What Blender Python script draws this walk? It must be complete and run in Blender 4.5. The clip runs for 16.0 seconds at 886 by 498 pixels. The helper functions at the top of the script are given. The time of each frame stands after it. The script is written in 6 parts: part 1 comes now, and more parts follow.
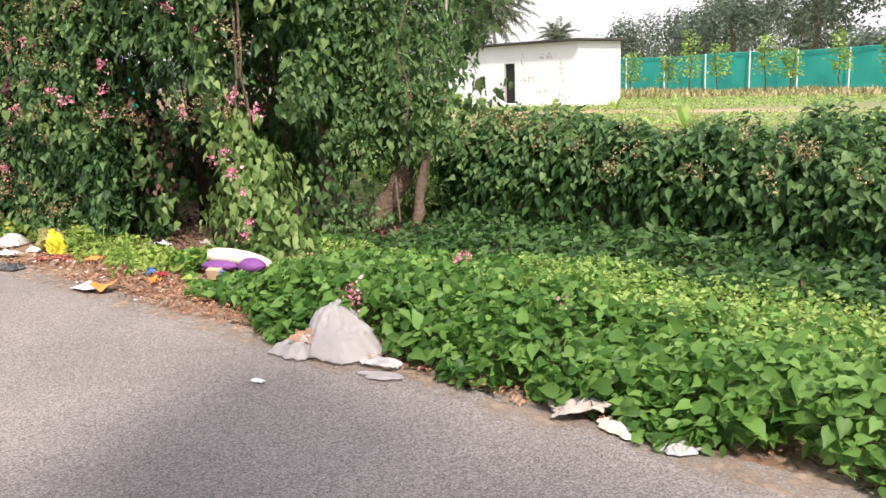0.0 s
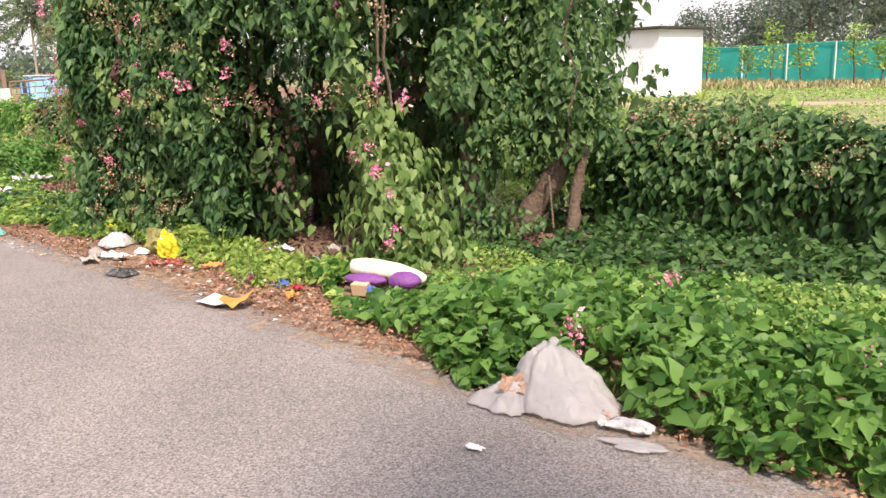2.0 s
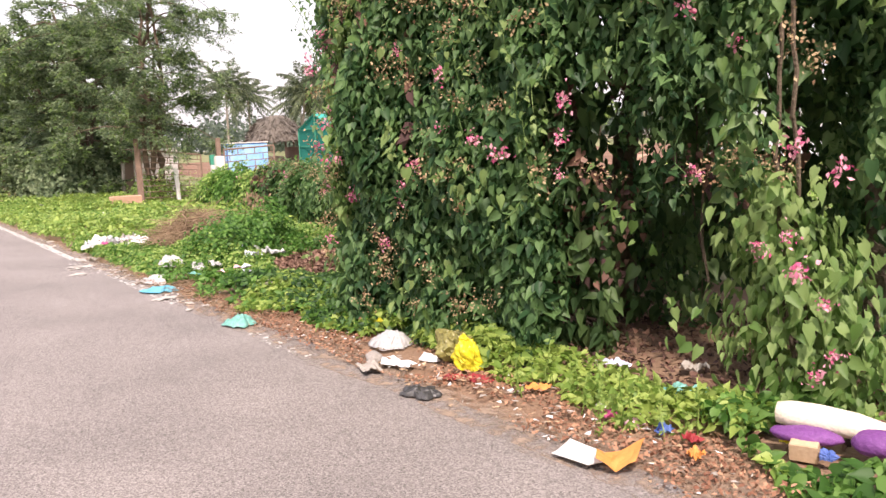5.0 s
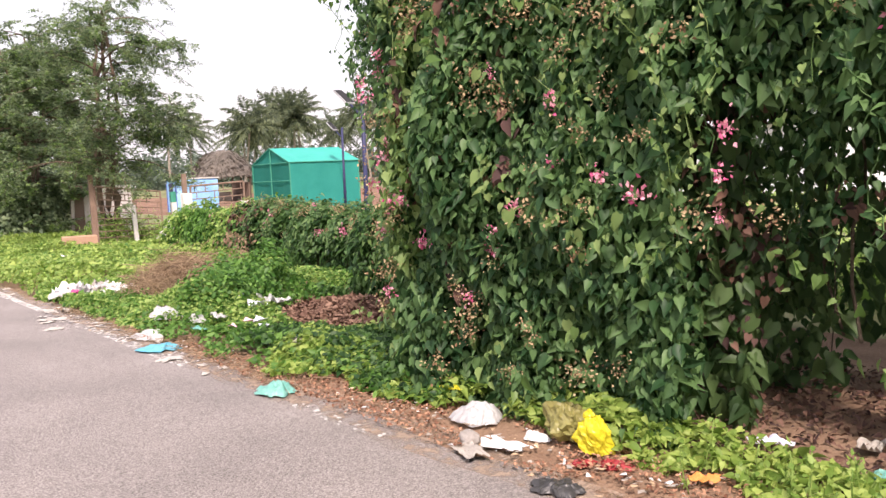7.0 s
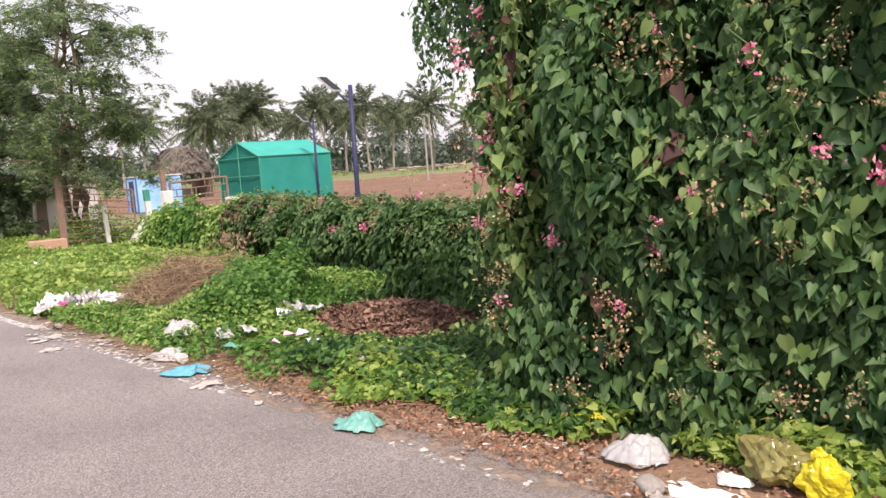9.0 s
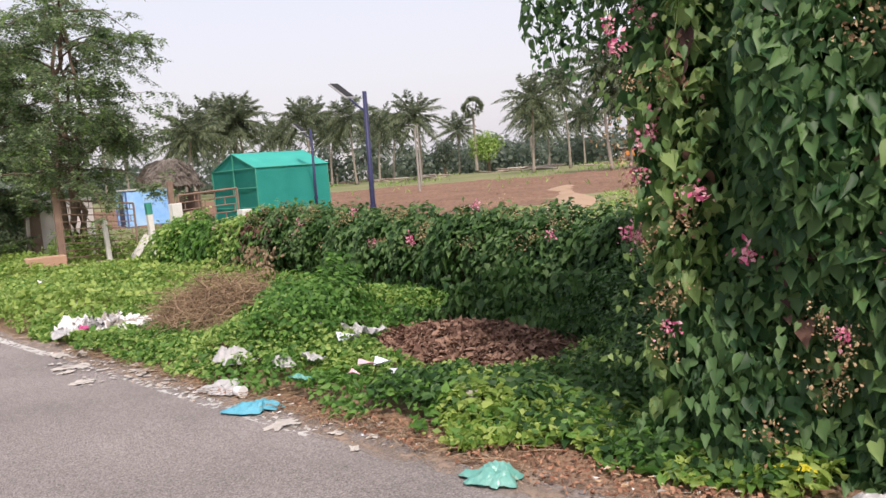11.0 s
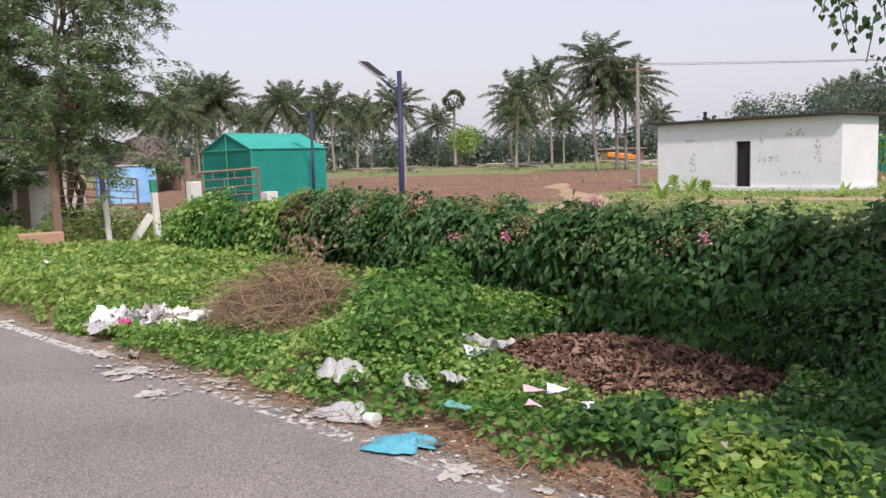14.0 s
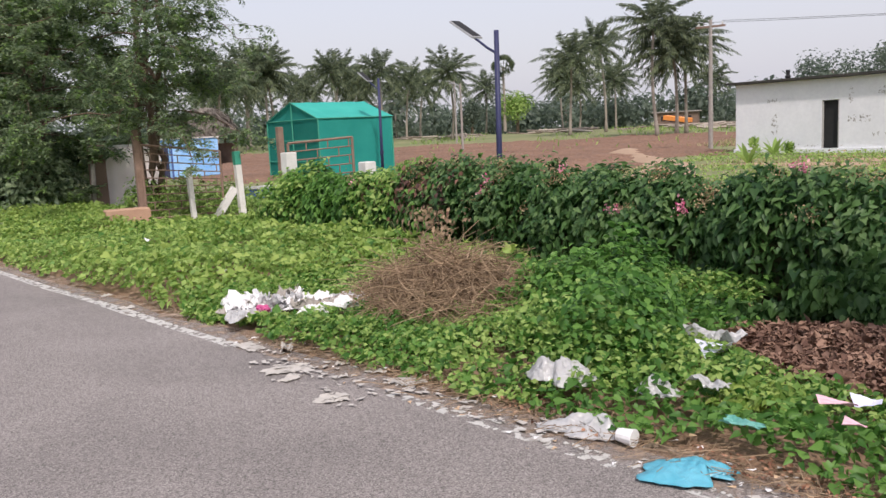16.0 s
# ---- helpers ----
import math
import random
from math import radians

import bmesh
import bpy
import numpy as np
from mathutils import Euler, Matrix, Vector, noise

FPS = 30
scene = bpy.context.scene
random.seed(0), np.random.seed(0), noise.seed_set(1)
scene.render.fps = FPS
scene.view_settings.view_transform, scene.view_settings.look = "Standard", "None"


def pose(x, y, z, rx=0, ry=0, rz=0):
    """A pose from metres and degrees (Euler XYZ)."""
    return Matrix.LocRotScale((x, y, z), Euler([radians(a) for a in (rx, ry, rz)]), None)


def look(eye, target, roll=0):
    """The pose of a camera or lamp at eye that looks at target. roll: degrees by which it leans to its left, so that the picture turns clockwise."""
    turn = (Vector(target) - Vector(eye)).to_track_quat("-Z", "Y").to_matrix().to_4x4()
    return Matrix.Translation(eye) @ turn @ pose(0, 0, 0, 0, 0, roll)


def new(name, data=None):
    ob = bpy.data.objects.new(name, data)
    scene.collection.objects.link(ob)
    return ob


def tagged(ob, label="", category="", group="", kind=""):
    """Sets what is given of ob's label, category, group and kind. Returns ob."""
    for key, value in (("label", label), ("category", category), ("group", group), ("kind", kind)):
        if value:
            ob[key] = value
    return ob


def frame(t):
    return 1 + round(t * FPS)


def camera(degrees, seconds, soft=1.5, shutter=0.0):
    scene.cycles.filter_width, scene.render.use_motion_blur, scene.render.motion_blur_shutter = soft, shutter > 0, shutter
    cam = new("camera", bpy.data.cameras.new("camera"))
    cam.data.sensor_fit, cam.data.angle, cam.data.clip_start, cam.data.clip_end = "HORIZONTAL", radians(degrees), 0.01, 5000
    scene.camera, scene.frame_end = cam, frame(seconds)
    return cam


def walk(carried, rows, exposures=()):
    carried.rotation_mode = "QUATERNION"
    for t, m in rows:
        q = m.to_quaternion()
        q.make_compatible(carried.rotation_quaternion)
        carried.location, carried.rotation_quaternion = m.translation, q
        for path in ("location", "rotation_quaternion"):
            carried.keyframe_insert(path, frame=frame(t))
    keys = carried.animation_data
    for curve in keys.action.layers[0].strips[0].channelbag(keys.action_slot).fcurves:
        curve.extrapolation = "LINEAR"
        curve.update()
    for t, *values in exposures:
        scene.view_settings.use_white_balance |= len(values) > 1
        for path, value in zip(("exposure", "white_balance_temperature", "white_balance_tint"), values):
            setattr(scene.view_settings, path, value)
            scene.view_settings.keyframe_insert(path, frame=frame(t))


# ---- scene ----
cam = camera(56.8, 16.0)
PATH = [
    (0, (-0.36, 0.105, 1.51), (-1.735, 1.499, 1.104), -2.1),
    (0.5, (-0.702, 0.138, 1.464), (-2.071, 1.535, 1.048), -2.0),
    (1, (-0.999, 0.061, 1.48), (-2.386, 1.441, 1.064), -1.4),
    (1.5, (-1.339, 0.159, 1.498), (-2.781, 1.478, 1.075), -1.8),
    (2, (-1.683, 0.175, 1.497), (-3.142, 1.475, 1.072), -1.8),
    (2.5, (-2.071, 0.104, 1.515), (-3.6, 1.324, 1.094), -2.9),
    (3, (-2.435, 0.134, 1.523), (-3.985, 1.341, 1.148), -3.1),
    (3.5, (-2.835, 0.08, 1.513), (-4.508, 1.132, 1.205), -2.2),
    (4, (-3.182, 0.13, 1.521), (-4.909, 1.099, 1.24), -2.4),
    (4.2, (-3.314, 0.154, 1.51), (-5.043, 1.12, 1.23), -2.4),
    (6.3, (-4.656, -0.085, 1.598), (-6.283, 1.058, 1.385), -2.5),
    (6.5, (-4.801, -0.144, 1.595), (-6.424, 1.006, 1.387), -2.4),
    (7, (-5.158, -0.207, 1.598), (-6.788, 0.938, 1.412), -2.7),
    (7.5, (-5.54, -0.251, 1.58), (-7.168, 0.892, 1.372), -2.8),
    (8, (-5.903, -0.393, 1.595), (-7.534, 0.746, 1.387), -2.7),
    (8.5, (-6.233, -0.398, 1.611), (-7.865, 0.739, 1.409), -3.3),
    (9, (-6.597, -0.39, 1.607), (-8.162, 0.838, 1.394), -4.1),
    (9.5, (-6.924, -0.427, 1.618), (-8.479, 0.812, 1.405), -4.7),
    (10, (-7.239, -0.397, 1.614), (-8.783, 0.856, 1.402), -5.0),
    (10.2, (-7.348, -0.424, 1.626), (-8.89, 0.832, 1.416), -5.1),
    (12.3, (-8.542, -0.663, 1.618), (-10.046, 0.644, 1.454), -2.5),
    (12.5, (-8.667, -0.669, 1.627), (-10.164, 0.646, 1.456), -2.1),
    (13, (-9.021, -0.687, 1.603), (-10.515, 0.631, 1.423), -1.8),
    (13.5, (-9.352, -0.732, 1.608), (-10.844, 0.586, 1.415), -1.6),
    (14, (-9.678, -0.807, 1.613), (-11.16, 0.519, 1.403), -1.7),
    (14.5, (-10.021, -0.83, 1.589), (-11.5, 0.496, 1.354), -1.9),
    (15, (-10.397, -0.902, 1.603), (-11.891, 0.401, 1.337), -2.4),
    (15.5, (-10.788, -0.997, 1.625), (-12.324, 0.253, 1.35), -2.9),
    (16, (-11.115, -1.05, 1.625), (-12.661, 0.186, 1.342), -2.8),
]
EXPOSURES = [(0, 0.72, 6600, 18), (3.5, 0.72, 6850, 23), (7, 0.66, 6700, 24), (9.5, 0.31, 6650, 22), (12.5, 0.02, 6350, 18), (16, -0.08, 6250, 18)]
walk(cam, [(t, look(eye, target, roll)) for t, eye, target, roll in PATH], EXPOSURES)

# ---- light ----
SUN_AZ, SUN_EL = radians(118), radians(50)   # azimuth from +y towards +x
world = bpy.data.worlds.new("hazy_sky")
scene.world = world
world.use_nodes = True
wn, wl = world.node_tree.nodes, world.node_tree.links
wn.clear()
sky = wn.new("ShaderNodeTexSky")
sky.sky_type, sky.sun_disc = "NISHITA", False
sky.sun_elevation, sky.sun_rotation = SUN_EL, SUN_AZ
sky.air_density, sky.dust_density = 1.5, 4.0
bg_sky = wn.new("ShaderNodeBackground")
bg_sky.inputs["Strength"].default_value = 0.05
wl.new(sky.outputs[0], bg_sky.inputs[0])
bg_haze = wn.new("ShaderNodeBackground")
bg_haze.inputs["Color"].default_value = (0.86, 0.87, 0.92, 1)
bg_haze.inputs["Strength"].default_value = 0.70
both = wn.new("ShaderNodeAddShader")
wout = wn.new("ShaderNodeOutputWorld")
wl.new(bg_sky.outputs[0], both.inputs[0])
wl.new(bg_haze.outputs[0], both.inputs[1])
wl.new(both.outputs[0], wout.inputs[0])
sun = new("sun", bpy.data.lights.new("sun", "SUN"))
sun.data.energy, sun.data.angle, sun.data.color = 3.7, radians(4), (1.0, 0.93, 0.82)
sun.matrix_world = look((math.sin(SUN_AZ) * 60, math.cos(SUN_AZ) * 60, math.tan(SUN_EL) * 60), (0, 0, 0))


# ---- materials ----
def material(name, c1, c2, scale=6.0, rough=0.8, bump=0.3, metal=0.0, fine=60.0, island=False, through_light=0.0, spread=0.5, alpha=1.0, spec=0.3, depth=0.02):
    m = bpy.data.materials.new(name)
    m.use_nodes = True
    n, l = m.node_tree.nodes, m.node_tree.links
    p, out = n["Principled BSDF"], n["Material Output"]
    co = n.new("ShaderNodeTexCoord")
    big = n.new("ShaderNodeTexNoise")
    big.inputs["Scale"].default_value, big.inputs["Detail"].default_value = scale, 6
    small = n.new("ShaderNodeTexNoise")
    small.inputs["Scale"].default_value, small.inputs["Detail"].default_value = fine, 4
    for t in (big, small):
        l.new(co.outputs["Object"], t.inputs["Vector"])
    ramp = n.new("ShaderNodeValToRGB")
    ramp.color_ramp.elements[0].position, ramp.color_ramp.elements[1].position = 0.5 - spread / 2, 0.5 + spread / 2
    ramp.color_ramp.elements[0].color, ramp.color_ramp.elements[1].color = (*c1, 1), (*c2, 1)
    add = n.new("ShaderNodeMath")
    add.operation = "MULTIPLY_ADD"
    add.inputs[1].default_value = 0.45
    l.new(small.outputs[0], add.inputs[0])
    mul = n.new("ShaderNodeMath")
    mul.operation = "MULTIPLY"
    mul.inputs[1].default_value = 0.55
    if island:
        geo = n.new("ShaderNodeNewGeometry")
        mix = n.new("ShaderNodeMath")
        mix.operation = "MULTIPLY_ADD"
        mix.inputs[1].default_value = 0.8
        l.new(geo.outputs["Random Per Island"], mix.inputs[0])
        less = n.new("ShaderNodeMath")
        less.operation = "MULTIPLY"
        less.inputs[1].default_value = 0.65
        l.new(big.outputs[0], less.inputs[0])
        off = n.new("ShaderNodeMath")
        off.operation = "SUBTRACT"
        off.inputs[1].default_value = 0.22
        l.new(less.outputs[0], off.inputs[0])
        l.new(off.outputs[0], mix.inputs[2])
        l.new(mix.outputs[0], ramp.inputs[0])
    else:
        l.new(big.outputs[0], mul.inputs[0])
        l.new(mul.outputs[0], add.inputs[2])
        l.new(add.outputs[0], ramp.inputs[0])
    l.new(ramp.outputs[0], p.inputs["Base Color"])
    p.inputs["Roughness"].default_value, p.inputs["Metallic"].default_value = rough, metal
    p.inputs["Specular IOR Level"].default_value = spec
    p.inputs["Alpha"].default_value = alpha
    if bump:
        b = n.new("ShaderNodeBump")
        b.inputs["Strength"].default_value, b.inputs["Distance"].default_value = bump, depth
        l.new(small.outputs[0], b.inputs["Height"])
        l.new(b.outputs[0], p.inputs["Normal"])
    if through_light:
        tr = n.new("ShaderNodeBsdfTranslucent")
        l.new(ramp.outputs[0], tr.inputs[0])
        ms = n.new("ShaderNodeMixShader")
        ms.inputs[0].default_value = through_light
        l.new(p.outputs[0], ms.inputs[1])
        l.new(tr.outputs[0], ms.inputs[2])
        l.new(ms.outputs[0], out.inputs[0])
    return m


def asphalt_material():
    m = material("asphalt", (0.152, 0.138, 0.130), (0.30, 0.27, 0.252), 0.8, 0.85, 0.5, fine=70, spread=0.5)
    n, l = m.node_tree.nodes, m.node_tree.links
    p = n["Principled BSDF"]
    v = n.new("ShaderNodeTexVoronoi")
    v.inputs["Scale"].default_value = 150
    co = n.new("ShaderNodeTexCoord")
    l.new(co.outputs["Object"], v.inputs["Vector"])
    hs = n.new("ShaderNodeMixRGB")
    hs.blend_type = "OVERLAY"
    hs.inputs[0].default_value = 0.66
    src = p.inputs["Base Color"].links[0].from_socket
    bw = n.new("ShaderNodeRGBToBW")
    l.new(v.outputs["Color"], bw.inputs[0])
    l.new(src, hs.inputs[1])
    l.new(bw.outputs[0], hs.inputs[2])
    l.new(hs.outputs[0], p.inputs["Base Color"])
    # pale chips of stone standing out of the binder
    chip = n.new("ShaderNodeTexVoronoi")
    chip.inputs["Scale"].default_value = 55
    l.new(co.outputs["Object"], chip.inputs["Vector"])
    pick = n.new("ShaderNodeMapRange")
    pick.inputs["From Min"].default_value, pick.inputs["From Max"].default_value = .22, .10
    l.new(chip.outputs["Distance"], pick.inputs["Value"])
    rare = n.new("ShaderNodeRGBToBW")
    l.new(chip.outputs["Color"], rare.inputs[0])
    few = n.new("ShaderNodeMapRange")
    few.inputs["From Min"].default_value, few.inputs["From Max"].default_value = .55, .75
    few.inputs["To Max"].default_value = .55
    l.new(rare.outputs[0], few.inputs["Value"])
    both_of = n.new("ShaderNodeMath")
    both_of.operation = "MULTIPLY"
    l.new(pick.outputs[0], both_of.inputs[0])
    l.new(few.outputs[0], both_of.inputs[1])
    spot = n.new("ShaderNodeMixRGB")
    spot.inputs[2].default_value = (.50, .46, .42, 1)
    l.new(both_of.outputs[0], spot.inputs[0])
    l.new(hs.outputs[0], spot.inputs[1])
    l.new(spot.outputs[0], p.inputs["Base Color"])
    return m


LEAF = dict(rough=0.48, spec=0.34, bump=0.0, island=True, through_light=0.47, fine=30)
M = {
    "asphalt": asphalt_material(),
    "soil": material("verge_soil", (0.16, 0.092, 0.058), (0.33, 0.225, 0.15), 2.2, 0.95, 0.8, fine=45),
    "ground": material("field_ground", (0.115, 0.16, 0.055), (0.27, 0.245, 0.13), 0.12, 0.95, 0.6, fine=9, spread=0.35),
    "plough": material("ploughed_red_soil", (0.14, 0.085, 0.058), (0.27, 0.165, 0.115), 0.25, 0.95, 1.0, fine=3.5, depth=0.25),
    "path": material("trodden_earth", (0.3, 0.2, 0.13), (0.43, 0.31, 0.21), 0.6, 0.95, 0.5, fine=12),
    "vine": material("vine_leaf", (0.036, 0.10, 0.036), (0.15, 0.274, 0.098), 1.2, **LEAF),
    "vine_bright": material("young_vine_leaf", (0.11, 0.21, 0.05), (0.29, 0.41, 0.145), 1.2, **LEAF),
    "vine_dark": material("vine_leaf_shade_tone", (0.044, 0.095, 0.034), (0.12, 0.20, 0.07), 1.2, **LEAF),
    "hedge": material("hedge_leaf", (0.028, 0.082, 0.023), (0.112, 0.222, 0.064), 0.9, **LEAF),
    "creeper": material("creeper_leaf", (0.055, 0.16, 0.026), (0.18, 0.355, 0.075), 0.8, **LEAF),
    "weed": material("weed_leaf", (0.17, 0.30, 0.058), (0.40, 0.54, 0.155), 0.7, **LEAF),
    "lime": material("lime_leaf", (0.17, 0.285, 0.05), (0.41, 0.53, 0.135), 0.9, **LEAF),
    "acacia": material("feathery_leaf", (0.095, 0.15, 0.08), (0.29, 0.37, 0.205), 0.5, **{**LEAF, "through_light": 0.5}),
    # Frond and far-tree greens are paled and greyed to paint distance haze.
    "frond": material("palm_frond_hazed", (0.085, 0.115, 0.075), (0.22, 0.265, 0.15), 0.3, **LEAF),
    "woods": material("far_foliage_hazed", (0.085, 0.12, 0.09), (0.165, 0.21, 0.155), 0.05, **LEAF),
    "dry": material("dry_leaf", (0.12, 0.066, 0.048), (0.28, 0.175, 0.125), 1.5, rough=0.9, bump=0.0, island=True, fine=30),
    "litter": material("fallen_leaf", (0.19, 0.085, 0.052), (0.40, 0.225, 0.14), 1.5, rough=0.9, bump=0.0, island=True, fine=30),
    "dead": material("dead_vine_leaf", (0.055, 0.03, 0.028), (0.19, 0.105, 0.075), 1.5, rough=0.9, bump=0.0, island=True, fine=30),
    "straw": material("dry_brush_stems", (0.165, 0.112, 0.07), (0.36, 0.26, 0.165), 3, rough=0.9, bump=0.0, island=True, fine=30),
    "fence_grass": material("tall_mixed_grass", (0.19, 0.20, 0.08), (0.40, 0.34, 0.19), 0.15, rough=0.9, bump=0.0, island=True, fine=2),
    "twig": material("hedge_dark_core", (0.042, 0.05, 0.026), (0.115, 0.12, 0.058), 5, 0.95, 0.8, fine=40),
    "bark": material("grey_brown_bark", (0.055, 0.04, 0.03), (0.18, 0.14, 0.1), 5, 0.95, 1.0, fine=35),
    "palmbark": material("palm_bark", (0.20, 0.17, 0.14), (0.38, 0.34, 0.29), 2, 0.95, 0.6, fine=14),
    "pink": material("pink_blossom", (0.62, 0.11, 0.25), (0.88, 0.45, 0.53), 9, rough=0.6, bump=0.0, island=True, through_light=0.3),
    "faded": material("faded_blossom", (0.26, 0.15, 0.085), (0.50, 0.38, 0.22), 9, rough=0.8, bump=0.0, island=True, through_light=0.2),
    "white": material("whitewash", (0.64, 0.65, 0.68), (0.78, 0.79, 0.81), 0.8, 0.9, 0.2, fine=8),
    "stain": material("peeled_plaster", (0.30, 0.29, 0.28), (0.50, 0.49, 0.47), 6, 0.95, 0.3),
    "roofing": material("dark_roof_sheet", (0.025, 0.025, 0.022), (0.07, 0.065, 0.06), 3, 0.8, 0.3),
    "dark": material("dark_door", (0.012, 0.012, 0.014), (0.03, 0.03, 0.03), 3, 0.7, 0.1),
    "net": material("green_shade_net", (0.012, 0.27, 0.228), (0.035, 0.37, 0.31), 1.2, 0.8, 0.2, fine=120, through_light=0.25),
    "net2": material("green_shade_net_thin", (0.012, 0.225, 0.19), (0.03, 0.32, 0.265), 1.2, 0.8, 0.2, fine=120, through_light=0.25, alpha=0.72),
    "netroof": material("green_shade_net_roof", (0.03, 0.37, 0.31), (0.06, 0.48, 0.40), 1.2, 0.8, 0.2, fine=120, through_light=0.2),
    "navy": material("navy_painted_steel", (0.02, 0.022, 0.06), (0.045, 0.05, 0.13), 5, 0.5, 0.1),
    "lampgrey": material("lamp_housing", (0.35, 0.36, 0.38), (0.5, 0.5, 0.52), 5, 0.5, 0.1),
    "rust": material("rusty_steel", (0.15, 0.095, 0.07), (0.31, 0.22, 0.17), 7, 0.85, 0.5),
    "concrete": material("weathered_concrete", (0.22, 0.2, 0.18), (0.4, 0.37, 0.34), 4, 0.9, 0.4),
    "postwhite": material("limewashed_post", (0.52, 0.51, 0.48), (0.78, 0.77, 0.74), 5, 0.9, 0.3),
    "postgreen": material("green_painted_post", (0.03, 0.24, 0.17), (0.08, 0.36, 0.26), 5, 0.8, 0.3),
    "block": material("brown_block", (0.34, 0.21, 0.14), (0.48, 0.32, 0.22), 3, 0.95, 0.4),
    "bluewall": material("blue_painted_wall", (0.10, 0.36, 0.80), (0.50, 0.72, 0.92), 1.8, 0.85, 0.2),
    "pinkwall": material("faded_pink_plaster", (0.76, 0.66, 0.64), (0.86, 0.81, 0.79), 1.5, 0.9, 0.2),
    "brownwall": material("brown_plaster", (0.13, 0.09, 0.07), (0.24, 0.17, 0.135), 2, 0.9, 0.3),
    "thatch": material("grey_thatch", (0.12, 0.105, 0.09), (0.27, 0.24, 0.205), 2, 0.95, 0.9, fine=22),
    "logs": material("stacked_timber", (0.24, 0.19, 0.15), (0.46, 0.40, 0.34), 1, 0.95, 0.3, island=True),
    "orange": material("orange_sheet", (0.75, 0.22, 0.04), (0.85, 0.36, 0.10), 4, 0.6, 0.2),
    "plastic": material("milky_plastic", (0.58, 0.58, 0.58), (0.74, 0.74, 0.74), 7, 0.28, 0.25, fine=26, depth=0.012, through_light=0.3, alpha=0.8, spec=0.6),
    "grey_plastic": material("grey_film", (0.60, 0.58, 0.58), (0.76, 0.74, 0.735), 6, 0.36, 0.25, fine=26, depth=0.012, through_light=0.35, alpha=0.5, spec=0.45),
    "paper": material("white_paper", (0.64, 0.63, 0.62), (0.84, 0.84, 0.84), 8, 0.8, 0.2),
    "dirty": material("dirty_paper", (0.27, 0.245, 0.215), (0.46, 0.43, 0.385), 6, 0.85, 0.3),
    "yellow": material("yellow_film", (0.7, 0.6, 0.01), (0.86, 0.8, 0.08), 6, 0.25, 0.25, fine=26, depth=0.012, through_light=0.3, spec=0.5),
    "olive": material("olive_film", (0.22, 0.20, 0.06), (0.45, 0.42, 0.16), 6, 0.28, 0.25, fine=26, depth=0.012, through_light=0.3, alpha=0.9, spec=0.5),
    "teal": material("teal_film", (0.10, 0.42, 0.36), (0.30, 0.60, 0.52), 7, 0.28, 0.25, fine=26, depth=0.012, through_light=0.25, spec=0.5),
    "sky_blue": material("blue_film", (0.08, 0.42, 0.56), (0.2, 0.6, 0.74), 7, 0.28, 0.25, fine=26, depth=0.012, through_light=0.25, spec=0.5),
    "purple": material("purple_cloth", (0.12, 0.035, 0.16), (0.25, 0.09, 0.3), 9, 0.6, 0.4),
    "cream": material("cream_foam", (0.66, 0.58, 0.44), (0.80, 0.74, 0.60), 5, 0.9, 0.3),
    "carton": material("printed_carton", (0.42, 0.28, 0.17), (0.60, 0.45, 0.30), 5, 0.9, 0.2),
    "amber": material("orange_paper", (0.6, 0.22, 0.05), (0.74, 0.35, 0.11), 5, 0.8, 0.2),
    "red": material("red_wrapper", (0.2, 0.02, 0.03), (0.4, 0.05, 0.05), 9, 0.5, 0.3),
    "maroon": material("maroon_wrapper", (0.10, 0.02, 0.035), (0.22, 0.06, 0.08), 9, 0.4, 0.2),
    "vine_mid": material("vine_leaf_sun_tone", (0.05, 0.125, 0.04), (0.185, 0.30, 0.108), 1.2, **LEAF),
    "branch": material("pale_brown_bark", (0.08, 0.055, 0.04), (0.20, 0.145, 0.105), 5, 0.95, 1.0, fine=35),
    "lush": material("lush_creeper_leaf", (0.05, 0.14, 0.025), (0.175, 0.335, 0.076), 0.8, **LEAF),
    "magenta": material("magenta_rag", (0.4, 0.04, 0.17), (0.6, 0.14, 0.3), 9, 0.7, 0.3),
    "royal": material("blue_wrapper", (0.04, 0.08, 0.3), (0.12, 0.2, 0.48), 9, 0.5, 0.3),
    "lilac": material("pale_lilac_paper", (0.55, 0.56, 0.78), (0.78, 0.78, 0.88), 6, 0.8, 0.2),
    "rose": material("pale_pink_paper", (0.62, 0.36, 0.42), (0.80, 0.55, 0.60), 6, 0.8, 0.2),
    "pale": material("sun_bleached_paper", (0.36, 0.335, 0.30), (0.56, 0.53, 0.49), 5, 0.85, 0.3),
    "black": material("black_film", (0.02, 0.02, 0.02), (0.07, 0.07, 0.07), 6, 0.4, 0.4, fine=18, spec=0.5),
}



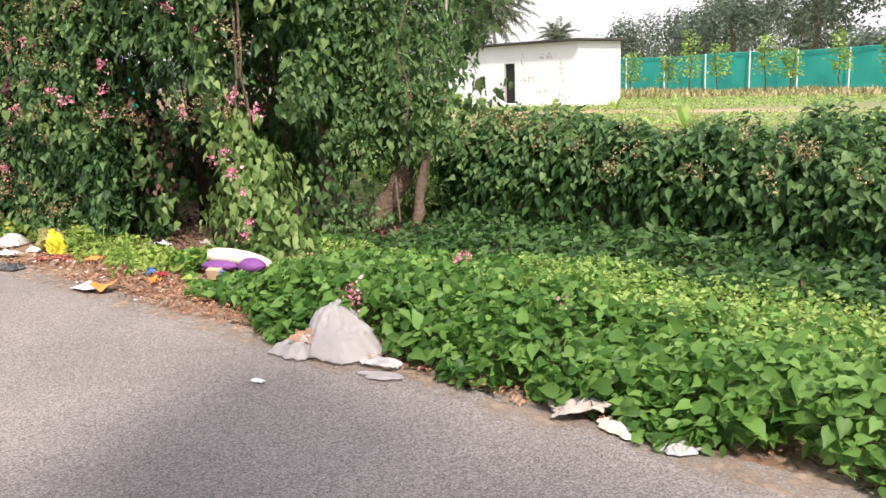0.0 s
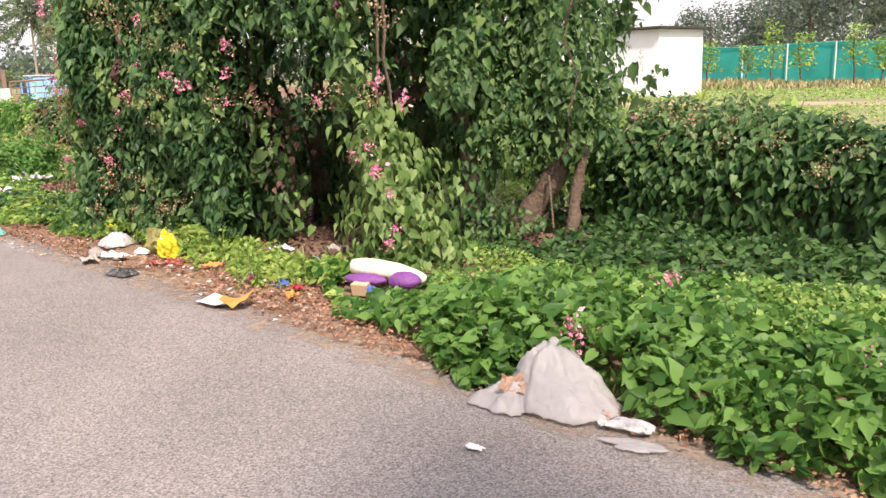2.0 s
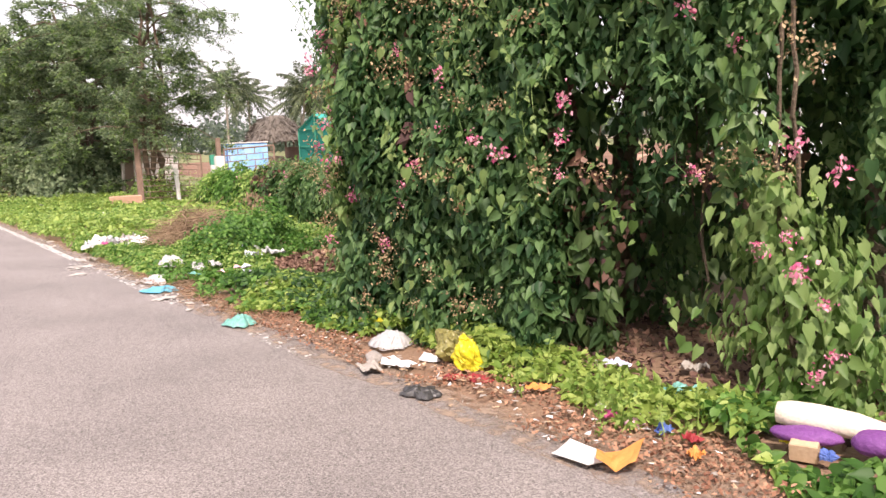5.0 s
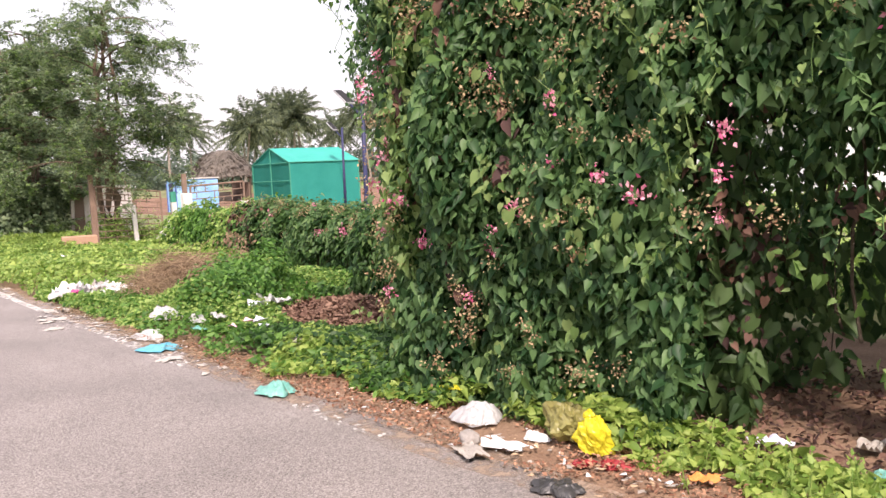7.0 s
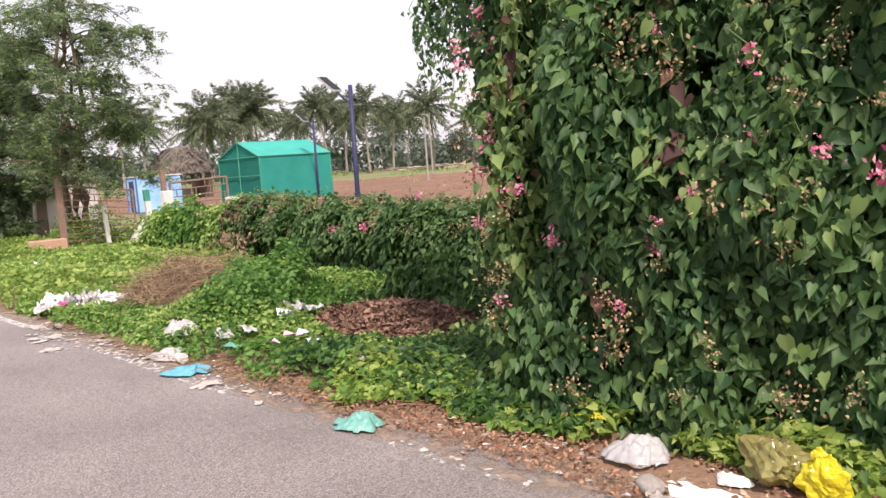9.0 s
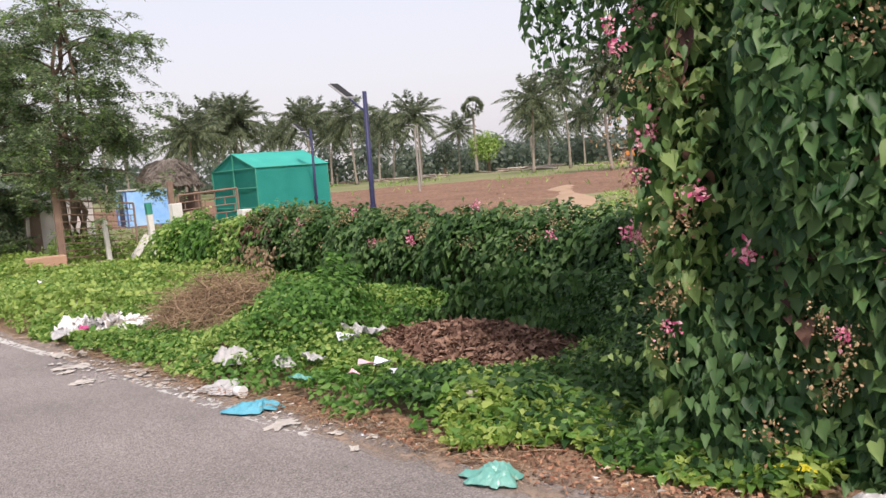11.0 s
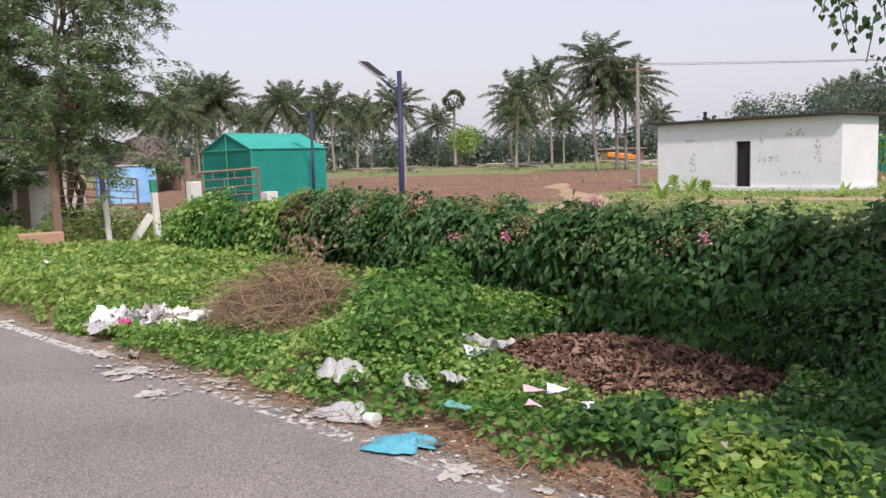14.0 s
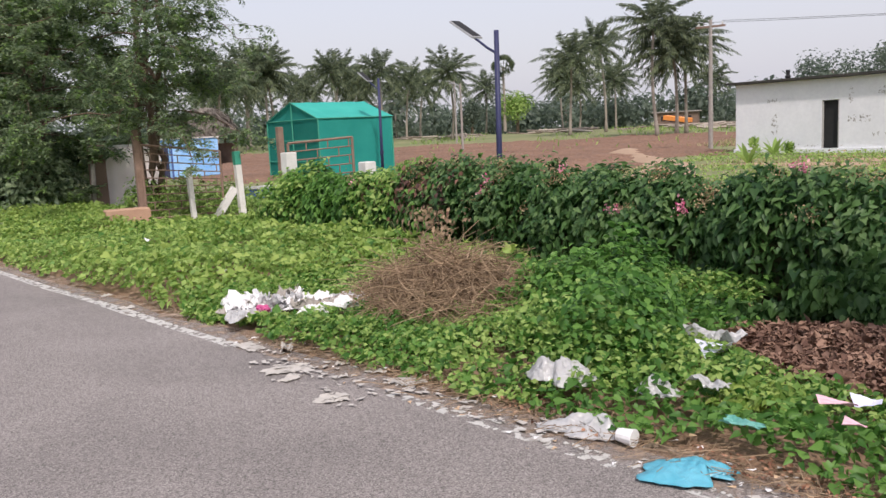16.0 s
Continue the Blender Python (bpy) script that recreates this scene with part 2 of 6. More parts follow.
def creased(key, scale=16.0, strength=.5):
    """Sharp crumple lines in thin film."""
    n, l = M[key].node_tree.nodes, M[key].node_tree.links
    co, v = n.new("ShaderNodeTexCoord"), n.new("ShaderNodeTexVoronoi")
    v.feature = "DISTANCE_TO_EDGE"
    v.inputs["Scale"].default_value = scale
    warp, mix = n.new("ShaderNodeTexNoise"), n.new("ShaderNodeMixRGB")
    warp.inputs["Scale"].default_value = scale * .6
    mix.inputs[0].default_value = .12
    l.new(co.outputs["Object"], warp.inputs["Vector"])
    l.new(co.outputs["Object"], mix.inputs[1])
    l.new(warp.outputs["Color"], mix.inputs[2])
    l.new(mix.outputs[0], v.inputs["Vector"])
    b = n["Principled BSDF"].inputs["Normal"].links[0].from_node
    b.inputs["Strength"].default_value, b.inputs["Distance"].default_value = strength, .03
    l.new(v.outputs["Distance"], b.inputs["Height"])


for key in ("plastic", "grey_plastic", "teal", "sky_blue", "yellow", "olive", "black"):
    creased(key)

# ---- geometry helpers ----
rng = np.random.default_rng(7)


def lump(p, s, seed):
    """Smooth noise in -1..1 at points p, with features of about 1/s metres."""
    r = np.random.default_rng(seed)
    p = np.atleast_2d(np.asarray(p, float))
    out = np.zeros(len(p))
    for k in range(7):
        w = r.normal(size=3) * s * (1 + 0.35 * k)
        out += np.sin(p @ w + r.uniform(0, 6.28)) / (1 + 0.3 * k)
    return np.clip(out / 2.6, -1, 1)


class Geo:
    """Collects vertices and quads, then makes one mesh."""

    def __init__(self):
        self.v, self.f, self.n, self.soft, self.flat = [], [], 0, False, False

    def add(self, v, f):
        v, f = np.asarray(v, float).reshape(-1, 3), np.asarray(f, int).reshape(-1, 4)
        self.v.append(v)
        self.f.append(f + self.n)
        self.n += len(v)
        return self

    def tube(self, pts, radii, sides=6):
        pts = np.asarray(pts, float)
        radii = np.broadcast_to(np.asarray(radii, float), (len(pts),))
        d = np.gradient(pts, axis=0)
        d /= np.linalg.norm(d, axis=1)[:, None] + 1e-9
        ref = np.where(np.abs(d[:, 2:3]) > 0.9, [[1.0, 0, 0]], [[0, 0, 1.0]])
        a = np.cross(d, ref)
        a /= np.linalg.norm(a, axis=1)[:, None] + 1e-9
        b = np.cross(d, a)
        ang = np.linspace(0, 2 * np.pi, sides, endpoint=False)
        ring = a[:, None] * np.cos(ang)[None, :, None] + b[:, None] * np.sin(ang)[None, :, None]
        v = (pts[:, None] + ring * radii[:, None, None]).reshape(-1, 3)
        f = []
        for i in range(len(pts) - 1):
            for j in range(sides):
                k = (j + 1) % sides
                f.append((i * sides + j, i * sides + k, (i + 1) * sides + k, (i + 1) * sides + j))
        v = np.vstack([v, pts[:1], pts[-1:]])
        c0, c1 = len(v) - 2, len(v) - 1
        last = (len(pts) - 1) * sides
        for j in range(0, sides - 1, 2):
            f.append((c0, (j + 2) % sides, j + 1, j))
            f.append((c1, last + j, last + j + 1, last + (j + 2) % sides))
        return self.add(v, f)

    def box(self, c, s, yaw=0.0, tilt=0.0):
        c, s = np.array(c, float), np.array(s, float) / 2
        b = min(s) * 0.12
        v = []
        for z, k in ((-s[2], b), (-s[2] + b, 0), (s[2] - b, 0), (s[2], b)):
            for x, y in ((-1, -1), (1, -1), (1, 1), (-1, 1)):
                v.append((x * (s[0] - k), y * (s[1] - k), z))
        f = [(3, 2, 1, 0), (12, 13, 14, 15)]
        for i in range(3):
            for j in range(4):
                k = (j + 1) % 4
                f.append((i * 4 + j, i * 4 + k, i * 4 + 4 + k, i * 4 + 4 + j))
        r = np.array((Matrix.Rotation(radians(yaw), 3, "Z") @ Matrix.Rotation(radians(tilt), 3, "Y")))
        return self.add(np.array(v) @ r.T + c, f)

    def mesh(self, name, mat, smooth=False):
        v, f = np.vstack(self.v), np.vstack(self.f)
        me = bpy.data.meshes.new(name)
        me.vertices.add(len(v))
        me.vertices.foreach_set("co", v.astype(np.float32).ravel())
        me.loops.add(f.size)
        me.loops.foreach_set("vertex_index", f.astype(np.int32).ravel())
        me.polygons.add(len(f))
        me.polygons.foreach_set("loop_start", np.arange(0, f.size, 4, dtype=np.int32))
        me.materials.append(mat)
        me.update(calc_edges=True)
        me.validate()
        me.polygons.foreach_set("use_smooth", np.full(len(me.polygons), (smooth or self.soft) and not self.flat))
        return me


def part(name, geo, mat, parent=None, label="", smooth=False):
    """One mesh object, under parent if there is one."""
    me = geo if isinstance(geo, bpy.types.Mesh) else geo.mesh(name, mat, smooth)
    ob = new(name, me)
    if parent:
        ob.parent = parent
    return tagged(ob, label)


def thing(name, label, category, at=(0, 0, 0), group="", kind="", yaw=0):
    ob = new(name)
    ob.empty_display_size = 0.2
    ob.matrix_basis = pose(*at, 0, 0, yaw)
    return tagged(ob, label, category, group, kind)


HEART = (np.array([(0, 0, 0), (0, .5, -.07), (0, 1.12, -.26), (-.25, -.12, .10), (-.38, .25, .14), (-.22, .66, .0),
                   (.25, -.12, .10), (.38, .25, .14), (.22, .66, .0)]),
         np.array([(0, 1, 4, 3), (1, 2, 5, 4), (0, 6, 7, 1), (1, 7, 8, 2)]))
ROUND = (np.array([(0, 0, 0), (0, .36, -.05), (0, .72, -.13), (0, 1.1, -.28), (-.23, -.13, .07), (-.42, .14, .10), (-.37, .48, .06), (-.15, .82, -.09),
                   (.23, -.13, .07), (.42, .14, .10), (.37, .48, .06), (.15, .82, -.09)]),
         np.array([(0, 1, 5, 4), (1, 2, 6, 5), (2, 3, 7, 6), (0, 8, 9, 1), (1, 9, 10, 2), (2, 10, 11, 3)]))
FOLDED = (ROUND[0] * (.88, 1, 1) + np.array([0, 0, .32]) * np.abs(ROUND[0][:, :1]) ** 1.2 + np.array([[.10, 0, 0]]) * ROUND[0][:, 1:2] ** 2, ROUND[1])
OVAL = (np.array([(0, 0, 0), (-.32, .45, .08), (0, 1, -.08), (.32, .45, .08), (0, .45, -.02)]), np.array([(0, 4, 2, 1), (0, 3, 2, 4)]))
BLADE = (np.array([(0, 0, 0), (-.10, .5, 0), (0, 1, -.12), (.10, .5, 0)]), np.array([(0, 3, 2, 1)]))


def unit(a):
    return a / (np.linalg.norm(a, axis=-1, keepdims=True) + 1e-9)


def leaves(geo, p, n, tip, size, shape=HEART):
    """Adds a leaf at every point p, facing n, its tip towards tip."""
    p, geo.soft = np.asarray(p, float), True
    n, tip = unit(np.broadcast_to(n, p.shape)), np.broadcast_to(tip, p.shape)
    t = unit(tip - (tip * n).sum(1, keepdims=True) * n)
    b = np.cross(t, n)
    tv, tf = shape
    s = np.broadcast_to(size, (len(p),))[:, None, None]
    v = p[:, None] + s * (tv[None, :, :1] * b[:, None] + tv[None, :, 1:2] * t[:, None] + tv[None, :, 2:] * n[:, None])
    f = (np.arange(len(p)) * len(tv))[:, None, None] + tf[None]
    return geo.add(v.reshape(-1, 3), f.reshape(-1, 4))


def jitter(n, k):
    return rng.normal(size=(n, 3)) * k


def edge(x):
    """Where the verge meets the road."""
    return 3.20 + 0.0763 * x


def smooth01(a):
    a = np.clip(a, 0, 1)
    return a * a * (3 - 2 * a)


def land(x, y):
    """Height of the ground: level near the road, rising a little far off."""
    return 0.75 * smooth01((np.hypot(x + 10, y) - 45) / 90)


def grid(geo, xs, ys, height):
    X, Y = np.meshgrid(xs, ys, indexing="ij")
    V = np.stack([X, Y, height(X, Y)], -1).reshape(-1, 3)
    a, b = len(xs), len(ys)
    I = np.arange(a * b).reshape(a, b)
    return geo.add(V, np.stack([I[:-1, :-1], I[1:, :-1], I[1:, 1:], I[:-1, 1:]], -1).reshape(-1, 4))


# ---- the ground and the road ----
def steps(*spans):
    return np.unique(np.concatenate([np.linspace(*s) for s in spans]))


gx = steps((-2500, -300, 12), (-300, -60, 30), (-60, 40, 60), (40, 400, 20), (400, 2500, 10))
gy = steps((-2500, -100, 12), (-100, 0, 20), (0, 100, 60), (100, 300, 24), (300, 2500, 10))
tagged(part("ground", grid(Geo(), gx, gy, lambda x, y: land(x, y) - 0.035), M["ground"]), "grassy farmland with bare reddish earth patches", "ground", kind="structure")

rx = steps((-120, -40, 30), (-40, 12, 180), (12, 60, 20))
g = Geo()
rv = np.linspace(0, 1, 12)
X = np.repeat(rx[:, None], len(rv), 1)
wob = 0.07 * lump(np.stack([rx, rx * 0, rx * 0], 1), 1.6, 3) + 0.03 * lump(np.stack([rx, rx * 0, rx * 0], 1), 6, 4)
Yn = (edge(rx) - 0.02 + wob)[:, None]
Y = Yn - (1 - rv[None, :]) * 7.2
Z = 0.0 + 0.02 * np.sin(np.pi * rv)[None, :] * np.ones_like(X) - 0.01
I = np.arange(X.size).reshape(X.shape)
g.add(np.stack([X, Y, Z], -1), np.stack([I[:-1, :-1], I[1:, :-1], I[1:, 1:], I[:-1, 1:]], -1))
tagged(part("road", g, M["asphalt"], smooth=True), "worn grey asphalt country road with crumbling edge", "road", kind="structure")


def verge_z(x, y):
    u = y - edge(x)
    r = 0.012 * lump(np.stack([x.ravel(), y.ravel(), x.ravel() * 0], 1), 3, 8).reshape(x.shape)
    return -0.03 + 0.045 * smooth01(u / 0.5) + r * smooth01(u / 0.3)


g = Geo()
vx = np.linspace(-60, 6, 330)
vu = np.linspace(-0.5, 4.2, 36)
X = np.repeat(vx[:, None], len(vu), 1)
Y = edge(X) + vu[None, :]
I = np.arange(X.size).reshape(X.shape)
g.add(np.stack([X, Y, verge_z(X, Y)], -1), np.stack([I[:-1, :-1], I[1:, :-1], I[1:, 1:], I[:-1, 1:]], -1))
tagged(part("verge", g, M["soil"], smooth=True), "bare brown earth verge beside the asphalt", "verge", kind="structure")

# worn edge line
def worn_paint(name, keep):
    m = material(name, (0.36, 0.35, 0.32), (0.60, 0.59, 0.56), 9, 0.85, 0.3, fine=80)
    n, l = m.node_tree.nodes, m.node_tree.links
    co = n.new("ShaderNodeTexCoord")
    t = n.new("ShaderNodeTexNoise")
    t.inputs["Scale"].default_value, t.inputs["Detail"].default_value = 14, 8
    l.new(co.outputs["Object"], t.inputs["Vector"])
    r = n.new("ShaderNodeMapRange")
    r.inputs["From Min"].default_value, r.inputs["From Max"].default_value = 0.52 - keep, 0.58 - keep
    l.new(t.outputs[0], r.inputs["Value"])
    l.new(r.outputs[0], n["Principled BSDF"].inputs["Alpha"])
    return m


def dusty(name, c1, c2, scale, keep, soft):
    """Dust and grit lying in patches."""
    m = material(name, c1, c2, 12, 0.95, 0.5, fine=150)
    n, l = m.node_tree.nodes, m.node_tree.links
    co = n.new("ShaderNodeTexCoord")
    t = n.new("ShaderNodeTexNoise")
    t.inputs["Scale"].default_value, t.inputs["Detail"].default_value, t.inputs["Roughness"].default_value = scale, 10, 0.7
    l.new(co.outputs["Object"], t.inputs["Vector"])
    r = n.new("ShaderNodeMapRange")
    r.inputs["From Min"].default_value, r.inputs["From Max"].default_value = 0.5 - keep, 0.5 - keep + soft
    r.inputs["To Max"].default_value = 0.85
    l.new(t.outputs[0], r.inputs["Value"])
    l.new(r.outputs[0], n["Principled BSDF"].inputs["Alpha"])
    return m


def ribbon(x0, x1, off, width, mat, label, z=-.003):
    g = Geo()
    xs = np.linspace(x0, x1, max(4, int(abs(x1 - x0) / .25)))
    w = width * (1 + .25 * lump(np.stack([xs, xs * 0, xs * 0], 1), 3, 9))
    yc = edge(xs) + off + .012 * lump(np.stack([xs, xs * 0, xs * 0], 1), 2, 10)
    V = np.stack([np.stack([xs, yc - w / 2, xs * 0 + z - .004], 1), np.stack([xs, yc + w / 2, xs * 0 + z], 1)], 1)
    I = np.arange(len(xs) * 2).reshape(-1, 2)
    g.add(V, np.stack([I[:-1, 0], I[1:, 0], I[1:, 1], I[:-1, 1]], -1))
    tagged(part("road_marking", g, mat), label, "road marking", kind="structure")


ribbon(-60, 10, -.22, .75, dusty("road_edge_dust", (0.30, 0.235, 0.185), (0.44, 0.36, 0.29), 2.2, .02, .30), "dusty gravel film along the asphalt edge", -.0055)
ribbon(-60, 10, -.06, .34, dusty("road_edge_grit", (0.27, 0.19, 0.14), (0.44, 0.35, 0.27), 6, .06, .16), "loose grit along the asphalt edge", -.0045)
ribbon(-90, -17.2, -.235, .11, worn_paint("worn_paint", .10), "white edge line painted on the asphalt")
ribbon(-15.3, -12.4, -.235, .12, worn_paint("flaking_paint", .02), "flaking white edge line on the asphalt")
ribbon(-10.5, -9.4, -.20, .09, worn_paint("faint_paint", -.03), "faint remnant of the white edge line")

# ploughed field and trodden path
gpx, gpy = np.linspace(-110, -27, 190), np.linspace(13, 78, 170)


def plough_z(x, y):
    p = np.stack([x.ravel(), y.ravel(), x.ravel() * 0], 1)
    e = np.minimum(84 - np.hypot(x + 10, y), np.minimum(x + 110, -27 - x - 0.30 * (y - 13)))
    e = np.minimum(e, np.minimum(y - 13, 78 - y))
    e = e + 2.5 * lump(p, 0.35, 21).reshape(x.shape)
    return land(x, y) - 0.10 + 0.13 * smooth01(e / 2.0) + (0.09 * lump(p, 5.0, 22) + 0.06 * lump(p, 1.4, 23)).reshape(x.shape) * smooth01(e)


tagged(part("ploughed_field", grid(Geo(), gpx, gpy, plough_z), M["plough"]), "ploughed reddish-brown soil field", "field", kind="structure")
g = Geo()
t = np.linspace(0, 1, 60)
cx, cy = -22 - 20 * t, 12.0 + 28 * t + 2 * np.sin(t * 5)
w = 1.9 + 0.5 * np.sin(t * 17) * 0.6
V = np.stack([np.stack([cx + k * w, cy - k * w * 0.5, land(cx, cy) - 0.012 + 0.15 * (1 - k * k)], 1) for k in np.linspace(-1, 1, 7)], 1)
I = np.arange(60 * 7).reshape(60, 7)
g.add(V, np.stack([I[:-1, :-1], I[1:, :-1], I[1:, 1:], I[:-1, 1:]], -1))
tagged(part("earth_path", g, M["path"], smooth=True), "pale trodden earth path along the ploughed field", "path", kind="structure")
# bare patch in front of the shed
g = Geo()
a = np.linspace(0, 2 * np.pi, 40, endpoint=False)
for (px, py, ax, ay) in ((-21.5, 28.2, 5.0, 1.0), (-15, 29.5, 6, 0.9), (-24.5, 25.6, 3.4, .7)):
    ring = [np.stack([px + k * ax * np.cos(a) * (1 + .15 * np.sin(5 * a)), py + k * ay * np.sin(a) * (1 + .2 * np.cos(7 * a)), np.full(40, -0.03 + 0.05 * (1 - k ** 2))], 1) for k in (1, .66, .33, .05)]
    V = np.stack(ring, 0)
    I = np.arange(160).reshape(4, 40)
    J = np.roll(I, -1, 1)
    g.add(V, np.stack([I[:-1], J[:-1], J[1:], I[1:]], -1))
tagged(part("bare_earth", g, M["path"], smooth=True), "bare reddish earth strip in the field grass", "earth", kind="structure")

# ---- hedge ----
HX = [-26, -24, -18, -15, -12.5, -9, -3, 3]
HF = [5.45, 5.45, 5.5, 5.3, 5.3, 6.0, 6.1, 6.1]


def hedge_point(x, th, inset):
    """A point of the hedge's skin and its normal; th runs from the front foot over the top to the back foot."""
    w = 0.62
    yc = np.interp(x, HX, HF) + w
    h = 1.02 + 0.07 * lump(np.stack([x, x * 0, x * 0], 1), 1.3, 31) + 0.05 * smooth01((-14 - x) / 2) - 0.22 * smooth01((-19.8 - x) / 2.0)
    c, s = np.cos(th), np.sin(th)
    n = np.stack([x * 0, -c, s + 0.05], 1)
    p = np.stack([x, yc - w * np.sign(c) * np.abs(c) ** 0.55, h * np.abs(s) ** 0.6], 1)
    d = 0.13 * lump(p, 2.2, 32) + 0.06 * lump(p, 6, 33) - inset
    d = d * smooth01(p[:, 2] / 0.3 + 0.3)
    return p + n * d[:, None], n


hedge = thing("hedge", "dense green creeper hedge with small pink blossom clusters", "hedge", kind="stuff")
GAP = (-9.3, -6.3)
# A solid dark shell is added inside so the hedge isn't see-through.
g = Geo()
for h0, h1, hn in ((-23.6, GAP[0], 64), (GAP[1], 3, 44)):
    X, T = np.meshgrid(np.linspace(h0, h1, hn), np.linspace(0.02, 3.12, 16), indexing="ij")
    V, _ = hedge_point(X.ravel(), T.ravel(), 0.17)
    I = np.arange(X.size).reshape(X.shape)
    g.add(V, np.stack([I[:-1, :-1], I[:-1, 1:], I[1:, 1:], I[1:, :-1]], -1))
part("twigs", g, M["twig"], hedge)
g = Geo()
n = 56000
x = rng.uniform(-23.8, 3, n)
x = x[(x < GAP[0] + .1) | (x > GAP[1] - .1)]
n = len(x)
th = np.where(rng.random(n) < 0.85, rng.uniform(0.0, 2.0, n), rng.uniform(2.0, 3.1, n))
p, nn = hedge_point(x, th, rng.uniform(-0.07, 0.16, n))
leaves(g, p, nn + [0, -0.1, 0.42] + jitter(n, 0.5), [0, -0.35, -1.0] + jitter(n, 0.5), .068 * np.clip(np.exp(rng.normal(size=n) * .32), .5, 1.7))
part("foliage", g, M["hedge"], hedge).update_tag()
hedge.children[-1]["kind"] = "stuff"
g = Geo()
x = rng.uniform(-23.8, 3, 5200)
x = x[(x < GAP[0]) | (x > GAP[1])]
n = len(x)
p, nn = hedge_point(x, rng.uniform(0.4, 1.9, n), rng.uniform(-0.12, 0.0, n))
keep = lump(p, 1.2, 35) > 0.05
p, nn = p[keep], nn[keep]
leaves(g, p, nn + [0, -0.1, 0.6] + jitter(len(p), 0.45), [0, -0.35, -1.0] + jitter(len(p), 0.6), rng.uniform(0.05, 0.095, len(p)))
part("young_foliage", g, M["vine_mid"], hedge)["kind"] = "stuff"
x = rng.uniform(-24.0, -19.4, 3800)
x = x[rng.random(len(x)) < .25 + .75 * smooth01((-20.2 - x) / 1.2)]
p, nn = hedge_point(x, rng.uniform(0.05, 1.8, len(x)), rng.uniform(-0.2, 0.0, len(x)))
g = leaves(Geo(), p, nn + [0, -.1, .6] + jitter(len(p), .5), [0, -.35, -1.0] + jitter(len(p), .6), rng.uniform(.05, .10, len(p)))
part("loose_foliage", g, M["creeper"], hedge, "lighter loose leaves near the gate")["kind"] = "stuff"
x = rng.uniform(-24.0, -20.0, 1700)
p, nn = hedge_point(x, rng.uniform(.2, 1.9, len(x)), rng.uniform(-.25, -.05, len(x)))
keep = lump(p, 2.0, 36) > .0
p, nn = p[keep], nn[keep]
g = leaves(Geo(), p, nn + [0, -.1, .6] + jitter(len(p), .6), jitter(len(p), .8) + [0, -.3, -.6], rng.uniform(.04, .09, len(p)), ROUND)
part("bright_shoots", g, M["weed"], hedge, "bright light-green shoots")["kind"] = "stuff"
# Lighter crest leaves: partly yellow-green growth, partly haze put into the colour.
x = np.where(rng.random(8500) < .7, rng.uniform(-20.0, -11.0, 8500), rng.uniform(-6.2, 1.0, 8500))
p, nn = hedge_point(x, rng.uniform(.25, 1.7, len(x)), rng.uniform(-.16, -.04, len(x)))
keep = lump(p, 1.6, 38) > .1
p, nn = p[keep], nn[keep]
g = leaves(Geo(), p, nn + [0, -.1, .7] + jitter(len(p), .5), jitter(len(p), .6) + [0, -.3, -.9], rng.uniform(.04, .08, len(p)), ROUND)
part("bright_shoots", g, M["vine_mid"], hedge, "green shoots over the crest, brightened partly for haze")["kind"] = "stuff"
# withered stretch near the gate
g = Geo()
for (cx, cz, r, k) in ((-19.9, 0.72, 0.35, 230), (-19.3, 0.55, 0.25, 90), (-21.2, 0.7, 0.3, 50)):
    x = cx + rng.normal(size=k) * r
    th = np.clip(np.arcsin(np.clip(cz + rng.normal(size=k) * .2, .1, .98)), .1, 1.5)
    p, nn = hedge_point(x, th, rng.uniform(-0.14, -0.03, k))
    leaves(g, p, nn + jitter(k, .5), [0, -.3, -1] + jitter(k, .5), rng.uniform(.05, .09, k))
part("withered_leaves", g, M["dead"], hedge, "withered brown-purple leaves")["kind"] = "stuff"


def blossom(name, mat, k, spread, seed, size=1.0):
    """One shared mesh of a hanging blossom cluster."""
    r = np.random.default_rng(seed)
    g = Geo()
    p = r.normal(size=(k, 3)) * spread
    leaves(g, p, r.normal(size=(k, 3)), r.normal(size=(k, 3)), r.uniform(.018, .036, k) * size, OVAL)
    return g.mesh(name, mat)


BLOOM = [blossom("blossom", M["pink"], 34, (.032, .022, .034), s) for s in (1, 2)] + [blossom("blossom", M["pink"], 30, (.02, .02, .02), 3)]
FADED = [blossom("faded_blossom", M["faded"], 60, (.045, .03, .065), s, .72) for s in (4, 5)]


def bloom(parent, p, faded=False):
    ob = new("faded_blossom" if faded else "blossom", (FADED if faded else BLOOM)[int(rng.integers(2 if faded else 3))])
    ob.parent = parent
    ob.matrix_basis = pose(*p, *rng.uniform(0, 360, 3)) @ Matrix.Scale(float(rng.uniform(.8, 1.35)), 4)


k = 90
x = np.where(rng.random(k) < .4, rng.uniform(-6.2, -1.5, k), rng.uniform(-22, -11, k))
p, nn = hedge_point(x, rng.uniform(.5, 1.5, k), np.full(k, -0.12))
for i in range(k):
    bloom(hedge, p[i], rng.random() < 0.86)

# ---- the vine-covered thicket ----
thicket = thing("vine_thicket", "tall vine-draped thicket with pink blossoms and dark hollow", "vine thicket")


def wander(a, b, k=9, amp=.08, seed=0):
    r = np.random.default_rng(seed)
    t = np.linspace(0, 1, k)[:, None]
    p = np.array(a) * (1 - t) + np.array(b) * t
    w = np.cumsum(r.normal(size=(k, 3)), 0)
    w -= w[0] * (1 - t) + w[-1] * t
    return p + w * amp / 2


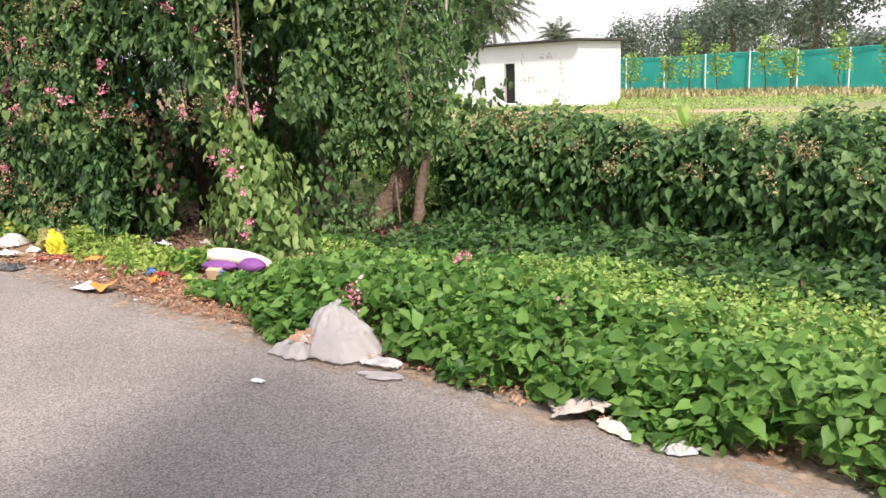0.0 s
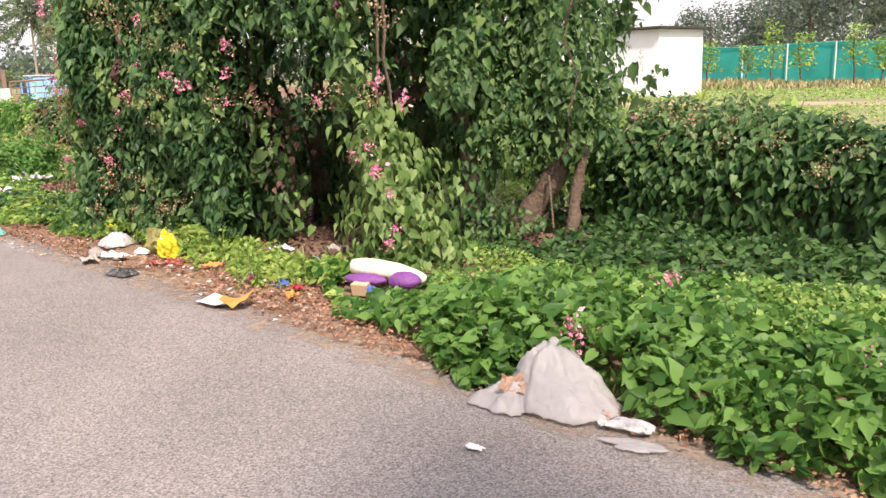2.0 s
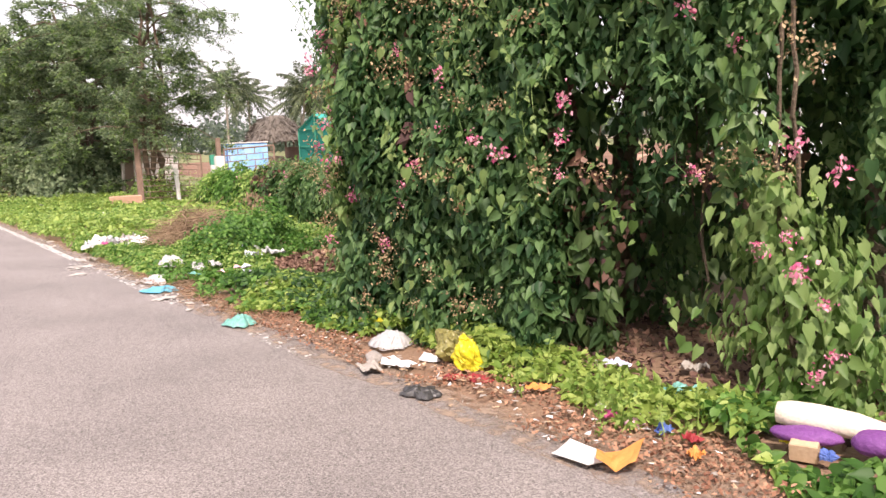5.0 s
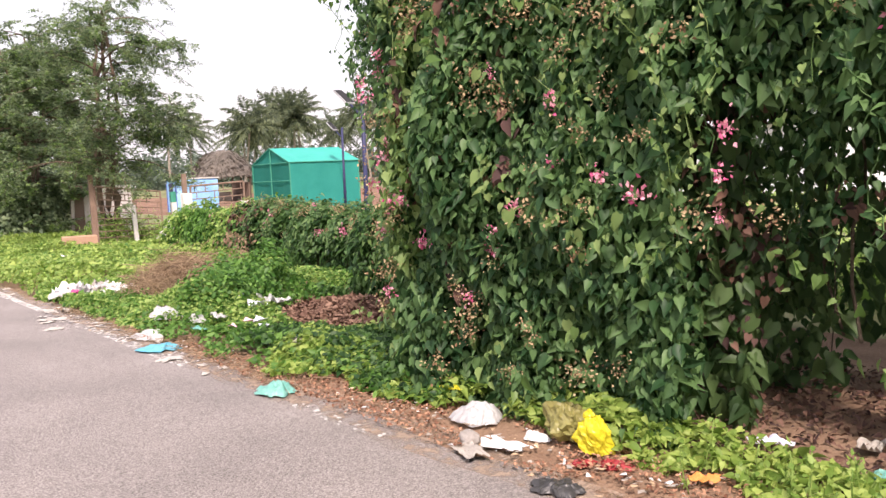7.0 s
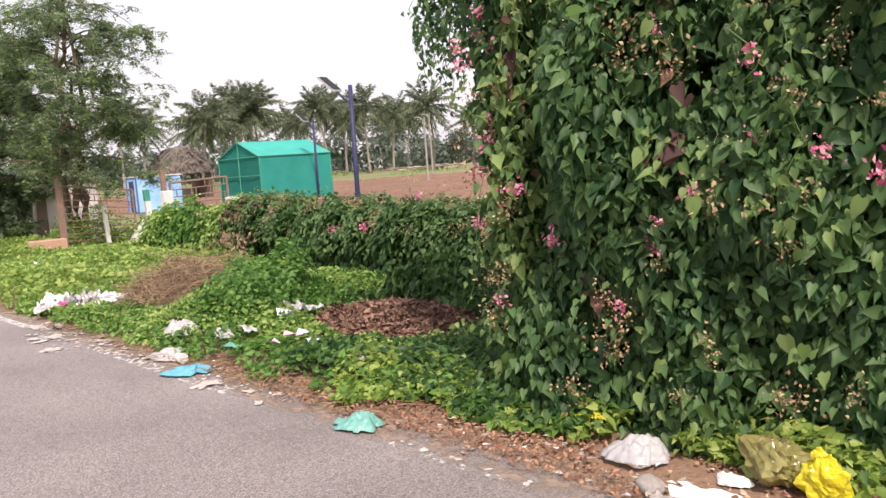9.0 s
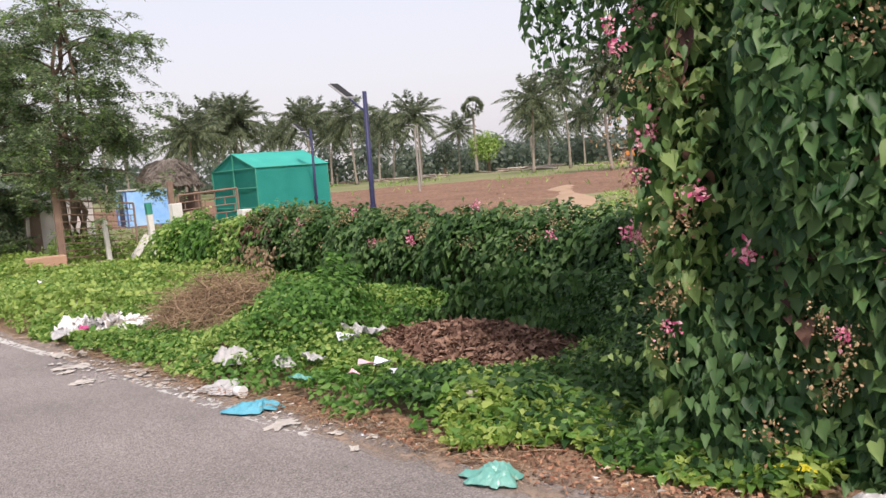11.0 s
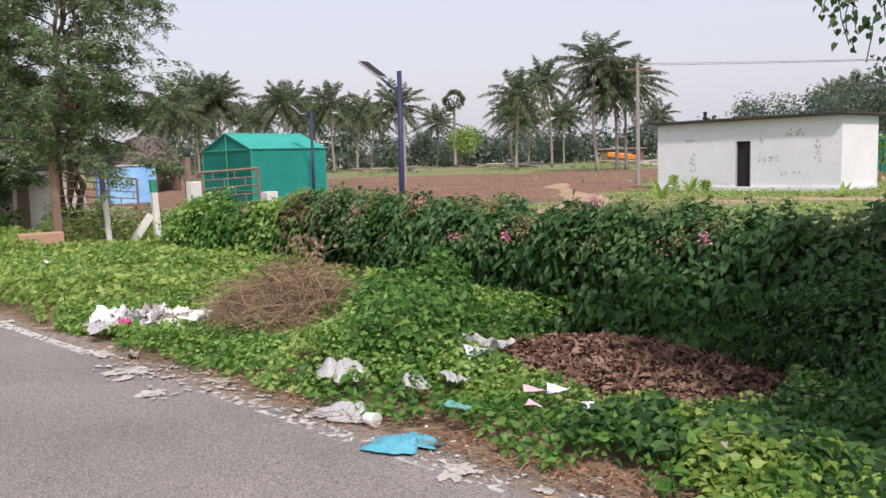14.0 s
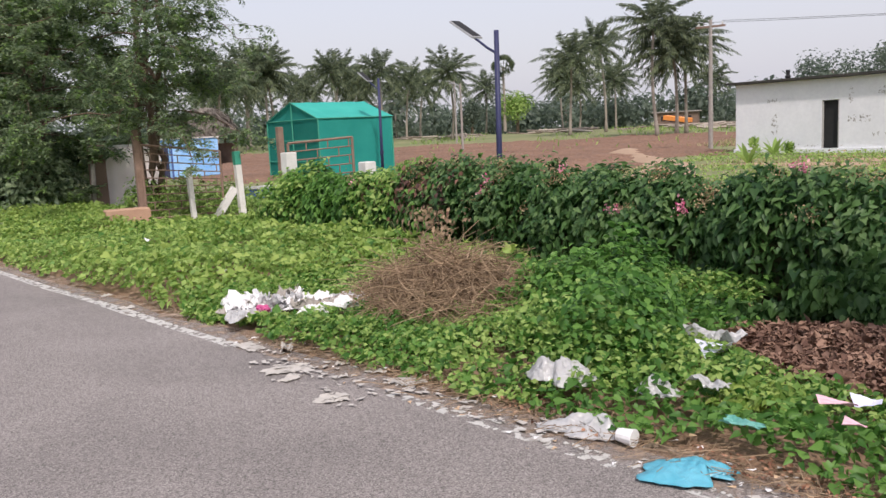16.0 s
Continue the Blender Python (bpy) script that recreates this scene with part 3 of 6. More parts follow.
def sheet(geo, a, b, z0, z1, count, size, push=0.0, thick=0.22, seed=1, gaps=-1.0, ridge=0.16, shape=ROUND, up=0.45, fringe=0.0):
    """Leaves hanging as a curtain from a to b (plan), between heights z0 and z1; the outside lies to the right of a-b."""
    a, b = np.array(a, float), np.array(b, float)
    u, z = rng.random(count), rng.uniform(0, 1, count)
    lo = z0 + fringe * (0.5 + 0.5 * lump(np.stack([u * 9, u * 0, u * 0], 1), 1.0, seed + 5))
    z = lo + (z1 - lo) * z
    d = unit(b - a)
    out = np.array([d[1], -d[0]])
    q = a + (b - a) * u[:, None]
    near = np.stack([u * np.linalg.norm(b - a), z * 0.35, u * 0], 1)
    off = push * np.sin(np.pi * u) + ridge * lump(near, 3.2, seed) + 0.12 * lump(np.stack([u * 2, z, u * 0], 1), 1.8, seed + 1) - thick * rng.random(count) ** 1.5
    p = np.stack([q[:, 0] + out[0] * off, q[:, 1] + out[1] * off, z], 1)
    keep = lump(np.stack([u * np.linalg.norm(b - a), z, u * 0], 1), 2.6, seed + 2) > gaps
    p = p[keep]
    n = np.array([out[0], out[1], up]) + jitter(len(p), 0.6)
    tip = np.array([out[0] * .25, out[1] * .25, -1.0]) + jitter(len(p), 0.5)
    sz = size * np.clip(np.exp(rng.normal(size=len(p)) * .42), .4, 1.9)
    m = np.arange(len(p)) % 2 == 0
    leaves(geo, p[m], n[m], tip[m], sz[m], shape)
    return leaves(geo, p[~m], n[~m], tip[~m], sz[~m], FOLDED)


TOP = 4.3
g = Geo()
sheet(g, (-10.35, 2.95), (-8.05, 3.30), 0.02, TOP, 33000, .055, .06, .34, 41, ridge=.24)
sheet(g, (-10.25, 4.6), (-10.42, 2.98), 0.02, TOP, 9500, .064, .05, .3, 44, shape=HEART)
sheet(g, (-11.65, 3.5), (-10.35, 3.05), 2.05, TOP, 5000, .044, .0, .35, 45, gaps=-.35, fringe=.8)
for i in range(18):
    u = rng.random()
    x, y, z0 = -11.65 + 1.25 * u, 3.5 - .45 * u + rng.uniform(-.15, .15), rng.uniform(2.0, 2.5) - .25 * u
    st = wander((x, y, TOP), (x + rng.uniform(-.2, .1), y, z0), 26, .10, 950 + i)
    g.tube(st, .003, 4)
    q = np.repeat(st, 3, 0) + jitter(78, .035)
    leaves(g, q, [.3, -.8, .4] + jitter(78, .6), [0, -.2, -1.0] + jitter(78, .5), rng.uniform(.02, .048, 78), ROUND)
sheet(g, (-8.15, 3.3), (-6.9, 3.75), 2.2, TOP, 6500, .058, .05, .4, 46, gaps=-.6, fringe=-.6, shape=HEART)
sheet(g, (-7.9, 4.0), (-6.3, 4.75), 2.0, TOP, 4200, .065, 0, .5, 49, gaps=-.6, fringe=-.4, shape=HEART)
for i in range(22):
    x, y, z0 = rng.uniform(-8.1, -6.8), rng.uniform(3.5, 4.3), rng.uniform(.9, 1.8)
    st = wander((x, y, 2.6), (x + rng.uniform(-.15, .15), y, z0), 20, .06, 900 + i)
    g.tube(st, .004, 4)
    q = np.repeat(st, 3, 0) + jitter(60, .03)
    leaves(g, q, [.3, -.8, .4] + jitter(60, .6), [0, -.2, -1.0] + jitter(60, .5), rng.uniform(.03, .075, 60))
n = 1500
a, z = rng.uniform(0, 6.28, n), rng.uniform(0, TOP, n)
r = .12 + .10 * rng.random(n) + .06 * lump(np.stack([np.cos(a), np.sin(a), z * 1.5], 1), 2, 59)
leaves(g, np.stack([-6.68 + r * np.cos(a), 4.93 + r * np.sin(a), z], 1), np.stack([np.cos(a), np.sin(a), a * 0 + .4], 1) + jitter(n, .4), [0, 0, -1.0] + jitter(n, .4), rng.uniform(.05, .085, n))
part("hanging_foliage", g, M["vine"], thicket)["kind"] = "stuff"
# Sunlight on this side is put into a lighter leaf colour.
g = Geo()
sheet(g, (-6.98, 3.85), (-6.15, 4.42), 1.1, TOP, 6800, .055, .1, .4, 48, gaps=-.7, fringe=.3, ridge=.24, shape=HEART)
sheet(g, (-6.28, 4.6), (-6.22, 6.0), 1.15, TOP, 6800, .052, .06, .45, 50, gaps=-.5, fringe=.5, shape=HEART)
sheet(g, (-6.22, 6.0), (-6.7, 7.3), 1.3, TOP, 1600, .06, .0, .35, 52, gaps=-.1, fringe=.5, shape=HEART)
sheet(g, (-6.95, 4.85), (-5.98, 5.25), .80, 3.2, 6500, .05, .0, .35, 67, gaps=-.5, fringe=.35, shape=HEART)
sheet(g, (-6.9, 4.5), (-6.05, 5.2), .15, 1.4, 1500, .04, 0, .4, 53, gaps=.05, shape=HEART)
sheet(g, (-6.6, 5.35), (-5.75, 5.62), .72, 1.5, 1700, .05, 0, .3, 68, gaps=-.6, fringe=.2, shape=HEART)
part("side_foliage", g, M["vine_mid"], thicket, "vine leaves with sunlight painted into a lighter green")["kind"] = "stuff"
# Inner leaves are coloured darker to paint the shade inside the thicket.
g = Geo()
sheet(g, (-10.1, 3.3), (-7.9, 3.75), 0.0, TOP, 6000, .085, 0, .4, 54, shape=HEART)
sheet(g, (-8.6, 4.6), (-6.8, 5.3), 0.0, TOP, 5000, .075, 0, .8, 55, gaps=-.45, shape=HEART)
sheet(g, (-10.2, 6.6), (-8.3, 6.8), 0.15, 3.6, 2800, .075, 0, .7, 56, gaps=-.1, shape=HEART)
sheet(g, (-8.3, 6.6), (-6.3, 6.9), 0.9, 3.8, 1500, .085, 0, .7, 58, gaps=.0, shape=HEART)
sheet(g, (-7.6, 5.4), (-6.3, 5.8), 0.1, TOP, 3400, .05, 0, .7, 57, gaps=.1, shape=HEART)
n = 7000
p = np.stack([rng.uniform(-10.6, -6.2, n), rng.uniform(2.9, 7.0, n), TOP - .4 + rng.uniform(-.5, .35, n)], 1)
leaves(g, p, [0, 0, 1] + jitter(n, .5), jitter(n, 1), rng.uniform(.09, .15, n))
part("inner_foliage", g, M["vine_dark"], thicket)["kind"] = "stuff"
g = Geo()
sheet(g, (-10.40, 2.90), (-10.0, 2.88), 0.3, TOP, 1100, .058, .02, .1, 60, gaps=-.4)
sheet(g, (-10.3, 2.85), (-8.1, 3.15), 0.05, 3.6, 900, .052, .08, .12, 61, gaps=.3)
n = 1500
a, z = rng.uniform(0, 6.28, n), 1.35 * rng.beta(1.2, 1.7, n)
r = (1.12 - .55 * z / 1.35) * (.22 + .15 * np.sin(np.pi * np.clip(z / 1.2, 0, 1)) + .20 * lump(np.stack([np.cos(a), np.sin(a), z * 2.2], 1), 2.4, 63)) * rng.uniform(.35, 1.2, n)
p = np.stack([-6.45 - .30 * z + r * np.cos(a) * 1.35, 4.12 + r * np.sin(a), z], 1)
leaves(g, p, np.stack([np.cos(a), np.sin(a), a * 0 + .5], 1) + jitter(n, .35), [0, 0, -1.0] + jitter(n, .35), rng.uniform(.045, .095, n))
sheet(g, (-6.9, 3.7), (-5.9, 4.4), 1.0, 3.4, 500, .055, .1, .3, 66, gaps=.2)
for a, b in (((-7.6, 3.5, 1.3), (-7.36, 3.42, 1.02)), ((-7.36, 3.42, 1.02), (-6.9, 3.45, .64)), ((-6.9, 3.45, .64), (-6.75, 3.5, .25))):
    st = wander(a, b, 9, .10, int(-a[0] * 100))
    leaves(g, st + jitter(9, .05), [.4, -.8, .5] + jitter(9, .6), [0, -.2, -1.0] + jitter(9, .6), rng.uniform(.035, .085, 9))
for i, (x, z0) in enumerate(((-10.42, .35), (-10.28, .5), (-10.12, .9), (-9.75, 1.5), (-9.3, .9), (-8.95, 1.7), (-8.5, 1.3), (-8.2, 1.0), (-8.0, 1.5), (-7.7, 1.6), (-7.4, 1.8))):
    y = 2.84 + .15 * (x + 10.4) + .05 * (i % 3)
    st = wander((x, y, TOP), (x + rng.uniform(-.12, .12), y - .04, z0), 40, .10, 980 + i)
    g.tube(st, .003, 4)
    q = np.repeat(st, 3, 0) + jitter(120, .035)
    leaves(g, q, [.2, -.8, .5] + jitter(120, .6), [0, -.2, -1.0] + jitter(120, .5), rng.uniform(.02, .05, 120), ROUND)
part("young_foliage", g, M["vine_bright"], thicket)["kind"] = "stuff"
g = Geo()
sheet(g, (-8.6, 3.55), (-6.9, 4.4), .5, 2.8, 1600, .045, 0, .5, 64, gaps=.0)
sheet(g, (-10.2, 2.98), (-8.1, 3.3), .6, 3.0, 500, .06, .05, .1, 65, gaps=.45)
part("dead_foliage", g, M["dead"], thicket, "dry brown dead leaves")["kind"] = "stuff"


for i, (a, b, r0, r1) in enumerate([((-6.72, 4.95, -.05), (-6.60, 4.9, TOP), .085, .06), ((-6.58, 5.30, -.05), (-6.03, 5.62, .95), .115, .085),
                                    ((-6.05, 5.5, -.05), (-6.00, 5.66, .9), .055, .05), ((-8.9, 4.9, -.05), (-8.5, 4.7, TOP), .10, .07), ((-9.6, 4.3, -.05), (-9.5, 4.1, TOP), .09, .05)]):
    part("trunk", Geo().tube(wander(a, b, 12, .03 if i in (1, 2) else .10, 70 + i), np.linspace(r0, r1, 12) * (1 + .12 * np.sin(np.arange(12) * 2.1)), 10), M["branch" if i in (1, 2) else "bark"], thicket, "rough brown trunk", True)
g = Geo()
for i in range(22):
    x, y = rng.uniform(-9.8, -5.8), rng.uniform(4.4, 6.6)
    g.tube(wander((x, y, rng.uniform(0, 1.0)), (x + rng.uniform(-.5, .5), y + rng.uniform(-.3, .3), rng.uniform(2.5, TOP)), 10, .12, 100 + i), rng.uniform(.004, .012), 4)
for i in range(2):
    g.tube(wander((-6.62 + .05 * i, 4.08 + .03 * i, 0), (-6.85 + .06 * i, 4.2, 2.6), 14, .05, 300 + i), .013, 5)
part("stem_tangle", g, M["bark"], thicket)["kind"] = "stuff"
# blossoms: over the outer curtain
for i in range(125):
    u = rng.random()
    z = rng.uniform(.25, 3.2) if i > 30 else rng.uniform(1.3, 3.0)
    if i % 5 < 3:
        p = (-10.4 + 2.4 * u, 2.86 + .34 * u - rng.uniform(.02, .10), z)
    elif i % 5 == 3:
        p = (-8.1 + 1.9 * u, 3.15 + .9 * u, max(z, 1.3))
    else:
        p = (-10.52 + rng.uniform(-.06, .06), 2.95 + u * .7, max(z, 1.2))
    bloom(thicket, p, rng.random() < .72)
for i in range(7):
    bloom(thicket, (rng.uniform(-10.6, -10.3), rng.uniform(2.82, 3.0), rng.uniform(1.5, 2.5)))
for p in ((-6.45, 3.72, .98), (-6.4, 3.74, .80), (-6.25, 3.75, .66), (-6.2, 3.76, .40), (-6.3, 3.76, .28), (-6.6, 3.7, .92)):
    bloom(thicket, p)

# Added dark leaf sheets draw the shading along the hedge's foot.
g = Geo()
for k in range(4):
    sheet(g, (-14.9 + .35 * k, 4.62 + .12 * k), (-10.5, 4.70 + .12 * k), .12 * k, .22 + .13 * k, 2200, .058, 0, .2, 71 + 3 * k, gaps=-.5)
part("foot_foliage", g, M["hedge"], hedge, "added hedge leaves to the ground, dark for foot shade")["kind"] = "stuff"

# single leaves standing out of the curtain and the hedge
SINGLE = []
for i in range(6):
    SINGLE.append(leaves(Geo(), np.zeros((1, 3)), [[.1 * i - .25, -.8, .6]], [[.15 * (i - 2.5), -.35, -1.0]], .040 + .005 * i).mesh("leaf", M["vine_mid" if i % 3 == 0 else "vine"], True))
for i in range(290):
    u, z = rng.random(), rng.uniform(.1, 3.0)
    ob = part("leaf", SINGLE[i % 6], None, thicket)
    ob.matrix_basis = pose(-10.35 + 2.3 * u, 2.74 + .36 * u + rng.uniform(-.03, .08), z, rng.uniform(-35, 25), rng.uniform(-25, 25), rng.uniform(-50, 50))
p, nn = hedge_point(np.where(rng.random(290) < .5, rng.uniform(-6.4, -1.5, 290), rng.uniform(-18, -11, 290)), rng.uniform(.3, 1.5, 290), np.full(290, -0.13))
for i in range(290):
    ob = part("leaf", SINGLE[i % 6], None, hedge)
    ob.matrix_basis = pose(*p[i], rng.uniform(-40, 20), rng.uniform(-25, 25), rng.uniform(-50, 50))

# ---- low growth on the verge ----
LITTER_W = ([-40, -15, -13, -11.5, -10, -7, -5.6, -4.6, 3], [.05, .08, .10, .22, .42, .50, .36, .02, -.05])


def inside(x, y, cx, cy, rx, ry, yaw=0.0):
    c, s = math.cos(yaw), math.sin(yaw)
    dx, dy = x - cx, y - cy
    return ((dx * c + dy * s) / rx) ** 2 + ((-dx * s + dy * c) / ry) ** 2


def growth_height(x, y):
    u = y - edge(x)
    p = np.stack([x, y, x * 0], 1)
    base = 0.13 + 0.07 * lump(p, 1.6, 80) + .03 * lump(p, 4.5, 83)
    lush = smooth01((x + 6.0) / 1.2) * (0.12 * (1 - smooth01((u - .7) / 1.0)) + .03)
    back = 0.10 * smooth01((u - 2.2) / .8)
    m1 = 0.42 * np.exp(-inside(x, y, -15.5, 3.8, .9, .65)) + 0.22 * np.exp(-inside(x, y, -14.6, 2.9, .8, .5)) + .05 * np.exp(-inside(x, y, -11.3, 2.95, 1.4, .35))
    m2 = 0.03 * np.exp(-inside(x, y, -12.3, 2.7, .9, .35))
    far = (0.17 * smooth01((-18 - x) / 2) - .13 * smooth01((-23.5 - x) / 1.5)) * (0.55 + 0.7 * lump(p, .9, 81))
    ramp = smooth01((u - np.interp(x, *LITTER_W) + .12) / .28)
    return (base + lush + back + m1 + m2 + far) * (.4 + .6 * ramp)


def allowed(x, y):
    u = y - edge(x)
    ok = u > np.interp(x, *LITTER_W) - .06 + .16 * lump(np.stack([x, y, x * 0], 1), 3.0, 82)
    ok &= inside(x, y, -13.15, 4.12, 1.2, .74, -.1) > 1.0
    ok &= inside(x, y, -16.6, 3.42, .75, .55, .3) > .8
    ok &= inside(x, y, -17.75, 2.5, .55, .22, .85) > 1.0
    ok &= ~((x < -6.9) & (x > -9.9) & (y > 3.55))
    ok &= inside(x, y, -5.99, 3.43, .40, .26, .4) > 1
    ok &= ~((x > -14.6) & (x < -10.4) & (y > 4.45))
    ok &= ~((inside(x, y, -27.6, 5.3, 1.8, 1.25) < 1))
    return ok


def carpet(x0, x1, u0, u1, count, size, mat, name, label, shape=HEART, cut=-2.0, seed=90, tall=1.0, category="creeper"):
    x = rng.uniform(x0, x1, count)
    y = edge(x) + rng.uniform(u0, u1, count)
    keep = allowed(x, y) & (lump(np.stack([x, y, x * 0], 1), 1.4, seed) > cut)
    hy = np.interp(x, HX, HF) + .25
    keep &= y < hy
    u = y - edge(x)
    keep &= (x < -6.5) | (size < .06) | (rng.random(count) < 1 - .75 * smooth01((u - 1.0) / .35) * smooth01((2.5 - u) / .4))
    x, y = x[keep], y[keep]
    z = growth_height(x, y) * tall * rng.uniform(.55, 1.1, len(x))
    p = np.stack([x, y, z], 1)
    k = len(x)
    tip = jitter(k, 1.0)
    tip[:, 2] = -.25
    g = Geo()
    leaves(g, p, [0, -.3, .8] + jitter(k, .6), tip, size * np.clip(np.exp(rng.normal(size=k) * .33), .5, 1.7), shape)
    return tagged(part(name, g, mat), label, category, kind="stuff")


lush = carpet(-6.6, 3.0, -.1, 1.2, 14500, .060, M["lush"], "creeper_carpet", "lush bright green creeper carpet beside the road", ROUND)
carpet(-5.2, 3.0, -.16, .22, 3600, .052, M["lush"], "creeper_fringe", "creeper leaves hanging low over the asphalt edge", ROUND, -2, 99, .4)
for p in ((-4.03, 3.06, .30), (-3.97, 3.10, .29), (-4.08, 3.12, .30), (-4.0, 3.02, .27), (-4.32, 4.29, .24), (-4.28, 4.33, .25), (-5.1, 3.5, .26), (-2.9, 3.6, .27)):
    bloom(lush, p, p[0] < -5)
carpet(-6.6, 3.0, 1.05, 2.2, 7000, .045, M["creeper"], "creeper_carpet", "thin creeper among the fine weeds", HEART, -.5, 191, .8)
# Shade near the hedge is painted by giving this strip the darker hedge leaf.
carpet(-6.6, 3.0, 1.9, 3.5, 15000, .055, M["hedge"], "creeper_carpet", "creeper at the hedge foot, darker green as painted shade", HEART, -.6, 190, .9)
carpet(-6.6, 3.0, -.1, 1.9, 6500, .042, M["creeper"], "creeper_shoots", "light-green young shoots on the creeper carpet", ROUND, -.25, 89, 1.15)
carpet(-6.2, 3.0, .75, 1.95, 25000, .034, M["weed"], "small_weeds", "fine light-green weeds among the creeper", OVAL, -.45, 91, 1.15, "weeds")
carpet(-10.2, -5.8, 0, .95, 7500, .046, M["lime"], "lime_creeper", "yellow-green young creeper at the road edge", HEART, -.5, 92)
carpet(-13.6, -10.6, 0, 1.0, 8500, .043, M["lime"], "lime_creeper", "yellow-green young creeper at the road edge", ROUND, -.12, 93, .95)
# The thicket's shade is put into this carpet through a darker leaf.
carpet(-12.6, -9.6, .3, 2.2, 7000, .05, M["hedge"], "creeper_carpet", "creeper beside the thicket with shade put into darker leaves", ROUND, -.5, 193, 1.0)
carpet(-19.0, -9.6, 0, 3.4, 25000, .046, M["creeper"], "creeper_carpet", "green creeper covering the verge before the hedge", HEART, -.9, 94)
carpet(-19.0, -10.6, 0, 3.0, 34000, .042, M["weed"], "small_weeds", "fine light-green weeds among the creeper", OVAL, -.4, 95, 1.1, "weeds")
carpet(-34, -17.6, 0, 4.2, 56000, .062, M["weed"], "roadside_weeds", "leafy light-green weeds along the road edge", OVAL, -2, 96, 1.0, "weeds")
carpet(-34, -17.6, .1, 4.2, 12000, .07, M["lime"], "roadside_weeds", "broad-leaved yellow-green weeds along the road edge", ROUND, -.35, 196, 1.12, "weeds")
carpet(-34, -17.5, 0, 4.2, 4500, .065, M["creeper"], "creeper_carpet", "green creeper among the roadside weeds", HEART, -.1, 97, 1.05)
carpet(-70, -33, -.1, 4.2, 14000, .12, M["weed"], "roadside_weeds", "leafy light-green weeds along the road edge", OVAL, -2, 98, 1.2, "weeds")
# spiky weed stalks by the litter
g = Geo()
for i in range(16):
    x, y = -6.9 + rng.normal() * .35, 3.12 + rng.normal() * .10
    h = rng.uniform(.15, .34)
    st = wander((x, y, 0), (x + rng.uniform(-.05, .05), y, h), 6, .02, 400 + i)
    g.tube(st, .004, 4)
    q = st[rng.integers(1, 6, 26)] + jitter(26, .012)
    leaves(g, q, jitter(26, 1) + [0, 0, .6], jitter(26, 1) + [0, 0, .3], rng.uniform(.02, .05, 26), OVAL)
tagged(part("weed_stalks", g, M["weed"]), "spiky grey-green weed stalks at the road edge", "weeds", kind="stuff")

# fallen leaves along the road edge
g = Geo()
n = 15000
x = rng.uniform(-15, -1, n)
w = np.interp(x, *LITTER_W)
y = edge(x) - .10 + (w + .18) * rng.random(n) ** .8 + .05 * lump(np.stack([x, x * 0, x * 0], 1), 4, 110)
p = np.stack([x, y, .012 + rng.uniform(0, .03, n)], 1)
keep = (lump(p, 2.5, 111) > -.45) & (rng.random(n) < np.clip(w * 2.2, .15, 1))
p = p[keep]
leaves(g, p, [0, 0, 1.0] + jitter(len(p), .4), jitter(len(p), 1), rng.uniform(.016, .038, len(p)), OVAL)
tagged(part("leaf_litter", g, M["litter"]), "reddish-brown fallen leaves lining the asphalt edge", "leaf litter", kind="stuff")
g = Geo()
n = 12000
a, r = rng.uniform(0, 6.28, n), np.abs(np.sqrt(rng.random(n)) + .15 * rng.normal(size=n))
dx, dy = 1.3 * r * np.cos(a), .84 * r * np.sin(a)
p = np.stack([-13.15 + dx + dy * .1, 4.15 - dx * .1 + dy, .03 + .09 * np.maximum(1 - r * r, 0) * (1 + .8 * lump(np.stack([dx, dy, dx * 0], 1), 3.5, 115)) + rng.uniform(0, .05, n)], 1)
leaves(g, p, [0, 0, 1.0] + jitter(n, .8), jitter(n, 1), .034 * np.exp(rng.normal(size=n) * .35), FOLDED)
tagged(part("leaf_pile", g, M["dry"]), "low heap of dry brown leaves before the hedge", "leaf pile", kind="stuff")
# Real litter, thickened with dark leaves to stand in for the hollow's shade.
g = Geo()
n = 3200
x, y = rng.uniform(-9.2, -6.0, n), rng.uniform(3.35, 5.6, n)
leaves(g, np.stack([x, y, .03 + rng.uniform(0, .05, n)], 1), [0, 0, 1.0] + jitter(n, .5), jitter(n, 1), rng.uniform(.02, .05, n))
tagged(part("leaf_litter", g, M["dead"]), "dead leaves under the thicket, partly dark as painted shade", "leaf litter", kind="stuff")
# heap of dry brush
g = Geo()
for i in range(2300):
    a, r = rng.uniform(0, 6.28), math.sqrt(rng.random())
    cx, cy = -16.6 + .92 * r * math.cos(a) + .12 * rng.normal(), 3.42 + .68 * r * math.sin(a) + .08 * rng.normal()
    cz = .05 + .46 * (1 - r * r) * rng.random() ** .6
    d = rng.normal(size=3) * (.22, .19, .15)
    m = np.array([rng.normal() * .12, rng.normal() * .12, .12])
    t = np.linspace(-1, 1, 6)[:, None]
    q = np.array([cx, cy, cz]) + d * t + m * (1 - t * t)
    q[:, 2] = np.maximum(q[:, 2], .02)
    g.tube(q, rng.uniform(.0015, .0035), 3)
for i in range(9):
    a = rng.uniform(0, 6.28)
    q = wander((-16.6 + .9 * math.cos(a), 3.42 + .7 * math.sin(a), .1), (-16.6 + rng.uniform(-.4, .4), 3.42 + rng.uniform(-.3, .3), .62), 9, .16, 420 + i)
    g.tube(q, .007, 4)
tagged(part("brush_heap", g, M["straw"]), "tangled heap of dry brown brushwood on the verge", "brush heap", kind="stuff")
g = Geo()
k = 260
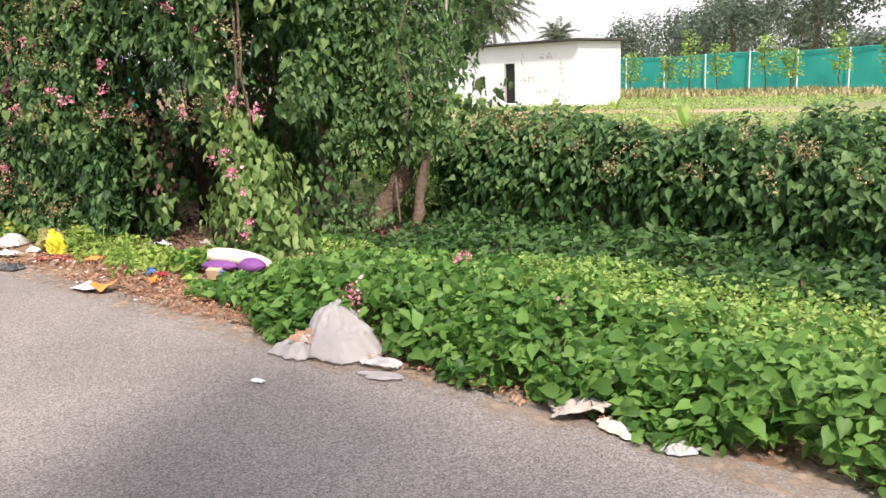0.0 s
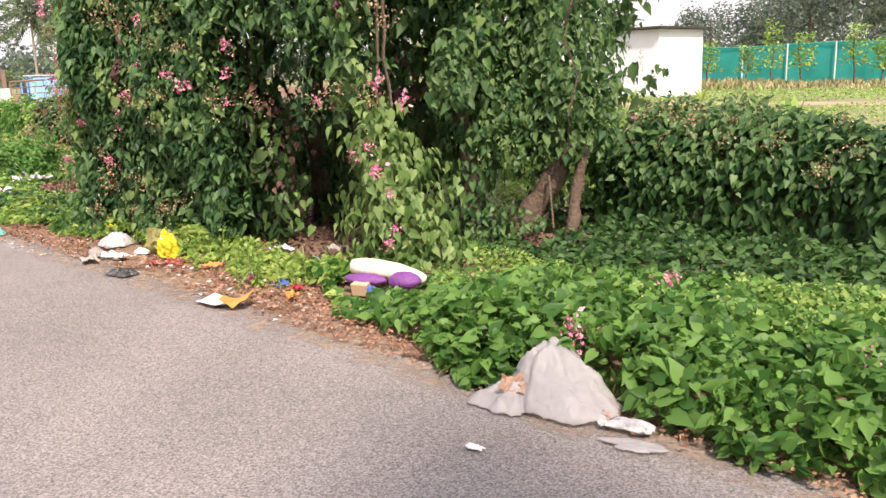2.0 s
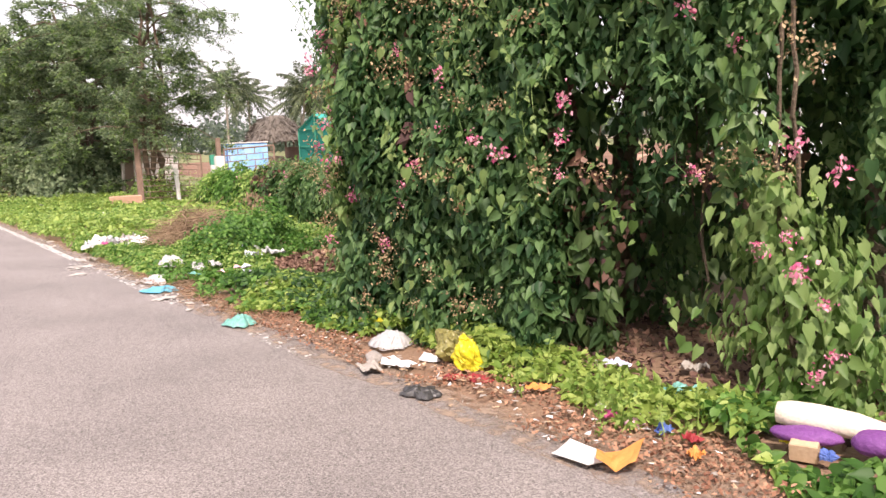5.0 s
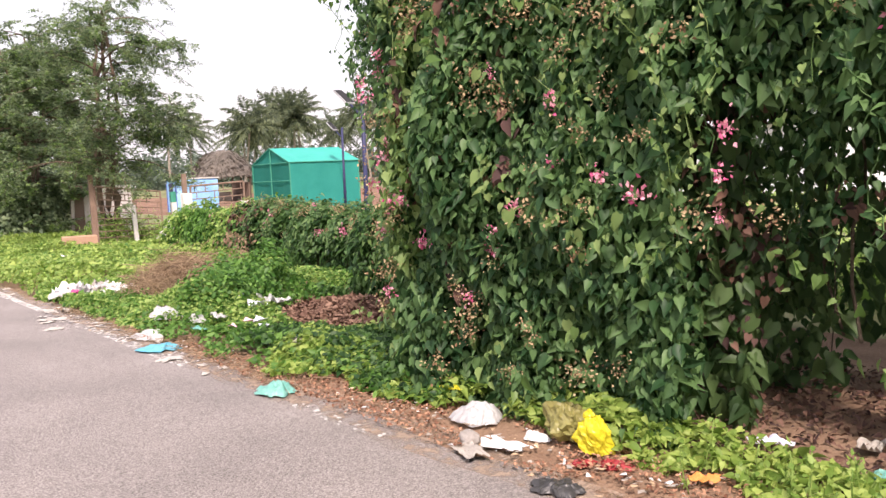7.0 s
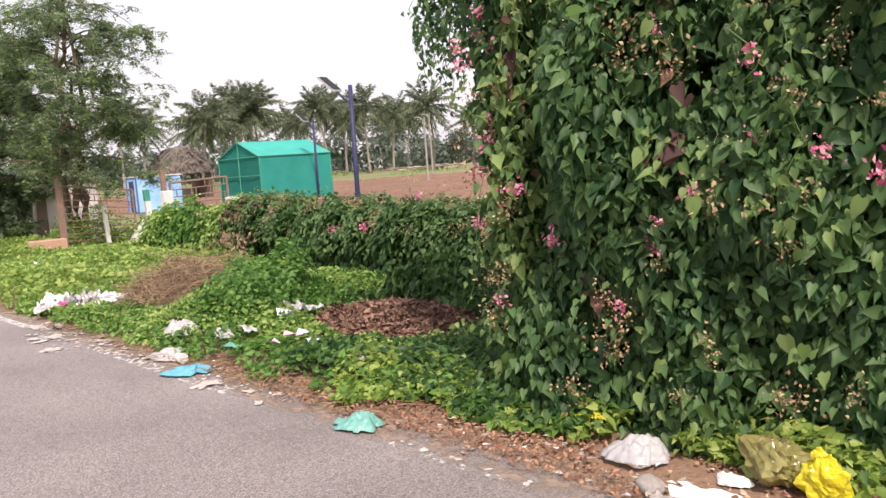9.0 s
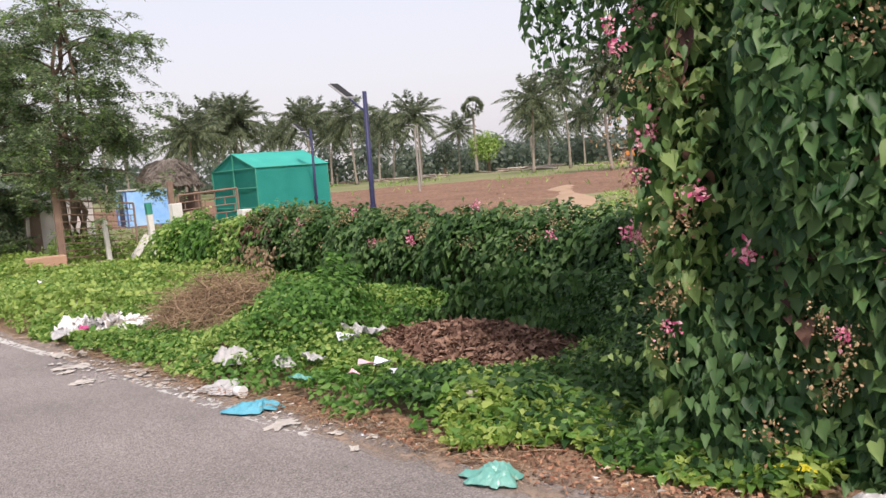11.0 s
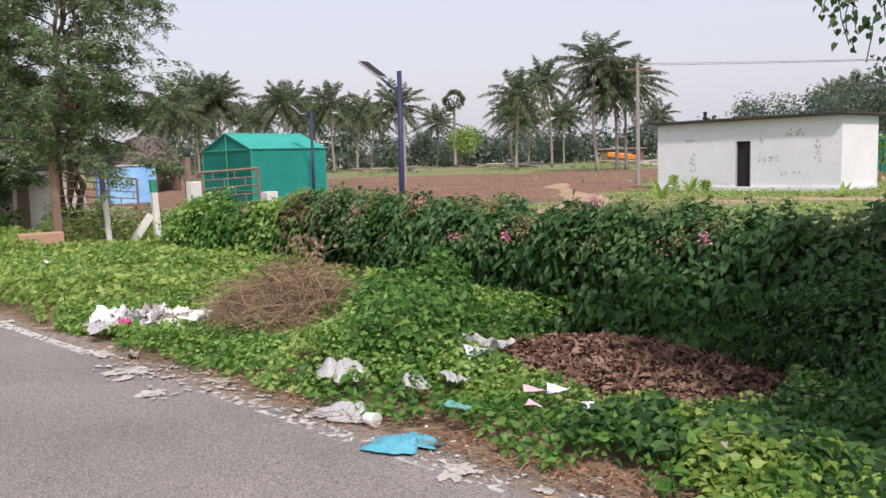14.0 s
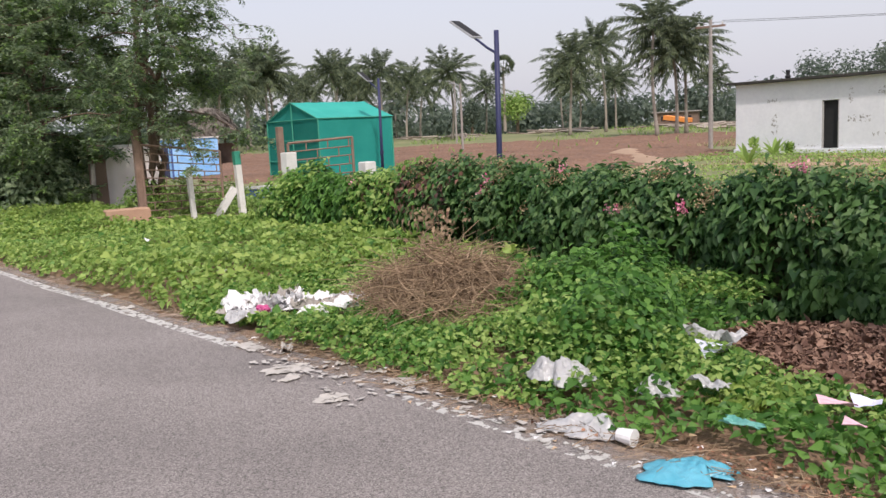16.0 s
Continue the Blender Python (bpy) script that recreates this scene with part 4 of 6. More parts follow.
p = np.stack([-18.9 + rng.normal(size=k) * .22, 5.05 + rng.normal(size=k) * .12, rng.uniform(.1, .75, k)], 1)
leaves(g, p, [0, -1, .3] + jitter(k, .5), [0, 0, -1] + jitter(k, .5), rng.uniform(.05, .09, k), OVAL)
tagged(part("withered_shrub", g, M["straw"]), "withered straw-coloured shrub against the hedge", "shrub", kind="stuff")

# ---- field growth ----
g = Geo()
n = 60000
x, y = rng.uniform(-36, 22, n), 7.2 + 36 * rng.random(n) ** 1.2
keep = (lump(np.stack([x, y, x * 0], 1), .35, 120) > -.35) & ~((x + 22 < -(y - 12) * .7 + 2) & (x + 22 > -(y - 12) * .75 - 4) & (y > 10)) & ~((x < -27 - .3 * (y - 13)) & (y > 13))
p = np.stack([x, y, np.full(n, 0.0) + rng.uniform(-.02, .10, n)], 1)[keep]
leaves(g, p, [0, 0, 1.0] + jitter(len(p), .5), jitter(len(p), 1) + [0, 0, .3], rng.uniform(.07, .17, len(p)), OVAL)
tagged(part("field_weeds", g, M["weed"]), "low light-green crop and weeds over the field", "weeds", kind="stuff")
g = Geo()
n = 24000
x = rng.uniform(-42, 25, n)
y = 51.3 - rng.random(n) ** 1.7 * 10
p = np.stack([x, y, x * 0 - .02], 1)
leaves(g, p, jitter(n, 1) + [0, -1, .2], [0, 0, 1.0] + jitter(n, .3), rng.uniform(.15, .6, n) * (.7 + .5 * lump(p, .5, 124)), BLADE)
tagged(part("dry_grass", g, M["fence_grass"]), "tall dry grass in front of the net fence", "grass", kind="stuff")
g = Geo()
n = 7000
x, y = rng.uniform(-120, -20, n), rng.uniform(36, 105, n)
keep = lump(np.stack([x, y, x * 0], 1), .12, 125) > .0
x, y = x[keep], y[keep]
keep = (plough_z(x, y) < land(x, y) - .03) | (y > 78)
x, y = x[keep], y[keep]
leaves(g, np.stack([x, y, land(x, y) - .05], 1), jitter(len(x), 1) + [0, -1, .2], [0, 0, 1.0] + jitter(len(x), .4), rng.uniform(.3, .7, len(x)), BLADE)
tagged(part("field_grass", g, M["weed"]), "patchy green grass beyond the ploughed soil", "grass", kind="stuff")


for mt, k, lb in (("fence_grass", 12000, "thin straw-coloured grass before the shed"), ("weed", 12000, "patchy short green grass before the shed")):
    x, y = rng.uniform(-37, -12, k), rng.uniform(14, 33, k)
    keep = (lump(np.stack([x, y, x * 0], 1), .7, 126 + k) > -.15) & (x > -27 - .3 * (y - 13))
    x, y = x[keep], y[keep]
    g = leaves(Geo(), np.stack([x, y, land(x, y) - .05], 1), jitter(len(x), 1) + [0, -1, .2], [0, 0, 1.0] + jitter(len(x), .4), rng.uniform(.05, .13, len(x)), (BLADE[0] * (2.4, 1, 1), BLADE[1]))
    tagged(part("field_grass", g, M[mt]), lb, "grass", kind="stuff")


def young_palm(x, y, s, yellow=False):
    t = thing("palm_seedling", "small spiky young palm growing in the field" if not yellow else "yellowing young palm growing in the field", "plant", (x, y, land(x, y) - .03), "young palms in the field")
    for i in range(9):
        a = i * 2.4 + rng.uniform(-.3, .3)
        e = rng.uniform(.5, 1.3)
        q = np.array([[math.cos(a) * math.cos(e) * k, math.sin(a) * math.cos(e) * k, math.sin(e) * k - .25 * k * k] for k in (0.0, .33, .66, 1.0)]) * s
        side = np.array([-math.sin(a), math.cos(a), 0]) * .10 * s
        v = np.vstack([q + side * np.array([[.3], [1], [.8], [.05]]), q - side * np.array([[.3], [1], [.8], [.05]])])
        part("leaf", Geo().add(v, [(0, 1, 5, 4), (1, 2, 6, 5), (2, 3, 7, 6)]), M["lime" if yellow else "weed"], t)


for q in ((-17.5, 13.2, .8), (-27.2, 26.0, 1.1), (-29.5, 31.9, 1.1), (-25.6, 12.0, .7), (-21.6, 28.5, .9), (-9.3, 15.5, .9), (-11.2, 20.5, 1.0), (-31.5, 13.0, .7), (-6.2, 14.0, .9)):
    young_palm(*q)
young_palm(-19.4, 30.0, .8, True)


# ---- white shed ----
def wall_with_door(x0, x1, y, t, h, dx0, dx1, dh):
    g = Geo()
    for a, b, z0, z1 in ((x0, dx0, 0, h), (dx1, x1, 0, h), (dx0, dx1, dh, h)):
        g.box(((a + b) / 2, y + t / 2, (z0 + z1) / 2), (b - a, t, z1 - z0))
    return g


SX0, SX1, SY0, SY1, SH = -32.1, -23.55, 33.2, 36.7, 3.06
shed = thing("shed", "whitewashed field shed with dark doorway and stained plaster", "shed")
part("front_wall", wall_with_door(SX0, SX1, SY0, .2, SH, -28.12, -27.40, 2.15), M["white"], shed)
part("side_wall", Geo().box((SX1 - .1, (SY0 + SY1) / 2 + .1, SH / 2), (.2, SY1 - SY0 - .2, SH)), M["white"], shed)
part("side_wall", Geo().box((SX0 + .1, (SY0 + SY1) / 2 + .1, SH / 2), (.2, SY1 - SY0 - .2, SH)), M["white"], shed)
part("back_wall", Geo().box(((SX0 + SX1) / 2, SY1 + .1, SH / 2), (SX1 - SX0, .2, SH)), M["white"], shed)
part("plinth", Geo().box(((SX0 + SX1) / 2, SY0 - .04, .07), (SX1 - SX0 + .12, .08, .2)).box((SX1 + .04, (SY0 + SY1) / 2, .07), (.08, SY1 - SY0, .2)), M["white"], shed)
g = Geo()
xs, ys = (SX0 - .35, SX1 + .3), (SY0 - .35, SY1 + .5)
g.box(((xs[0] + xs[1]) / 2, (ys[0] + ys[1]) / 2, SH + .06), (xs[1] - xs[0], ys[1] - ys[0], .10))
part("roof", g, M["roofing"], shed, "dark thin roof sheet")
door = part("door", Geo().box((-27.76, SY0 + .17, 1.08), (.70, .04, 2.10)), M["dark"], shed, "dark door set back in the wall")
part("door_frame", Geo().box((-28.10, SY0 + .05, 1.08), (.05, .08, 2.14)).box((-27.42, SY0 + .05, 1.08), (.05, .08, 2.14)), M["stain"], door)
g = Geo()
for (cx, cz, w, h, k) in ((-30.3, 2.25, .7, .12, 14), (-30.2, 1.2, .3, .9, 26), (-26.9, 2.3, .2, .6, 16), (-26.6, 1.35, .9, .25, 30), (-25.5, 2.4, .9, .35, 26), (-24.5, 1.7, .22, 1.0, 26), (-25.6, .75, .9, .1, 12), (-29.0, .3, 1.5, .1, 10)):
    for i in range(k):
        c = (cx + rng.uniform(-.5, .5) * w, SY0 - .004, cz + rng.uniform(-.5, .5) * h)
        a, r = np.sort(rng.uniform(0, 6.28, 4)), rng.uniform(.02, .09, 4)
        g.add(np.stack([c[0] + r * np.cos(a) * .8, np.full(4, c[1]), c[2] + r * np.sin(a)], 1), [(0, 1, 2, 3)])
part("plaster_stains", g, M["stain"], shed, "grey peeled patches in the whitewash")["kind"] = "stuff"
part("roof_ornament", Geo().tube([(-29.9, SY0 + .5, SH + .1), (-29.9, SY0 + .5, SH + .22), (-29.9, SY0 + .5, SH + .3), (-29.9, SY0 + .5, SH + .5)], (.05, .14, .07, .10), 8), M["dark"], shed)
g = Geo()
for cx, s in ((-30.9, .5), (-29.3, .35)):
    k = 60
    p = np.array([cx, SY0 - .45, .0]) + rng.normal(size=(k, 3)) * (.2 * s, .1, .0) + np.stack([np.zeros(k), np.zeros(k), rng.uniform(.02, 1.1 * s, k)], 1)
    leaves(g, p, jitter(k, 1) + [0, -.5, .5], jitter(k, .5) + [0, 0, .8], rng.uniform(.12, .3, k), OVAL)
tagged(part("wall_weeds", g, M["weed"]), "weeds growing against the whitewashed shed", "weeds", kind="stuff")

# ---- green net fence ----
fence = thing("net_fence", "green shade-net fence on thin pale posts", "fence")
g = Geo()
fx = np.linspace(-42, 34, 155)
fz = np.linspace(0.02, 2.42, 7)
X, Z = np.meshgrid(fx, fz, indexing="ij")
Yf = 52 + .07 * np.sin(X * 2.1) * np.sin(Z * 1.3) + .02 * np.sin(X * 9)
I = np.arange(X.size).reshape(X.shape)
g.add(np.stack([X, Yf, Z + .05 * np.sin(X * .7)], -1), np.stack([I[:-1, :-1], I[1:, :-1], I[1:, 1:], I[:-1, 1:]], -1))
part("net", g, M["net"], fence)
part("top_rail", Geo().tube([(x, 51.9, 2.44 + .05 * math.sin(x * .7)) for x in fx[::4]], .03, 5), M["netroof"], fence)
pm = Geo().tube([(0, 0, 0), (0, 0, 2.5)], .045, 6).mesh("post", M["postwhite"])
for x in np.arange(-41.5, 34, 3.0):
    ob = part("post", pm, None, fence)
    ob.location = (x, 51.85, 0)

# ---- net-covered greenhouse ----
GX0, GX1, GXM, GY0, GY1, GE, GR = -43.8, -39.5, -41.6, 15.7, 19.25, 2.38, 3.10
house = thing("greenhouse", "small gabled greenhouse covered in green shade net", "greenhouse")


def panel(pts, mat, name, k=10, sag=.05):
    """A slightly sagging net panel between four corners."""
    a, b, c, d = [np.array(q, float) for q in pts]
    u = np.linspace(0, 1, k)
    U, W = np.meshgrid(u, u, indexing="ij")
    U, W = U[..., None], W[..., None]
    v = (a * (1 - U) + b * U) * (1 - W) + (d * (1 - U) + c * U) * W
    n = unit(np.cross(b - a, d - a)[None])[0]
    v = v + n * (np.sin(np.pi * U) * np.sin(np.pi * W) * -sag + .015 * np.sin(U * 23) * np.sin(W * 4))
    I = np.arange(k * k).reshape(k, k)
    return part(name, Geo().add(v, np.stack([I[:-1, :-1], I[1:, :-1], I[1:, 1:], I[:-1, 1:]], -1)), mat, house)


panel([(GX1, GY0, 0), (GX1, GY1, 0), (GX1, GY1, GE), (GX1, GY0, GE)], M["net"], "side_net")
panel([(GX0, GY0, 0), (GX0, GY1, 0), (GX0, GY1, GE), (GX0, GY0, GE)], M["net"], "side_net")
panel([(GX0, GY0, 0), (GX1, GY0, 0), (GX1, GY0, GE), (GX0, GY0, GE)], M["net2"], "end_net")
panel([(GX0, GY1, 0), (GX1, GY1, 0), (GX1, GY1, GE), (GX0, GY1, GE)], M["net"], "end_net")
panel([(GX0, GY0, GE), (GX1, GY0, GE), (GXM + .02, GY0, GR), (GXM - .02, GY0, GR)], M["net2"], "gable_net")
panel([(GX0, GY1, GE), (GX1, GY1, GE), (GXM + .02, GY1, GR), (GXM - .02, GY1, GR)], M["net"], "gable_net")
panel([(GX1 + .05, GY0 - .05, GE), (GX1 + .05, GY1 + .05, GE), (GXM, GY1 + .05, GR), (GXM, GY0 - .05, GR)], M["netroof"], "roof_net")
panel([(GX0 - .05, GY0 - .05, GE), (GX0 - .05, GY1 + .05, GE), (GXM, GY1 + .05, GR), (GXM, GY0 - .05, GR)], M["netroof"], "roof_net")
for x in (GX0, GXM, GX1):
    for y in (GY0, GY1):
        part("frame_post", Geo().tube([(x, y - .03, 0), (x, y - .03, GE if x != GXM else GR)], .03, 6), M["postgreen"], house)
for z in (.7, 1.55, GE):
    part("frame_rail", Geo().tube([(GX0, GY0 - .04, z), (GX1 + .04, GY0 - .04, z)] + [(GX1 + .04, GY1, z)] * (z == GE), .02, 5), M["postgreen"], house)
for a in ((GX0, GX1)):
    part("rafter", Geo().tube([(a, GY0 - .06, GE), (GXM, GY0 - .06, GR)], .022, 5), M["postgreen"], house)


# ---- lamps and poles ----
def street_lamp(x, y, h, dx, dy, rise):
    t = thing("street_lamp", "navy-blue steel solar street lamp with slanted panel head", "street lamp", (x, y, -.03), "solar lamps in the field")
    part("pole", Geo().tube([(0, 0, 0), (.02, 0, h * .35), (.05, .01, h)], (.062, .058, .05), 10), M["navy"], t, smooth=True)
    part("base_plate", Geo().box((0, 0, .02), (.3, .3, .04)), M["navy"], t)
    part("collar", Geo().tube([(.02, 0, .9), (.02, 0, 1.02)], .075, 10), M["navy"], t)
    a = np.array([dx, dy]) * .55
    part("arm", Geo().tube([(.04, 0, h - .44), (a[0] * .4, a[1] * .4, h - .30), (a[0] * .95, a[1] * .95, h - .10), (dx * .7, dy * .7, h + rise * .06)], .025, 6), M["navy"], t)
    L = math.hypot(dx, dy)
    yaw = math.degrees(math.atan2(dy, dx))
    head = part("lamp_head", Geo().box((0, 0, 0), (.80, .26, .04)), M["lampgrey"], t, "grey solar lamp head")
    head.matrix_basis = pose(dx * .82, dy * .82, h + rise * .2, 0, -math.degrees(math.atan2(rise, L)), yaw)
    panel_ob = part("solar_panel", Geo().box((0, 0, .028), (.74, .22, .012)), M["dark"], head)
    return t


street_lamp(-23.25, 10.2, 3.57, -1.04, .0, .60)
street_lamp(-38.1, 17.65, 3.85, -1.04, .0, .60)


def utility_pole(x, y, h):
    z = float(land(x, y))
    t = thing("utility_pole", "grey weathered concrete utility pole with crossarms", "utility pole", (x, y, z - .05))
    part("pole", Geo().tube([(0, 0, 0), (0, 0, h)], (.13, .085), 8), M["concrete"], t)
    part("crossarm", Geo().box((0, 0, h - .35), (1.5, .1, .1), 20), M["rust"], t)
    for k in (-.6, 0, .6):
        part("insulator", Geo().tube([(k * .94, k * .34, h - .3), (k * .94, k * .34, h - .22), (k * .94, k * .34, h - .14)], (.03, .05, .02), 6), M["postwhite"], t)
    return t


utility_pole(-36.2, 37.5, 6.75)
g = Geo()
for k in (-.6, .6):
    a, b = np.array([-36.2 + k * .9, 37.5 + k * .3, 6.6]), np.array([30, 62, 5.6])
    s = np.linspace(0, 1, 24)[:, None]
    q = a * (1 - s) + b * s
    q[:, 2] -= (4 * s * (1 - s) * 1.0)[:, 0]
    g.tube(q, .010, 4)
tagged(part("overhead_wire", g, M["roofing"]), "thin dark power wires strung from the pole", "wire")
for (x, y, h) in ((-78, 55, 6.5), (-60, 40.5, 5.2)):
    z = float(land(x, y))
    t = thing("lamp_post", "thin grey concrete lamp post in the field", "lamp post", (x, y, z - .05))
    part("pole", Geo().tube([(0, 0, 0), (0, 0, h)], (.10, .07), 8), M["concrete"], t)
    part("arm", Geo().tube([(0, 0, h - .3), (-.6, .1, h), (-1.1, .2, h + .1)], .03, 5), M["lampgrey"], t)
    part("lamp_head", Geo().box((-1.3, .22, h + .1), (.45, .16, .08)), M["lampgrey"], t)


# ---- gateway ----
def gate(at, yaw, length, h, lean, label):
    """A welded gate of bars in a staggered pattern."""
    t = thing("metal_gate", label, "gate", at, yaw=yaw)
    fr = Geo()
    for q in (((0, 0, .1), (0, 0, h)), ((length, 0, .1), (length, 0, h - lean)), ((0, 0, h), (length, 0, h - lean)), ((0, 0, .1), (length, 0, .1))):
        fr.tube(q, .026, 6)
    part("gate_frame", fr, M["rust"], t)
    rows = 9
    for i in range(1, rows):
        f = i / rows
        part("bar", Geo().tube([(0, 0, .1 + (h - .1) * f), (length, 0, .1 + (h - lean - .1) * f)], .013, 5), M["rust"], t)
    for i in range(rows):
        for j in range(3):
            f = (j + (.33 if i % 2 else .83)) / 3
            z0, z1 = .1 + (h - .1 - lean * f) * i / rows, .1 + (h - .1 - lean * f) * (i + 1) / rows
            part("upright", Geo().tube([(length * f, 0, z0), (length * f, 0, z1)], .012, 5), M["rust"], t)
    return t


gate((-28.45, 4.88, 0), 88, 1.7, 1.66, .22, "rusty welded metal gate standing half open")
gate((-24.4, 6.12, .05), 80, 1.25, 1.50, -.06, "rusty welded metal gate leaf behind the hedge")


def post(name, label, at, s, h, mat, cap=None, lean=0.0, yaw=0):
    t = thing(name, label, "post", at, "gateway posts")
    t.matrix_basis = pose(*at, lean, 0, yaw)
    part("shaft", Geo().box((0, 0, h / 2), (s, s, h)), mat, t)
    if cap:
        part("painted_top", Geo().box((0, 0, h - .12), (s + .006, s + .006, .30)), cap, t, "green-painted top")
    return t


post("gate_post", "rusty brown steel gate post", (-28.5, 4.80, -.05), .11, 2.02, M["rust"])
post("gate_post", "rusty brown steel gate post", (-24.45, 6.0, -.05), .10, 1.90, M["rust"])
post("concrete_post", "limewashed concrete post with green top", (-28.1, 6.88, -.05), .13, 1.44, M["postwhite"], M["postgreen"], 2)
post("concrete_post", "limewashed slim concrete post", (-28.3, 5.84, -.05), .10, 1.15, M["postwhite"], None, 2)
post("concrete_post", "stout limewashed concrete post by the hedge", (-23.9, 5.85, -.05), .20, 1.45, M["postwhite"])
post("concrete_post", "short white marker post in the hedge", (-23.2, 7.0, -.05), .22, 1.22, M["postwhite"])
slab = post("fallen_post", "whitewashed post lying aslant by the gate", (-28.3, 6.38, .05), .14, .75, M["postwhite"])
slab.matrix_basis = pose(-28.2, 6.32, .02, -38, 0, 0)
post("fence_post", "thin grey fence post", (-33.0, 5.12, -.05), .09, 1.30, M["concrete"], None, -3)
t = thing("stone_block", "brown rectangular block lying before the gate", "block", (-27.85, 4.28, .0), yaw=-8)
part("body", Geo().box((0, 0, .20), (.36, .84, .42)), M["block"], t)

wall_a = thing("brown_pillar", "brown plastered pillar beside the gateway", "pillar", (-33.2, 5.35, -.05))
part("body", Geo().box((0, 0, .88), (.30, .36, 1.78)), M["brownwall"], wall_a)
wall_b = thing("pink_wall", "faded pinkish-white plastered wall behind the gate", "wall", (-33.5, 6.35, -.05))
part("body", Geo().box((0, 0, .86), (.18, 1.5, 1.70)), M["pinkwall"], wall_b)
part("coping", Geo().box((0, 0, 1.72), (.22, 1.54, .05)), M["postwhite"], wall_b)
board = thing("sign_board", "narrow navy-blue sign board on two posts", "sign board", (-44, 3.35, -.05), yaw=4)
part("board", Geo().box((0, 0, 1.5), (.06, .42, 2.2)), M["navy"], board)
for k in (-.15, .15):
    part("post", Geo().tube([(0, k, 0), (0, k, 2.7)], .03, 6), M["navy"], board)
for k in range(5):
    part("lettering", Geo().box((.034, 0, .9 + .3 * k), (.006, .26, .07)), M["lilac"], board, "faded pale writing")
blue = thing("blue_shed", "small flat-roofed cabin painted mottled sky blue", "shed", (-51.3, 15.1, -.05))
part("wall", Geo().box((0, 0, .97), (1.6, 2.4, 1.94)), M["bluewall"], blue)
part("roof", Geo().box((0, 0, 1.97), (1.7, 2.5, .06)), M["postwhite"], blue)
part("door", Geo().box((0, -1.215, .9), (.7, .03, 1.7)), M["navy"], blue, "dark blue door")
for k in (-.77, .77):
    part("corner_strip", Geo().box((k, -1.20, .96), (.10, .06, 1.90)), M["royal"], blue)
low = thing("low_wall", "low wall painted blue with a white top", "wall", (-33.0, 10.0, -.05))
part("body", Geo().box((0, 0, .16), (.4, 2.0, .30)), M["royal"], low)
part("coping", Geo().box((0, 0, .34), (.5, 2.1, .06)), M["postwhite"], low)
t = thing("barrel", "rusty red barrel lying by the shrubs", "barrel", (-36.5, 6.6, 0))
part("body", Geo().tube([(0, -.3, .3), (0, -.28, .3), (0, 0, .3), (0, .28, .3), (0, .3, .3)], (.02, .28, .30, .28, .02), 14), M["block"], t)


# ---- far buildings ----
def thatched_hut(x, y, w, d, h):
    z = float(land(x, y))
    t = thing("thatched_hut", "open-sided hut with a grey thatched roof", "hut", (x, y, z))
    g = Geo()
    k = 12
    for i in range(k):
        u = i / (k - 1)
        hw, hd, zz = w / 2 * (1 - .45 * u ** 1.4), d / 2 * (1 - .80 * u ** 1.3), 2.0 + (h - 2.0) * (1 - (1 - u) ** 1.35)
        a = np.linspace(0, 2 * np.pi, 28, endpoint=False)
        sq = 1 / np.maximum(np.abs(np.cos(a)), np.abs(np.sin(a))) ** .7
        r = 1 + .03 * rng.normal(size=28)
        ring = np.stack([hw * np.cos(a) * sq * r, hd * np.sin(a) * sq * r, np.full(28, zz) + .04 * rng.normal(size=28)], 1)
        g.v.append(ring)
    I = np.arange(k * 28).reshape(k, 28)
    J = np.roll(I, -1, 1)
    g.f.append(np.stack([I[:-1], J[:-1], J[1:], I[1:]], -1).reshape(-1, 4))
    c = len(g.f)
    g.f.append(np.array([[I[-1][0], I[-1][9], I[-1][14], I[-1][23]]]))
    part("roof", g, M["thatch"], t)
    k = 2600
    a, u = rng.uniform(0, 2 * np.pi, k), rng.random(k) ** .8
    sq = 1 / np.maximum(np.abs(np.cos(a)), np.abs(np.sin(a))) ** .7
    q = np.stack([w / 2 * (1 - .45 * u ** 1.4) * np.cos(a) * sq, d / 2 * (1 - .8 * u ** 1.3) * np.sin(a) * sq, 2.0 + (h - 2.0) * (1 - (1 - u) ** 1.35)], 1)
    o = np.stack([np.cos(a), np.sin(a), a * 0], 1)
    part("thatch_straw", leaves(Geo(), q + o * .05, o * .6 + [0, 0, .8] + jitter(k, .25), o * .7 + [0, 0, -.75] + jitter(k, .2), rng.uniform(.3, .6, k), (BLADE[0] * (.8, 1, 1), BLADE[1])), M["thatch"], t)["kind"] = "stuff"
    for sx in (-.42, 0, .42):
        for sy in (-.4, .4):
            part("post", Geo().tube([(sx * w, sy * d, -.1), (sx * w, sy * d, 2.3)], .08, 6), M["bark"], t)
    part("back_wall", Geo().box((0, d * .38, .75), (w * .8, .12, 1.5)), M["brownwall"], t)
    part("stored_goods", Geo().box((-w * .2, 0, .4), (w * .3, d * .4, .8)), M["logs"], t)


thatched_hut(-68, 23.0, 4.4, 4.0, 4.0)
